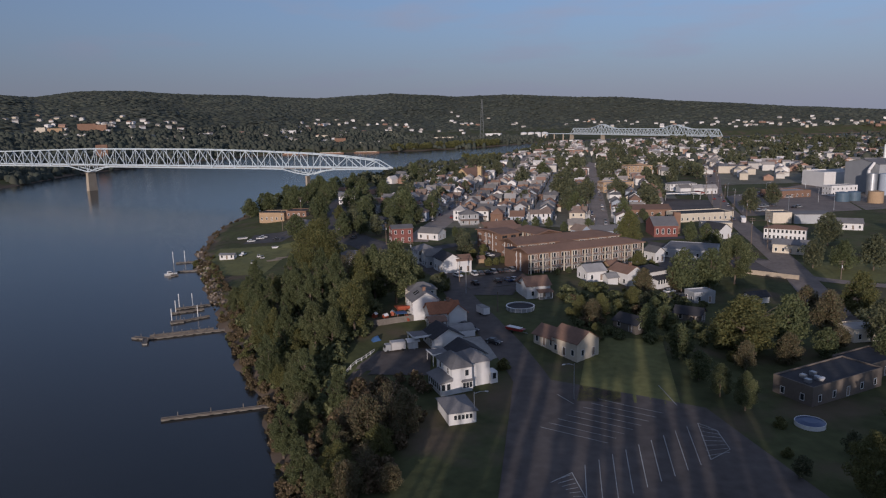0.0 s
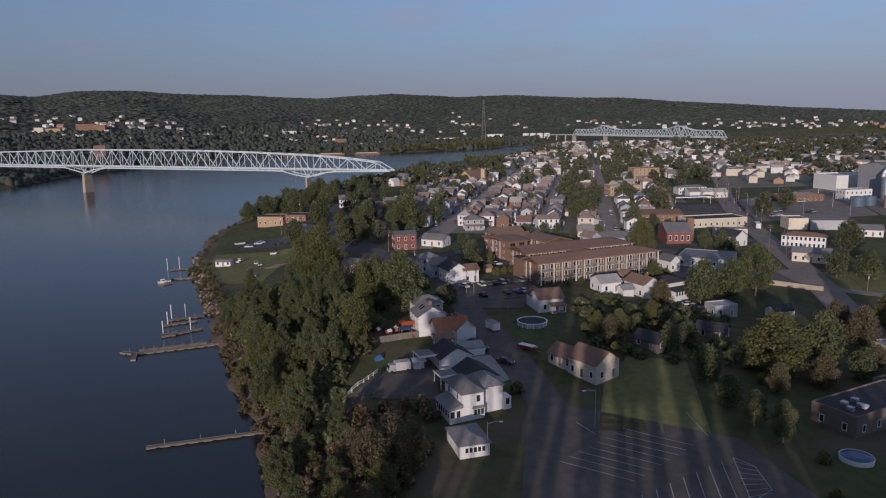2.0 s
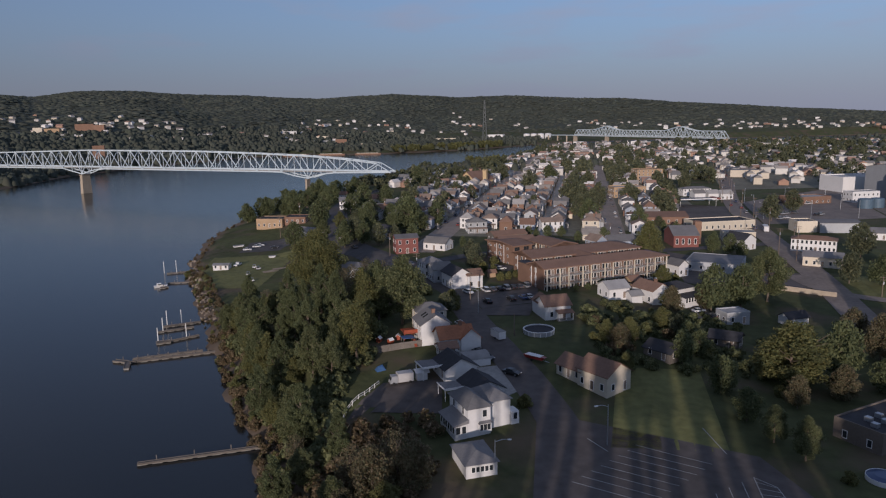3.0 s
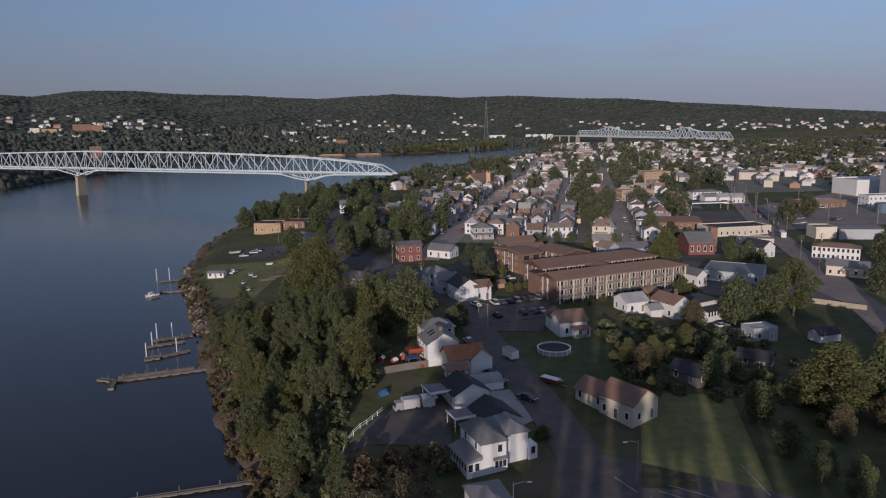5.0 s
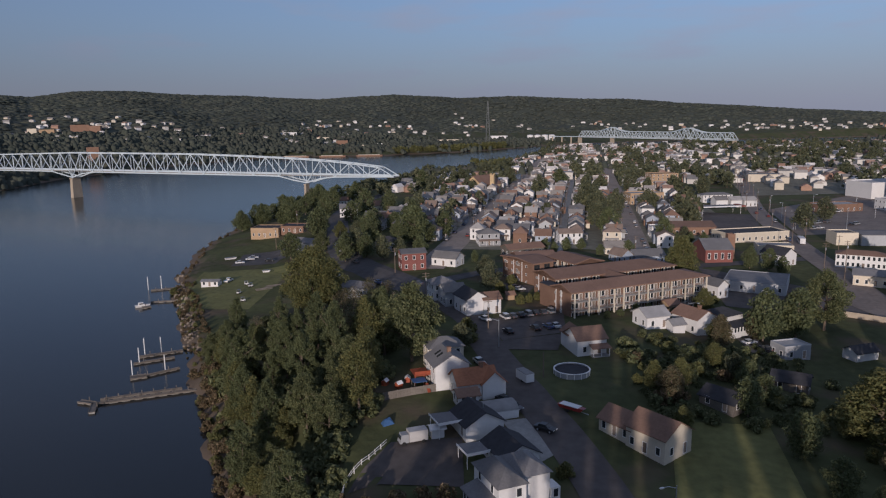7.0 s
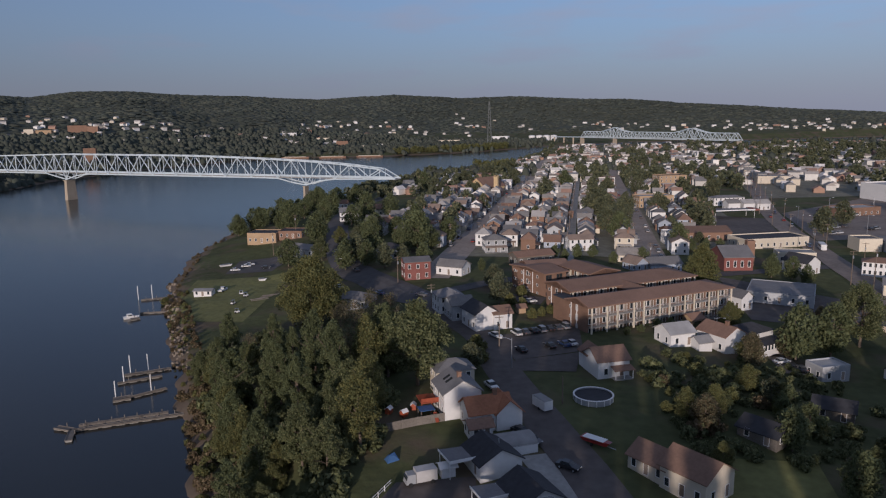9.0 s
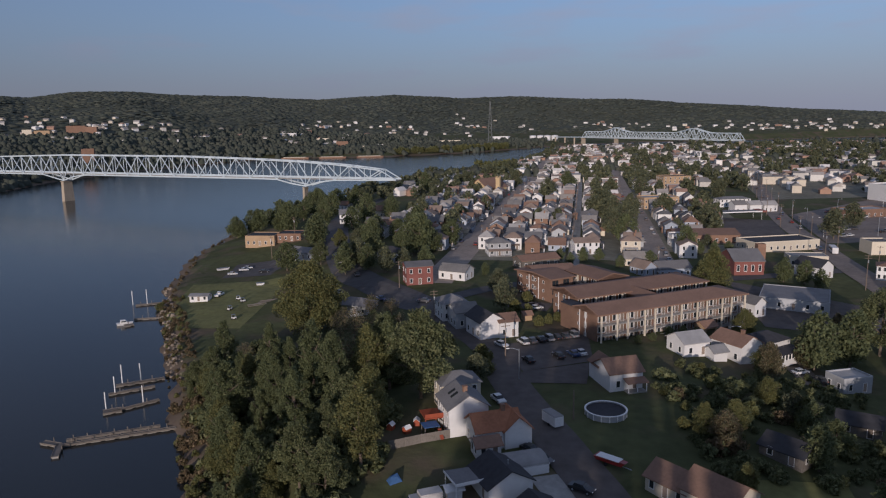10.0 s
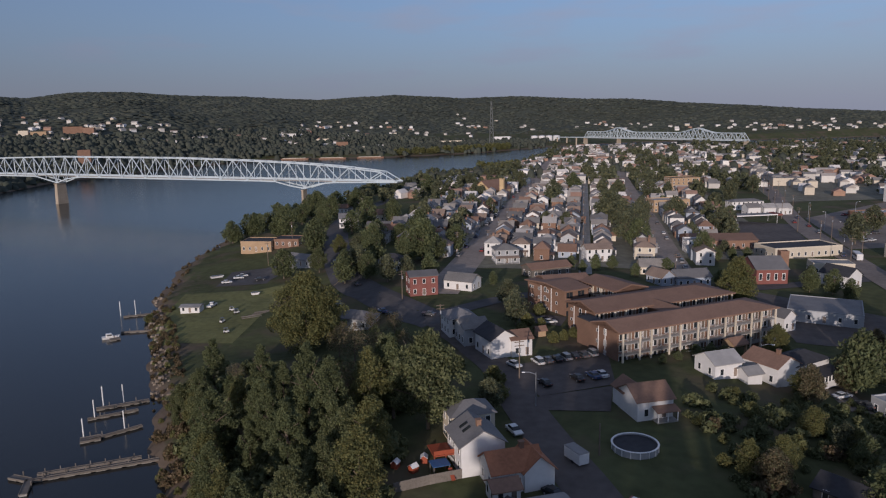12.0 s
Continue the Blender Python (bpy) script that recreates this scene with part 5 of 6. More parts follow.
def truss_bridge(name, a, b, ends, bottom, top, panel, wide, piers, haunch, label, bar, far=False):
    """A through truss along the line a to b; the stations run from a. bottom, top: height at a station."""
    a, b = Vector(a), Vector(b)
    way = (b - a).normalized()
    side = Vector((-way.y, way.x))
    ob = thing(name, a.x, a.y, 0, 0, label, "bridge")
    def P(s, z, k):
        p = way * s + side * (wide / 2 * k)
        return (p.x, p.y, z)
    n = round((ends[1] - ends[0]) / panel)
    st = [ends[0] + (ends[1] - ends[0]) * k / n for k in range(n + 1)]
    joined = {name: Shape() for name in ("diagonal", "post", "cross_brace")}

    def member(name, a, b, thick):
        if far:
            joined[name].beam(a, b, thick)
        else:
            part(name, Shape().beam(a, b, thick), BRIDGE, ob)

    for k in (-1, 1):
        part("bottom_chord", sweep([P(s, bottom(s), k) for s in st], bar, bar * 1.3), BRIDGE, ob)
        part("top_chord", sweep([P(s, top(s), k) for s in st[1:-1]], bar, bar * 1.2), BRIDGE, ob)
        for i in range(n):
            s, t = st[i], st[i + 1]
            if 0 < i:
                member("post", P(s, bottom(s), k), P(s, top(s), k), bar * 0.55)
            up = i % 2 == 0
            member("diagonal", P(s, bottom(s) if up else top(s), k), P(t, top(t) if up else bottom(t), k), bar * 0.85)
    for i in range(1, n):
        member("cross_brace", P(st[i], top(st[i]), -1), P(st[i], top(st[i]), 1), bar * 0.7)
        member("cross_brace", P(st[i], bottom(st[i]), -1), P(st[i], bottom(st[i]), 1), bar * 0.7)
        if i < n - 1:
            member("cross_brace", P(st[i], top(st[i]), -1), P(st[i + 1], top(st[i + 1]), 1), bar * 0.4)
    if far:
        for name, shape in joined.items():
            tagged(part(name, shape, BRIDGE, ob), kind="stuff")
    part("deck", sweep([P(s, haunch + 0.6, 0) for s in (st[0], st[-1])], wide * 0.9, 0.6), CONCRETE, ob)
    for k in (-0.86, 0.86):
        part("railing", sweep([P(s, haunch + 1.7, k) for s in (st[0], st[-1])], 0.15, 0.9), BRIDGE, ob)
    for s, cap, bulk in piers:
        shaft = Shape()
        m = pose(*P(s, 0, 0), 0, 0, math.degrees(math.atan2(way.y, way.x)))
        u, v = wide * 0.62 * bulk, wide * 0.5 * bulk
        shaft.solid([(-2.0 * bulk, -u, -18), (2.0 * bulk, -u, -18), (2.0 * bulk, u, -18), (-2.0 * bulk, u, -18)],
                    [(-1.5 * bulk, -v, cap), (1.5 * bulk, -v, cap), (1.5 * bulk, v, cap), (-1.5 * bulk, v, cap)])
        shaft.box(-2.1 * bulk, 2.1 * bulk, -v * 1.1, v * 1.1, cap, cap + 0.7)
        part("pier", shaft, STONE, ob, at=m)
    return ob


SPANS = (-534.0, -267.0, 0.0)


def low_chord(s):
    near = min(abs(s - p) for p in SPANS)
    z = 16.5 - 6.3 * max(0, 1 - near / 26) ** 1.4
    return z if s < 30 else z + (s - 30) * 0.02


def high_chord(s):
    return float(np.interp(s, (-534, -400, -265, -123, -57, 0, 37, 83), (33, 31.5, 34.5, 34, 32.5, 30.5, 28.2, 23.4)))


truss_bridge("truss_bridge", (-146.3, 647.4), (103.0, 552.9), (-560, 84), low_chord, high_chord, 13.4, 9.5, [(s, 9.3, 0.55 if s == 0 else 1.0) for s in SPANS], 16.5, "long pale steel truss bridge on stone piers over the river", 0.72)


def far_high(s):
    return 25 + 10 * max(0, 1 - abs(s - 110) / 45) ** 1.3 + 10 * max(0, 1 - abs(s - 328) / 45) ** 1.3


far_bridge = truss_bridge("cantilever_bridge", (259, 1842), (503, 1471), (0, 444), lambda s: 11.0, far_high, 11.0, 10, [(s, 9.5, 1.0) for s in (0, 110, 328, 440)], 11.5, "far pale cantilever truss bridge with two peaks", 1.1, True)

part("approach_deck", sweep([(-60, 91, 10.6), (0, 0, 11.6)], 9, 1.6), BRIDGE, far_bridge)
for k in (0.3, 0.62, 0.95):
    part("approach_pier", Shape().box(-60 * k - 1.6, -60 * k + 1.6, 91 * k - 1.6, 91 * k + 1.6, -14, 10), STONE, far_bridge)


# ---- the single trees ----
for x, y, s in ((-67, 221, 0.98), (-48, 205, 0.85), (-52, 190, 0.8), (-62, 205, 0.8), (-54, 178, 0.75), (-74, 232, 0.6), (-33, 124, 0.6), (-40, 138, 0.6), (-31, 153, 0.57), (-60, 232, 0.72),):
    plant("tall", x, y, s)
plant("broad", -24.6, 223, 1.55, 0.98)
for x, y, s in ((-44, 190, 0.95), (-44, 170, 0.85), (-38, 184, 0.9), (-29, 135, 0.6), (-28, 117, 0.6), (-37, 147, 0.65), (-80, 384, 0.9), (97, 264, 1.5), (55, 156, 0.62), (58, 149, 0.66), (-34, 236, 1.1),):
    plant("broad", x, y, s)
for x, y, s in ((-27, 129, 0.8), (-19, 131, 0.7), (-25, 120, 0.75)):
    plant("olive", x, y, s, 0.8)
for x, y, s in ((-18, 141, 1.0), (-27, 143, 0.9), (-21, 125, 0.8)):
    plant("bare", x, y, s)
for x, y, s in ((-41, 226, 1.35),):
    plant("bare", x, y, s)
for x, y, s in ((-33, 191, 1),):
    plant("slim", x, y, s)
for x, y, s in ((-22, 136, 1.15), (-14.5, 137, 1.0), (103, 206, 1.39), (102, 218, 1.18), (34, 201, 0.8), (99, 191, 0.74),):
    plant("autumn", x, y, s)
for x, y, s in ((-118, 480, 1.6), (-112, 548, 1.4), (-45, 398, 1.13), (-41, 430, 1.8), (-52, 686, 1.7), (-102, 505, 1.35), (-75, 496, 1.7), (74, 252, 1.5), (85, 256, 1.5), (146, 283, 1.24), (85, 191, 1.51), (52, 178, 0.88), (48, 194, 0.87), (53, 165, 0.77), (70, 700, 1.7), (59, 362, 0.71), (-92, 440, 1.3), (-96, 387, 1.32),):
    plant("smalldark", x, y, s)
for x, y, s in ((-68, 413, 1.02), (-62, 366, 0.91), (-41, 361, 0.89), (-41, 641, 1.7), (162, 329, 1.7), (136, 287, 1.3), (157, 282, 1.66), (62, 500, 2.2), (66, 478, 1.8), (80, 495, 1.7), (45, 624, 1.7), (115, 467, 1.7), (-3, 293, 1.08), (167, 434, 1.7), (194, 468, 1.65), (116, 629, 1.7), (102, 508, 1.68), (168, 606, 1.7), (28, 728, 1.7), (6, 803, 1.7), (-18, 718, 1.7), (112, 196, 1.42), (-12, 231, 0.87), (-4, 314, 1.03),):
    plant("small", x, y, s)
for x, y, s in ((60, 440, 1.6), (70, 460, 1.7),):
    plant("small", x, y, s)
plant("olive", 71.5, 187, 2.05, 0.62)
for x, y, s in ((-36.5, 389, 1.75), (-43, 383, 1.1), (-30, 396, 1.0), (-62, 440, 1.2), (-63, 516, 1.5)):
    plant("smalldark", x, y, s)
plant("olive", 58, 244, 0.8, 0.7)
plant("olive", 50, 222, 0.7, 0.7)
for x, y, s in ((69, 316, 1.5), (119, 220, 1.26), (32, 185, 0.48), (65, 112, 1.05), (37, 205, 0.62), (31, 204, 0.58), (-76, 412, 0.82),):
    plant("olive", x, y, s)
for x, y, s in ((7, 170, 0.88), (41, 229, 1.02), (-135, 342, 1.01),):
    plant("shrub", x, y, s)
for x, y, s in ((-137, 534, 1.6), (-124, 592, 1.7), (-132, 600, 1.5), (-91, 427, 1.75), (-118, 560, 1.9), (-131, 520, 1.2), (-104, 540, 1.5), (-95, 585, 1.6), (-112, 600, 1.5), (-58, 299, 0.9), (-80, 470, 1.3)):
    plant("smalldark", x, y, s)
for x, y, s in ((-46, 266, 1.15), (-39, 258, 1.0), (-33, 268, 0.8), (-52, 276, 0.9)):
    plant("bare", x, y, s)
for x, y, s in ((-36, 246, 0.7), (-30, 252, 0.6), (-28, 242, 0.65), (-24, 262, 0.5), (-42, 276, 0.6)):
    plant("broad", x, y, s)
for x, y, s in ((-10.5, 247, 1.2), (-9.8, 238, 1.1), (-12, 242, 1.0), (-31, 275, 1.2), (-36, 282, 1.1), (-26, 270, 1.0), (-22, 252, 1.2), (-19, 258, 1.0)):
    plant("shrub", x, y, s)
for x, y, s in ((104, 342, 1.0), (110, 338, 0.9), (112, 330, 0.8)):
    plant("smalldark", x, y, s)
for x, y, s in ((61, 417, 1.5), (27, 362, 0.55), (33, 368, 0.6), (40, 371, 0.55), (24, 372, 0.5), (-8, 343, 0.5), (-3, 333, 0.45), (46, 357, 0.5), (76, 352, 0.6), (83, 395, 0.55), (90, 397, 0.55), (97, 399, 0.55), (104, 401, 0.55)):
    plant("smalldark", x, y, s)
for x, y, s in ((6.5, 277, 0.9), (9.5, 279, 0.8), (4, 288, 1.0), (0.5, 292, 1.1), (12, 281, 0.8), (-1.5, 284, 0.9), (5, 303, 1.1), (-2, 305, 1.0)):
    plant("shrub", x, y, s)
for x, y, s in ((-45, 292, 0.9), (-53, 288, 0.8), (-38, 288, 0.8)):
    plant("bare", x, y, s)

for x, y, s in ((41, 265.5, 0.38), (45, 267, 0.4), (49, 268.5, 0.34), (64, 276.5, 0.36), (67, 277, 0.4), (31, 259.5, 0.3), (35.5, 262, 0.3)):
    plant("smalldark", x, y, s, 0.8)

# woods on the river bluff, scrub along the water
for x, y, s in ((-72, 226, 0.6), (-66, 214, 0.72), (-58, 222, 0.7), (-54, 214, 0.8), (-48, 222, 0.9), (-42, 214, 0.95), (-38, 206, 0.9), (-40, 198, 0.85), (-46, 232, 0.75), (-52, 240, 0.6), (-62, 240, 0.5), (-70, 240, 0.45), (-36, 224, 0.95), (-32, 228, 0.9), (-33, 204, 0.85)):
    plant(rng.choice(("tall", "tall", "broad", "slim")), x, y, s)
for _ in range(34):
    y = rng.uniform(140, 262)
    shore = float(np.interp(y, SHORE_Y, SHORE_X))
    x = shore + rng.uniform(7, 30)
    if x < (-40 if y < 205 else -32):
        plant(rng.choice(("tall", "broad", "broad", "olive", "slim", "bare")), x, y, rng.uniform(0.5, 0.8))
for _ in range(24):
    y = rng.uniform(112, 150)
    plant(rng.choice(("autumn", "scrub", "shrub", "scrub")), rng.uniform(float(np.interp(y, SHORE_Y, SHORE_X)) + 4, -15), y, rng.uniform(0.5, 0.85))
brush = {"scrub": [], "shrub": []}
for _ in range(340):
    y = rng.uniform(112, 352)
    x = float(np.interp(y, SHORE_Y, SHORE_X)) + rng.uniform(0.5, 10)
    brush[rng.choice(("scrub", "scrub", "scrub", "shrub"))].append((x, y, rng.uniform(0.45, 1.0) * (0.5 if y > 245 else 0.8)))
for _ in range(60):
    y = rng.uniform(350, 640)
    brush["scrub"].append((float(np.interp(y, SHORE_Y, SHORE_X)) + rng.uniform(1, 7), y, rng.uniform(0.25, 0.5)))
thicket("undergrowth", "under", [(x, y, rng.uniform(0.7, 1.3)) for x, y in ((rng.uniform(-78, -30), rng.uniform(150, 262)) for _ in range(330)) if x > float(np.interp(y, SHORE_Y, SHORE_X)) + 6 and not (x > -34 and y < 186)], "low green undergrowth in the bluff woods", "undergrowth")
brush["scrub"] += [(x, y, rng.uniform(0.5, 1.1)) for x, y in ((rng.uniform(-36, -9), rng.uniform(112, 164)) for _ in range(130)) if x < -14 + 0.18 * (y - 130) - 0.25 * max(0, y - 145) and x > float(np.interp(y, SHORE_Y, SHORE_X)) + 6]
thicket("bank_scrub", "scrub", brush["scrub"], "dry brown scrub along the river bank", "scrub")
thicket("bank_bushes", "shrub", brush["shrub"], "olive bushes along the river bank", "bushes")
for _ in range(16):
    y = rng.uniform(480, 640)
    plant("smalldark", float(np.interp(y, SHORE_Y, SHORE_X)) + rng.uniform(12, 45), y, rng.uniform(0.8, 1.4))
for _ in range(34):
    x, y = rng.uniform(52, 150), rng.uniform(168, 300)
    if free(x, y, 4) and not (x > 104 and y > 240) and not (82 < x < 106 and 205 < y < 250) and abs(x - np.interp(y, (215, 290, 388), (112, 128, 145))) > 8:
        plant(rng.choice(("smalldark", "small", "olive", "shrub", "autumn")), x, y, rng.uniform(0.5, 1.0))
plant("great", -64, 291, 1.18)
for x, y, s in ((58, 128, 0.5), (62, 141, 0.6), (70, 128, 0.5), (84, 138, 0.6), (92, 126, 0.7), (66, 179, 0.7), (80, 182, 0.6), (92, 184, 0.7), (104, 178, 0.8), (110, 160, 0.9), (57, 120, 0.4)):
    plant(rng.choice(("small", "smalldark", "shrub")), x, y, 1.2 * s)
for _ in range(26):
    x, y = rng.uniform(28, 60), rng.uniform(190, 246)
    if free(x, y, 3):
        plant(rng.choice(("shrub", "shrub", "scrub")), x, y, rng.uniform(0.5, 1.0))

thicket("undergrowth", "under", [(x, y, rng.uniform(0.4, 0.9)) for x, y in ((rng.uniform(28, 78), rng.uniform(188, 244)) for _ in range(190)) if free(x, y, 1.5)], "dense green undergrowth between the back gardens", "undergrowth")
# ---- paved and planted areas ----
patch("pavement", [(1, 92), (64, 92), (50, 150), (9.5, 168)], LOT, "wide worn asphalt car park")
patch("lawn", [(22.6, 153.2), (45, 151.5), (51, 190), (31, 190)], LAWN, "olive grass bank above the car park", category="lawn")
patch("pavement", [(-32, 168), (-11, 167), (-11.5, 184), (-25.5, 182)], LOT, "asphalt yard behind the white houses", lift=0.14)
patch("pavement", [(2.5, 174.5), (8.5, 180), (3.5, 192), (-3.4, 190.5)], CONCRETE, "pale concrete driveway", lift=0.09)
patch("pavement", [(-1, 239), (17, 246), (19, 268), (-7.5, 258)], LOT, "dark asphalt motel car park", lift=0.16)
patch("pavement", [(-4, 232), (13, 231), (16, 245), (-1, 239)], LOT, "worn asphalt yard in front of the motel", lift=0.13)
patch("pavement", [(158, 420), (236, 440), (290, 612), (183, 522)], ASPHALT, "wide brown-grey asphalt shopping car park", lift=0.11)
patch("pavement", [(238, 440), (340, 470), (350, 575), (268, 545)], GRAVEL, "gravel factory yard", lift=0.1)
patch("pavement", [(198, 604), (430, 630), (500, 830), (258, 830)], YARD, "worn yards and lots east of the main road", lift=0.08)
patch("pavement", [(106, 447), (146, 430), (164, 500), (126, 520)], LOT, "asphalt car park behind the shops", lift=0.12)
patch("pavement", [(76, 288), (118, 278), (126, 300), (84, 344)], LOT, "shaded asphalt yard beside the workshop", lift=0.1)
patch("pavement", [(-2, 297), (10, 291), (13, 300), (1, 306)], LOT, "small asphalt parking strip behind the motel", lift=0.12)
patch("pavement", [(66, 240), (72, 240), (74, 262), (67, 262)], GRAVEL, "gravel drive beside a house", lift=0.1)
patch("lawn", [(122, 268), (172, 262), (178, 300), (132, 296)], LAWN, "green lawn behind a timber fence", category="lawn")
patch("pavement", [(-125, 385), (-103, 385), (-100, 418), (-127, 412)], STREET, "asphalt boat yard by the river", lift=0.1)
patch("lawn", [(-127, 312), (-92, 306), (-90, 374), (-134, 374)], LAWN, "mown riverside lawn", category="lawn")
strip("road", [(121, 300), (121, 288), (124, 276), (136, 265), (160, 254)], 6.0, ASPHALT, "narrow asphalt lane beside the lawn", lift=0.2)


def line_mark(a, b, w=0.16):
    return strip("marking", [a, b], w, PAINT, "worn white parking line", lift=0.13, category="marking")


for i in range(9):
    line_mark((19.8 + 2.91 * i, 124.5 + 2.0 * i), (17.7 + 2.91 * i, 108.5 + 2.0 * i))
for i in range(8):
    line_mark((27.5 - 2.05 * i, 154.0 - 1.95 * i), (40.0 - 2.05 * i, 146.8 - 1.95 * i))
line_mark((21.6, 151.6), (18.5, 156.5))
line_mark((42.6, 161.0), (44.0, 150.8))
for i in range(7):
    line_mark((45.4 - 0.35 * i, 140.6 - 2.1 * i), (48.6 - 0.1 * i, 138.5 - 1.5 * i), 0.14)
line_mark((45.8, 142.1), (43.4, 126.5))
line_mark((45.8, 142.1), (48.6, 138.8)), line_mark((48.6, 138.8), (48.4, 130.6)), line_mark((48.4, 130.6), (43.4, 126.5))
for i in range(6):
    line_mark((13.6 + 0.5 * i, 119.0 - 1.1 * i), (16.8 + 0.2 * i, 121.0 - 1.5 * i), 0.14)
line_mark((12.8, 118.2), (17, 121.7)), line_mark((17, 121.7), (18.2, 112.5))
for i in range(9):
    line_mark((-0.5 + 1.9 * i, 247.6 + 0.75 * i), (1.0 + 1.9 * i, 243.2 + 0.75 * i), 0.12)

# ---- cars ----
TYRE = Shape().bar((0, -0.11, 0), (0, 0.11, 0), 0.33, 0.33, 12).mesh("tyre", RUBBER)
RIM = Shape().bar((0, -0.12, 0), (0, 0.12, 0), 0.2, 0.2, 10).mesh("rim", METAL)
LAMP = Shape().box(-0.03, 0.03, -0.2, 0.2, -0.08, 0.08).mesh("headlight", TRIM)
REDLAMP = Shape().box(-0.03, 0.03, -0.16, 0.16, -0.1, 0.1).mesh("tail_light", REDBRICK)
CARS, SHADES = {}, {}
for tint, c in (("white", (0.62, 0.62, 0.61)), ("silver", (0.32, 0.33, 0.34)), ("black", (0.02, 0.02, 0.022)), ("red", (0.25, 0.025, 0.02)), ("blue", (0.03, 0.06, 0.14)), ("grey", (0.1, 0.1, 0.105))):
    SHADES[tint] = material(f"{tint}_car_paint", c, 0.3, spots=0.04, size=1.0, spec=0.5)


def car(x, y, turn, tint="grey", form="saloon"):
    """The nose points along local +x."""
    spot = pose(x, y, float(height(x, y)) + 0.15, 0, 0, turn)
    if (tint, form) in CARS:
        return copy_thing(CARS[tint, form], spot)
    ob = tagged(new("car"), f"parked {tint} {'estate' if form == 'van' else 'saloon'} car on asphalt", "car")
    top = 1.75 if form == "van" else 1.42
    side = [(-2.2, 0.4), (2.15, 0.4), (2.25, 0.72), (1.25, 0.92), (-1.35, 0.98), (-2.25, 0.9)]
    s = Shape().solid([(px, 0.88, pz) for px, pz in side], [(px, -0.88, pz) for px, pz in side])
    part("body", s, SHADES[tint], ob)
    back = -2.1 if form == "van" else -1.5
    cab = [(back, 0.9), (1.1, 0.9), (0.4, top), (back + 0.35, top)]
    part("cabin_glass", Shape().solid([(px, 0.8 - 0.12 * (pz > 1), pz) for px, pz in cab], [(px, -0.8 + 0.12 * (pz > 1), pz) for px, pz in cab]), GLASS, ob)
    part("roof", Shape().box(back + 0.4, 0.35, -0.67, 0.67, top, top + 0.06), SHADES[tint], ob)
    for a in (-1.35, 1.4):
        for b in (-0.82, 0.82):
            w = put("wheel", TYRE, ob, at=pose(a, b, 0.33))
            put("rim", RIM, w)
    for b in (-0.6, 0.6):
        put("headlight", LAMP, ob, at=pose(2.22, b, 0.68))
        put("tail_light", REDLAMP, ob, at=pose(-2.24, b, 0.76))
    ob.matrix_world = spot
    CARS[tint, form] = ob
    return ob


TINTS = ("white", "silver", "black", "red", "blue", "grey", "silver", "grey")
for i, tint in enumerate(("white", "grey", "black", "silver", "black", "grey", "silver")):
    car(0.5 + 2.35 * i, 259.6 + 1.0 * i, 112, tint, "van" if i % 3 == 0 else "saloon")
for i, tint in ((0, "black"), (4, "black"), (6, "blue"), (7, "white")):
    car(0.8 + 1.95 * i, 245.6 + 0.75 * i, 112, tint)
for x, y, turn, tint in ((-5.4, 257.5, -55, "white"), (-7.6, 221.0, -66, "white"), (5.2, 186.5, -35, "black"), (-2.4, 198.5, -50, "black"), (-0.6, 195.5, -50, "grey"), (68.5, 247.5, 20, "white"), (71.5, 243.5, 100, "grey"), (-29, 303, 160, "grey"), (-41.5, 308.5, 120, "black"), (-44.5, 313, 120, "blue"), (-58.5, 350, 115, "grey"), (-70, 378, 105, "white"), (-73, 391, 105, "black"), (-76, 399, 105, "silver"), (-61.5, 372.5, 60, "white"), (-66, 341, 130, "black"), (-62, 329, 130, "silver"), (67.0, 216.5, 10, "white")):
    car(x, y, turn, tint)
for x, y, turn, tint in ((7.0, 293.5, 20, "white"), (6.0, 296.5, 20, "grey")):
    car(x, y, turn, tint)
for u, lo, hi in ((-21.4, 400, 720), (-12.8, 400, 720), (67.5, 380, 640), (74.6, 380, 640)):
    y = lo
    while y < hi:
        if rng.random() < 0.34:
            car(town(u, y), y, 81, rng.choice(TINTS), rng.choice(("van", "saloon")))
        y += rng.uniform(7, 16)
for i in range(16):
    u, v = rng.uniform(0.1, 0.9), rng.randrange(6) / 6 + 0.08
    x, y = 166 + 70 * v * 0.6 + 44 * u, 428 + 110 * v + 22 * u
    car(x, y, 30 + 180 * rng.randrange(2), rng.choice(TINTS), rng.choice(("van", "saloon")))
for i in range(14):
    y = rng.uniform(395, 850)
    x = float(np.interp(y, (388, 515, 690, 855), (145, 174, 230, 278))) + rng.choice((-2.4, 2.4))
    car(x, y, 74, rng.choice(TINTS), rng.choice(("van", "saloon")))
for x, y, t in ((-118.8, 402.5, "white"), (-119.5, 398.5, "white"), (-122, 390, "white"), (-108, 392, "black")):
    car(x, y, 20, t)
ob = thing("bus", 149.4, 397.8, None, 74, "white city bus on the main road", "bus")
part("body", Shape().box(-4.5, 4.5, -1.2, 1.2, 0.4, 2.95), WHITE, ob)
part("window_band", Shape().box(-4.3, 4.52, -1.22, 1.22, 1.5, 2.4), GLASS, ob)
for a in (-3, 3):
    for b in (-1.1, 1.1):
        put("wheel", TYRE, ob, at=pose(a, b, 0.4) @ Matrix.Diagonal((1.3, 1.3, 1.3, 1)))

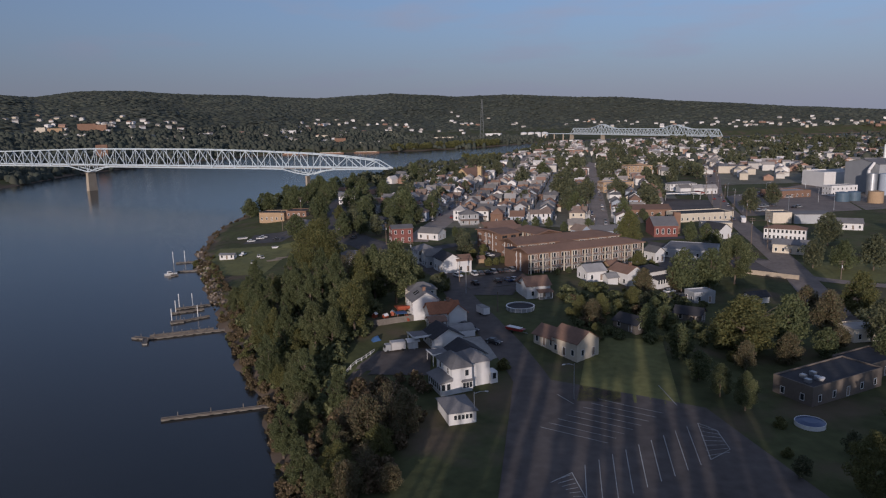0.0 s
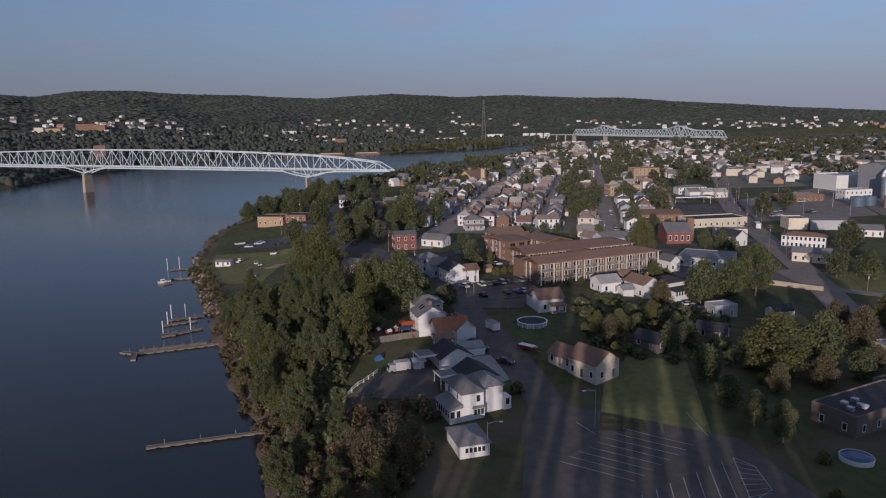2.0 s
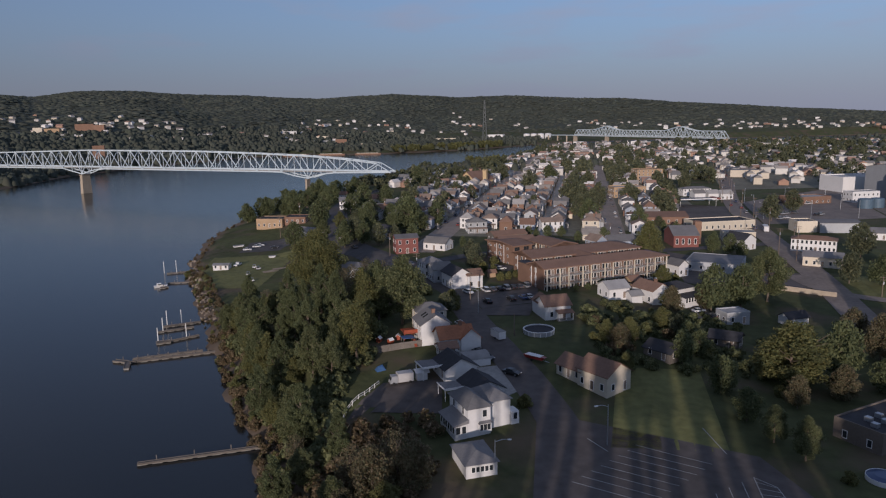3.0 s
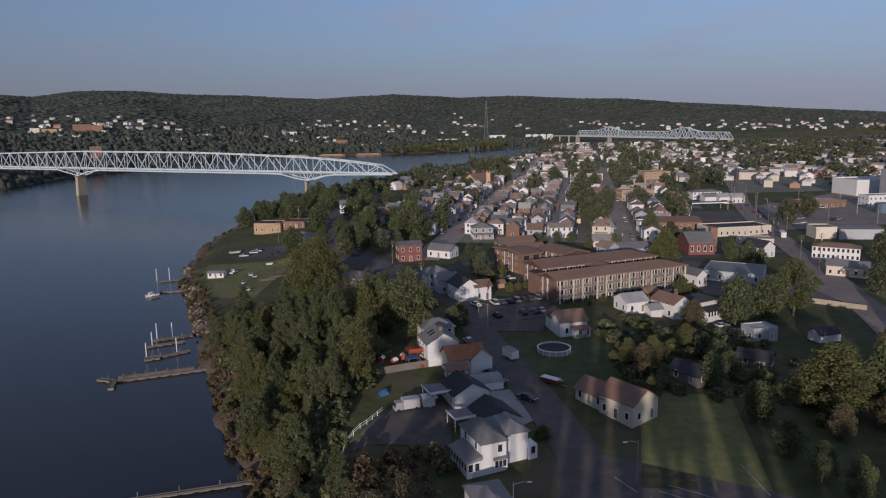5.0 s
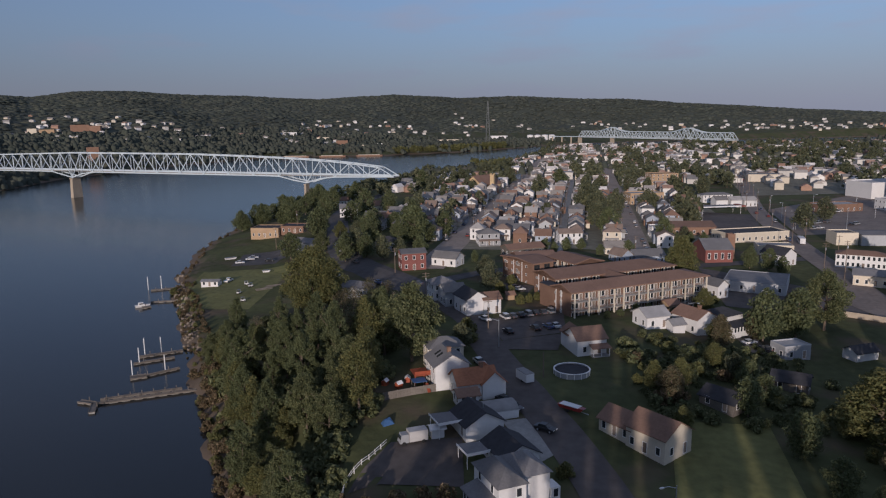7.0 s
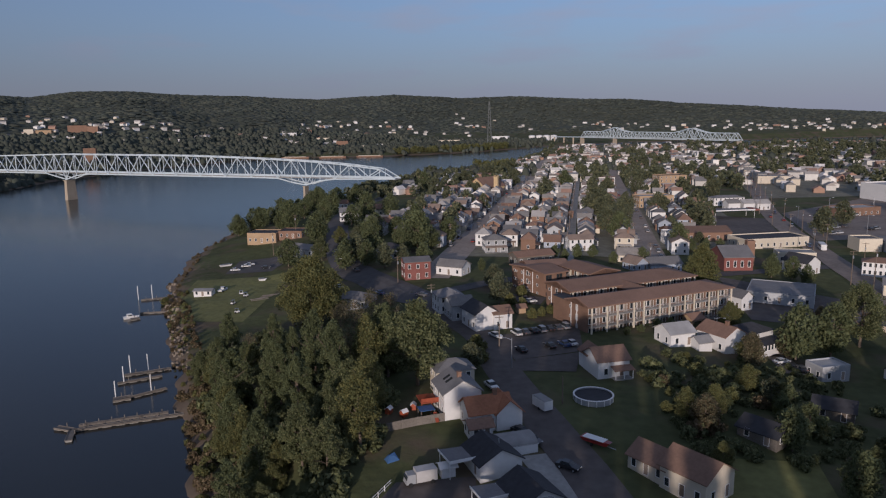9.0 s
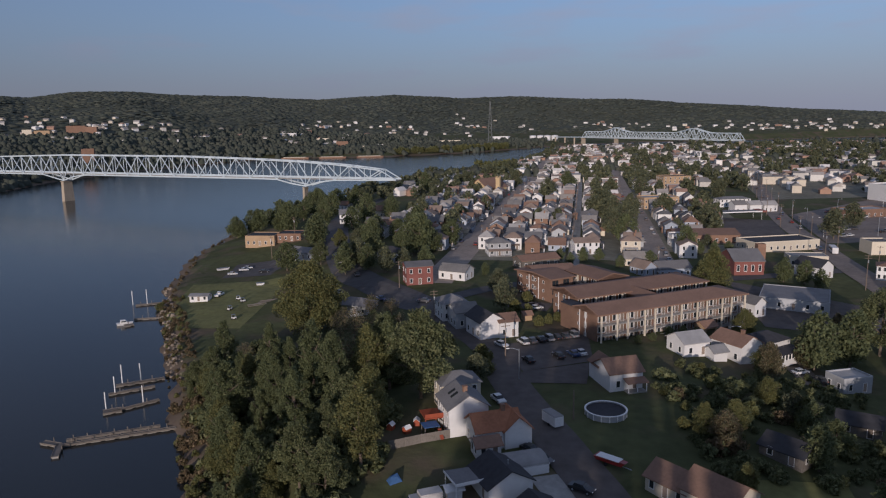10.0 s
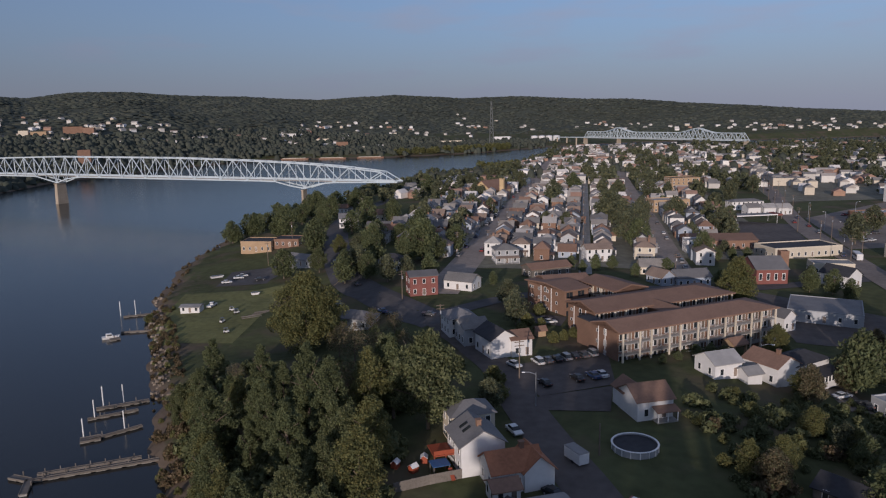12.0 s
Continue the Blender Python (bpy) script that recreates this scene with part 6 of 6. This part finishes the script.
# ---- things in the yards and streets ----
ob = thing("box_trailer", 2.8, 209.6, None, -62, "white box trailer parked at the roadside", "trailer")
part("box", Shape().box(-2.3, 2.3, -1.05, 1.05, 0.5, 2.5), WHITE, ob)
part("lid", Shape().box(-2.33, 2.33, -1.08, 1.08, 2.5, 2.58), FLATROOF, ob)
part("drawbar", Shape().beam((-3.4, 0, 0.5), (-2.2, 0, 0.5), 0.12), METAL, ob)
for b in (-1.0, 1.0):
    put("wheel", TYRE, ob, at=pose(0.2, b, 0.33))
ob = thing("swimming_pool", 14.3, 214.6, None, 0, "round above-ground pool with a white rim", "pool")
def hoop(inner, outer, low, high, n=32):
    """A closed ring in one piece."""
    s = Shape()
    for k in range(n):
        c, d = math.cos(6.28319 * k / n), math.sin(6.28319 * k / n)
        s.v += [(inner * c, inner * d, low), (outer * c, outer * d, low), (outer * c, outer * d, high), (inner * c, inner * d, high)]
    for k in range(n):
        i, j = 4 * k, 4 * ((k + 1) % n)
        s.f += [(i + m, j + m, j + (m + 1) % 4, i + (m + 1) % 4) for m in range(4)]
    s.slot = [0] * len(s.f)
    return s


part("wall", hoop(4.15, 4.25, -0.4, 1.2), GREY, ob)
part("rim", hoop(4.05, 4.4, 1.2, 1.28), TRIM, ob)
part("cover", Shape().bar((0, 0, 0.85), (0, 0, 0.9), 4.14, 4.14, 32), DARKROOF, ob, "dark pool cover")
for k in range(16):
    a = 6.28319 * k / 16
    part("upright", Shape().box(-0.06, 0.06, 4.25, 4.36, -0.3, 1.2), TRIM, ob, at=pose(0, 0, 0, 0, 0, math.degrees(a)))

ob = thing("semi_trailer", -20.6, 182.4, None, 22, "pale box truck parked in the yard", "truck")
part("box", Shape().box(-1.6, 2.2, -1.1, 1.1, 0.6, 2.7), FLATROOF, ob)
part("cab", Shape().solid([(-3.5, -1.0, 0.5), (-1.7, -1.0, 0.5), (-1.7, 1.0, 0.5), (-3.5, 1.0, 0.5)], [(-3.1, -0.9, 2.2), (-1.7, -0.9, 2.2), (-1.7, 0.9, 2.2), (-3.1, 0.9, 2.2)]), GREY, ob)
part("windscreen", Shape().box(-3.42, -3.1, -0.8, 0.8, 1.3, 1.95), GLASS, ob)
for a in (-2.7, 1.3):
    for b in (-1.0, 1.0):
        put("wheel", TYRE, ob, at=pose(a, b, 0.4) @ Matrix.Diagonal((1.25, 1.25, 1.25, 1)))
house(-16.6, 184.6, 20, 2.6, 2.0, 2.0, 0.5, WHITE, WHITE, "gable", "small white storage box in the yard", gap=0, name="storage_box", category="shed")


def fence(line, tall, mat, step, label, solid=True):
    pts = [Vector(p) for p in line]
    ob = thing("fence", pts[0].x, pts[0].y, 0, 0, label, "fence")
    for a, b in zip(pts, pts[1:]):
        n = max(1, int((b - a).length / step))
        for k in range(n):
            p, q = a.lerp(b, k / n) - pts[0], a.lerp(b, (k + 1) / n) - pts[0]
            zp, zq = (float(height(v.x + pts[0].x, v.y + pts[0].y)) for v in (p, q))
            part("post", Shape().box(p.x - 0.06, p.x + 0.06, p.y - 0.06, p.y + 0.06, zp - 0.3, zp + tall + 0.08), mat, ob)
            if solid:
                part("panel", sweep([(p.x, p.y, zp + tall / 2), (q.x, q.y, zq + tall / 2)], 0.05, tall), mat, ob)
            else:
                for f in (0.45, 0.95):
                    part("rail", sweep([(p.x, p.y, zp + tall * f), (q.x, q.y, zq + tall * f)], 0.06, 0.1), mat, ob)
    return ob


fence([(-33, 167), (-32.5, 171), (-29, 176), (-26.3, 181.5)], 1.0, TRIM, 2.0, "white rail fence along the yard edge", False)
fence([(-29, 199.5), (-23, 202), (-17.6, 203.8)], 1.8, WOOD, 2.2, "weathered timber garden fence")
fence([(105.5, 279), (110, 277), (118.5, 271), (122.5, 268.5)], 1.8, STONE, 2.6, "pale timber fence beside the lane")
ORANGE = material("orange_plastic", (0.3, 0.07, 0.035), 0.5, spots=0.15, size=0.6)
SKYBLUE = material("blue_tarpaulin", (0.05, 0.12, 0.26), 0.6, spots=0.2, size=0.5)
ob = thing("timber_deck", -21.2, 209.5, None, 18, "red-stained timber deck behind a house", "deck")
part("floor", Shape().box(-2.2, 2.2, -2.4, 2.4, 2.3, 2.5), ORANGE, ob)
for a in (-2.1, 0, 2.1):
    part("post", Shape().box(a - 0.08, a + 0.08, -2.4, -2.24, -0.4, 3.4), ORANGE, ob)
part("railing", Shape().box(-2.2, 2.2, -2.42, -2.34, 2.6, 3.4), ORANGE, ob)
ob = thing("play_frame", -21.5, 205.2, None, 20, "children's play frame with a blue top", "play frame")
for a in (-1.4, 1.4):
    for b in (-1.2, 1.2):
        part("leg", Shape().box(a - 0.06, a + 0.06, b - 0.06, b + 0.06, -0.4, 2.0), WOOD, ob)
part("top", Shape().box(-1.6, 1.6, -1.4, 1.4, 2.0, 2.1), SKYBLUE, ob)
part("slide", Shape().beam((1.4, -1.5, 1.6), (1.4, -3.4, 0.2), 0.7, 0.1), ORANGE, ob)
for x, y in ((-29.5, 207.5), (-26.2, 206.0), (-24.5, 209.5)):
    ob = thing("toy_house", x, y, None, rng.uniform(0, 90), "small red and white garden play house", "toy")
    part("body", gable_body(1.4, 1.2, 1.0, 0.5, 0.2), ORANGE, ob)
    part("roof", gable_roof(1.4, 1.2, 1.0, 0.5, 0.1, 0.06), TRIM, ob)
ob = thing("tarpaulin", -27.0, 189.5, None, 30, "crumpled blue tarpaulin over a heap", "tarpaulin")
part("sheet", Shape().solid([(-1.3, -1, -0.2), (1.3, -1, -0.2), (1.3, 1, -0.2), (-1.3, 1, -0.2)], [(-0.7, -0.3, 1.1), (0.5, -0.4, 0.8), (0.7, 0.3, 1.2), (-0.6, 0.4, 0.9)]), SKYBLUE, ob)
ob = thing("round_pool", 68.6, 142.0, None, 0, "round garden pool under a blue cover", "pool")
part("wall", hoop(2.9, 3.0, -0.3, 0.9), TRIM, ob)
part("cover", Shape().bar((0, 0, 0.8), (0, 0, 1.15), 2.95, 1.6, 24), SHADES["blue"], ob, "taut dark blue pool cover")
ob = thing("boat_trailer", 11.5, 194.6, None, -40, "red pontoon boat on a trailer", "boat")
part("hull", Shape().solid([(-2.6, -0.7, 0.6), (2.4, -0.7, 0.6), (2.4, 0.7, 0.6), (-2.6, 0.7, 0.6)], [(-2.9, -1.1, 1.4), (3.2, -0.6, 1.4), (3.2, 0.6, 1.4), (-2.9, 1.1, 1.4)]), SHADES["red"], ob)
part("deck", Shape().box(-2.5, 2.0, -0.9, 0.9, 1.4, 1.5), TRIM, ob)
part("drawbar", Shape().beam((2.4, 0, 0.5), (4.2, 0, 0.4), 0.12), METAL, ob)
for b in (-0.9, 0.9):
    put("wheel", TYRE, ob, at=pose(-0.5, b, 0.33))


# ---- poles ----
def utility_pole(x, y, tall, turn, arms=2):
    ob = thing("utility_pole", x, y, None, turn, "wooden utility pole with crossarms" if arms else "plain weathered wooden pole in a yard", "pole", "street poles")
    part("pole", Shape().bar((0, 0, -0.6), (0, 0, tall), 0.17, 0.11, 8), POLEWOOD, ob)
    for k in range(arms):
        part("crossarm", Shape().box(-1.2, 1.2, -0.07, 0.07, tall - 0.5 - 0.9 * k, tall - 0.36 - 0.9 * k), POLEWOOD, ob)
    if arms:
        part("transformer", Shape().bar((0, -0.35, tall - 2.9), (0, -0.35, tall - 1.9), 0.24, 0.24, 8), METAL, ob)
    return ob


def street_lamp(x, y, tall, turn):
    ob = thing("street_lamp", x, y, None, turn, "grey steel street lamp with a curved arm", "lamp", "street lamps")
    part("pole", Shape().bar((0, 0, -0.6), (0, 0, tall), 0.13, 0.08, 8), METAL, ob)
    part("arm", Shape().bar((0, 0, tall - 0.4), (-1.4, 0, tall + 0.1), 0.06).bar((-1.4, 0, tall + 0.1), (-2.4, 0, tall + 0.1), 0.05), METAL, ob)
    part("lamp_head", Shape().box(-3.0, -2.3, -0.14, 0.14, tall, tall + 0.16), TRIM, ob)
    return ob


for x, y, tall, turn in ((-4.7, 249.8, 9.4, 20), (-24.4, 281, 10, 20), (-39, 323, 10, 40), (-111.9, 419.7, 12, 20), (-108, 452, 12, 20), (132.9, 323.9, 15, 10), (138, 268.8, 7.4, 0), (61, 357, 10, 10), (-56.6, 457, 11, 10)):
    utility_pole(x, y, tall, turn)
for u, turn in ((-10.6, -9), (-23.6, -9), (64.8, -9), (33, -9)):
    for k in range(8):
        y = 408 + 42 * k + (u % 3) * 6
        utility_pole(town(u, y), y, 9.5, turn)
for k in range(11):
    y = 330 + 48 * k
    x = float(np.interp(y, (290, 388, 515, 690, 855), (128, 145, 174, 230, 278)))
    utility_pole(x - 7, y, 13, -15), utility_pole(x + 8, y + 20, 12, -15, 1)
street_lamp(-0.4, 143.6, 6.5, 180), street_lamp(-2.3, 233.8, 7.6, 0), utility_pole(7.3, 212.1, 6.2, 0, 0), street_lamp(22, 154.2, 8.4, 20), street_lamp(-61, 372, 8, 200), street_lamp(55.6, 262, 6, 160)
for k in range(9):
    x, y = 165 + 9 * k, 440 + 13 * (k % 3) * 3
    street_lamp(x, y, 10, 40 * k)
MAST = material("mast_paint", (0.14, 0.15, 0.15), 0.7, spots=0.1, size=3.0)
ob = thing("lattice_mast", 32, 1750, 40, 0, "tall grey lattice transmission mast on the far bank", "mast")
for k in range(4):
    a, b = (1 if k in (0, 1) else -1), (1 if k in (0, 3) else -1)
    part("leg", Shape().beam((5 * a, 5 * b, -40), (0.8 * a, 0.8 * b, 58), 0.9), MAST, ob)
for k in range(9):
    r = 5 - 4.2 * k / 9
    for a, b, c, d in ((1, 1, 1, -1), (1, -1, -1, -1), (-1, -1, -1, 1), (-1, 1, 1, 1)):
        part("brace", Shape().beam((r * a, r * b, 10.5 * k - 38), (r * 0.92 * c, r * 0.92 * d, 10.5 * k - 28), 0.5), MAST, ob)
for k in range(4):
    ob = thing("storage_tank", 150 + 19 * k, 1990, None, 0, "white riverside storage tank on the far bank", "tank", "far tanks")
    part("shell", Shape().bar((0, 0, -1), (0, 0, 13), 8.5, 8.5, 20), WHITE, ob)
    part("lid", Shape().bar((0, 0, 13), (0, 0, 14.2), 8.5, 2, 20), WHITE, ob)
house(-575, 1120, 20, 17, 12, 25, 0.5, BRICK, FLATROOF, "flat", "tall brick block near the bridge", gap=0, name="brick_block", category="building")
for x, y, w, h, m in ((-795, 1380, 26, 9, TAN), (-762, 1436, 34, 12, BRICK), (-735, 1440, 20, 12, BRICK), (-818, 1372, 16, 12, CREAM)):
    house(x, y, 15, w, 16, h, 0.5, m, FLATROOF, "flat", "large institutional block on the hillside", gap=0, name="hillside_block", category="building")

for x, y, w, h, m in ((-452, 1813, 40, 8, WHITE), (-365, 1800, 30, 7, CREAM), (-300, 1690, 26, 12, BRICK), (-330, 1720, 40, 6, GREY), (-250, 1640, 50, 5, CREAM), (-210, 1700, 40, 6, WHITE), (-60, 1850, 60, 8, CREAM), (70, 2060, 46, 9, WHITE)):
    house(x, y, 10, w, 14, h, 0.5, m, FLATROOF, "flat", "low riverside works building on the far bank", gap=0, name="works_building", category="building")
for x, y in ((-345, 1434), (-275, 1440), (-205, 1450)):
    ob = thing("barge", x, y, WATER, 7, "long rust-brown river barge moored at the far bank", "barge")
    part("hull", Shape().solid([(-24, -4.5, -1), (24, -4.5, -1), (24, 4.5, -1), (-24, 4.5, -1)], [(-26, -5, 2.4), (26, -5, 2.4), (26, 5, 2.4), (-26, 5, 2.4)]), BRICK, ob)
    part("hatch", Shape().box(-22, 20, -3.8, 3.8, 2.4, 3.2), CREAM, ob)

# ---- docks ----
def dock(a, b, wide, label, piles=3, lift=0.5):
    a, b = Vector(a), Vector(b)
    ob = thing("dock", a.x, a.y, WATER, math.degrees(math.atan2(b.y - a.y, b.x - a.x)), label, "dock")
    n = (b - a).length
    part("deck", Shape().box(0, n, -wide / 2, wide / 2, lift - 0.12, lift), WOOD, ob)
    for side in (-wide / 2, wide / 2 - 0.12):
        part("edge_beam", Shape().box(0, n, side, side + 0.12, lift - 0.35, lift + 0.12), WOOD, ob)
    for k in range(int(n / 3) + 1):
        part("float", Shape().box(3 * k, min(n, 3 * k + 2), -wide / 2 + 0.15, wide / 2 - 0.15, -0.3, lift - 0.14), CONCRETE, ob)
    for k in range(piles):
        u = n * (k + 0.5) / piles
        part("dock_post", Shape().bar((u, wide / 2 + 0.15, -4), (u, wide / 2 + 0.15, 1.5), 0.12), WOOD, ob)
    return ob


def mooring_post(x, y, tall):
    ob = thing("mooring_post", x, y, WATER, 0, "tall white steel mooring post in the river", "post", "mooring posts")
    part("shaft", Shape().bar((0, 0, -5), (0, 0, tall), 0.14, 0.14, 10), TRIM, ob)
    part("cap", Shape().bar((0, 0, tall), (0, 0, tall + 0.25), 0.14, 0.03, 10), TRIM, ob)


dock((-74.8, 158.8), (-46, 168.5), 0.9, "narrow weathered floating dock", 4)
dock((-106.5, 222.6), (-84.0, 232.3), 1.0, "long weathered timber dock", 6)
dock((-106.5, 224.6), (-88.0, 232.6), 0.9, "narrow dock walkway with clutter", 7, 0.8)
dock((-111.9, 224.2), (-107.2, 222.8), 1.6, "short angled dock float", 1)
dock((-107.2, 223.0), (-104.8, 216.9), 1.6, "short angled dock float", 1)
dock((-112.2, 259.5), (-101.0, 265.6), 1.2, "narrow timber slip with posts", 2)
dock((-111.1, 253.2), (-101.0, 259.2), 0.9, "narrow timber slip with posts", 2)
dock((-104.4, 241.5), (-95.6, 249.6), 0.9, "narrow timber slip with a platform", 2)
dock((-106.5, 241.2), (-102.6, 243.2), 2.6, "square floating dock platform", 1)
dock((-147.5, 347.3), (-136.5, 352.4), 1.0, "short timber dock below the lawn", 3)
dock((-138.5, 327.0), (-127.5, 329.5), 0.8, "thin gangway to a moored boat", 2)
for x, y, tall in ((-111.6, 262.1, 5.4), (-109.6, 253.9, 5.0), (-106.9, 243.6, 4.6), (-107.4, 264.5, 5.0), (-99.1, 247.8, 4.8), (-149.6, 349.6, 5.6), (-143.6, 349.4, 6.2)):
    mooring_post(x, y, tall)
ob = thing("motor_boat", -139.4, 321.2, WATER, 30, "small white cabin boat moored at a gangway", "boat")
part("hull", Shape().solid([(-2.4, -0.7, -0.3), (2.0, -0.7, -0.3), (2.0, 0.7, -0.3), (-2.4, 0.7, -0.3)], [(-2.7, -1.1, 0.8), (3.0, -0.3, 0.9), (3.0, 0.3, 0.9), (-2.7, 1.1, 0.8)]), WHITE, ob)
part("cabin", Shape().solid([(-1.4, -0.85, 0.8), (1.0, -0.7, 0.8), (1.0, 0.7, 0.8), (-1.4, 0.85, 0.8)], [(-1.3, -0.75, 1.8), (0.4, -0.6, 1.8), (0.4, 0.6, 1.8), (-1.3, 0.75, 1.8)]), TRIM, ob)
part("cabin_window", Shape().box(-1.1, 0.5, -0.86, 0.86, 1.15, 1.6), GLASS, ob)
dock((-138.3, 318.6), (-135.6, 320.4), 2.0, "small dark floating platform", 1)

# ---- on the riverside lawn ----
ob = thing("pickup_truck", -114.8, 351.5, None, 80, "white pickup truck parked on the grass", "truck")
part("body", Shape().box(-2.5, 2.5, -0.95, 0.95, 0.5, 1.1), SHADES["white"], ob)
part("cab", Shape().solid([(-0.6, -0.9, 1.1), (1.4, -0.9, 1.1), (1.4, 0.9, 1.1), (-0.6, 0.9, 1.1)], [(-0.4, -0.75, 1.9), (0.8, -0.75, 1.9), (0.8, 0.75, 1.9), (-0.4, 0.75, 1.9)]), SHADES["white"], ob)
part("windscreen", Shape().box(-0.5, 1.2, -0.87, 0.87, 1.3, 1.75), GLASS, ob)
for a in (-1.6, 1.6):
    for b in (-0.9, 0.9):
        put("wheel", TYRE, ob, at=pose(a, b, 0.36))
for x, y, turn in ((-97.6, 317, 20), (-103, 329, 70), (-104.5, 344, 10), (-101.5, 340, 40)):
    ob = thing("garden_tractor", x, y, None, turn, "small utility cart on the grass", "cart")
    part("body", Shape().box(-0.9, 0.9, -0.5, 0.5, 0.4, 0.9), SHADES["white"], ob)
    part("seat", Shape().box(-0.5, 0.1, -0.35, 0.35, 0.9, 1.3), RUBBER, ob)
    part("canopy", Shape().box(-0.8, 0.6, -0.5, 0.5, 1.75, 1.82), SHADES["grey"], ob)
    for a in (-0.7, 0.5):
        for b in (-0.45, 0.45):
            part("canopy_post", Shape().box(a - 0.03, a + 0.03, b - 0.03, b + 0.03, 0.9, 1.75), METAL, ob)
    for a in (-0.6, 0.6):
        for b in (-0.5, 0.5):
            put("wheel", TYRE, ob, at=pose(a, b, 0.3))
for k in range(5):
    x, y = -94.5 + rng.uniform(-1, 1) + 0.8 * k, 333 + 1.9 * k
    ob = thing("timber_log", x, y, float(height(x, y)) + 0.2, 35 + rng.uniform(-6, 6), "long pale timber pole on the grass", "timber", "stacked poles")
    part("log", Shape().bar((-3.5, 0, 0), (3.5, 0, 0), 0.2, 0.15, 8), WOOD, ob)
for x, y, w in ((-102.4, 366.5, 3.0), (-131, 403.5, 5.5)):
    ob = thing("stored_boat", x, y, None, rng.uniform(0, 60), "small boat stored on the river lawn", "boat")
    part("hull", Shape().solid([(-w / 2, -0.6, 0.2), (w / 2 - 0.5, -0.6, 0.2), (w / 2 - 0.5, 0.6, 0.2), (-w / 2, 0.6, 0.2)], [(-w / 2 - 0.2, -0.9, 1.0), (w / 2 + 0.4, -0.3, 1.0), (w / 2 + 0.4, 0.3, 1.0), (-w / 2 - 0.2, 0.9, 1.0)]), WHITE, ob)
    part("cover", Shape().box(-w / 2 + 0.2, w / 2 - 0.6, -0.7, 0.7, 1.0, 1.25), SHADES["grey"], ob)
# stones on the steep bank
STONES = []
for k in range(4):
    s = Shape()
    q = random.Random(k)
    ring = [(math.cos(6.283 * j / 6) * q.uniform(0.7, 1), math.sin(6.283 * j / 6) * q.uniform(0.7, 1)) for j in range(6)]
    s.solid([(a, b, -0.5) for a, b in ring], [(a * 0.6, b * 0.6, q.uniform(0.3, 0.6)) for a, b in ring])
    STONES.append(s.mesh("boulder", ROCK))
for _ in range(120):
    y = rng.uniform(265, 372)
    x = float(np.interp(y, SHORE_Y, SHORE_X)) + rng.uniform(0.3, 6)
    ob = tagged(new("boulder", rng.choice(STONES)), "grey-brown boulder on the river bank", "boulder", "bank boulders")
    r = rng.uniform(0.4, 1.3)
    ob.matrix_world = Matrix.LocRotScale((x, y, float(height(x, y)) + 0.1 * r), Euler((0, 0, rng.uniform(0, 6.28))), (r, r, r))
# motel porch
ob = thing("entrance_porch", 53.0, 272.6, 0.6, 26, "small gabled entrance porch of the motel", "porch")
part("roof", gable_roof(4.6, 4.4, 3.6, 1.3, 0.3, 0.2), BROWNROOF, ob)
part("gable", gable_body(4.4, 4.2, 3.6, 1.2, -3.0), TAN, ob)
for a in (-2.0, 2.0):
    for b in (-1.9, 1.9):
        part("pillar", Shape().box(a - 0.25, a + 0.25, b - 0.25, b + 0.25, -1.5, 3.0), TAN, ob)
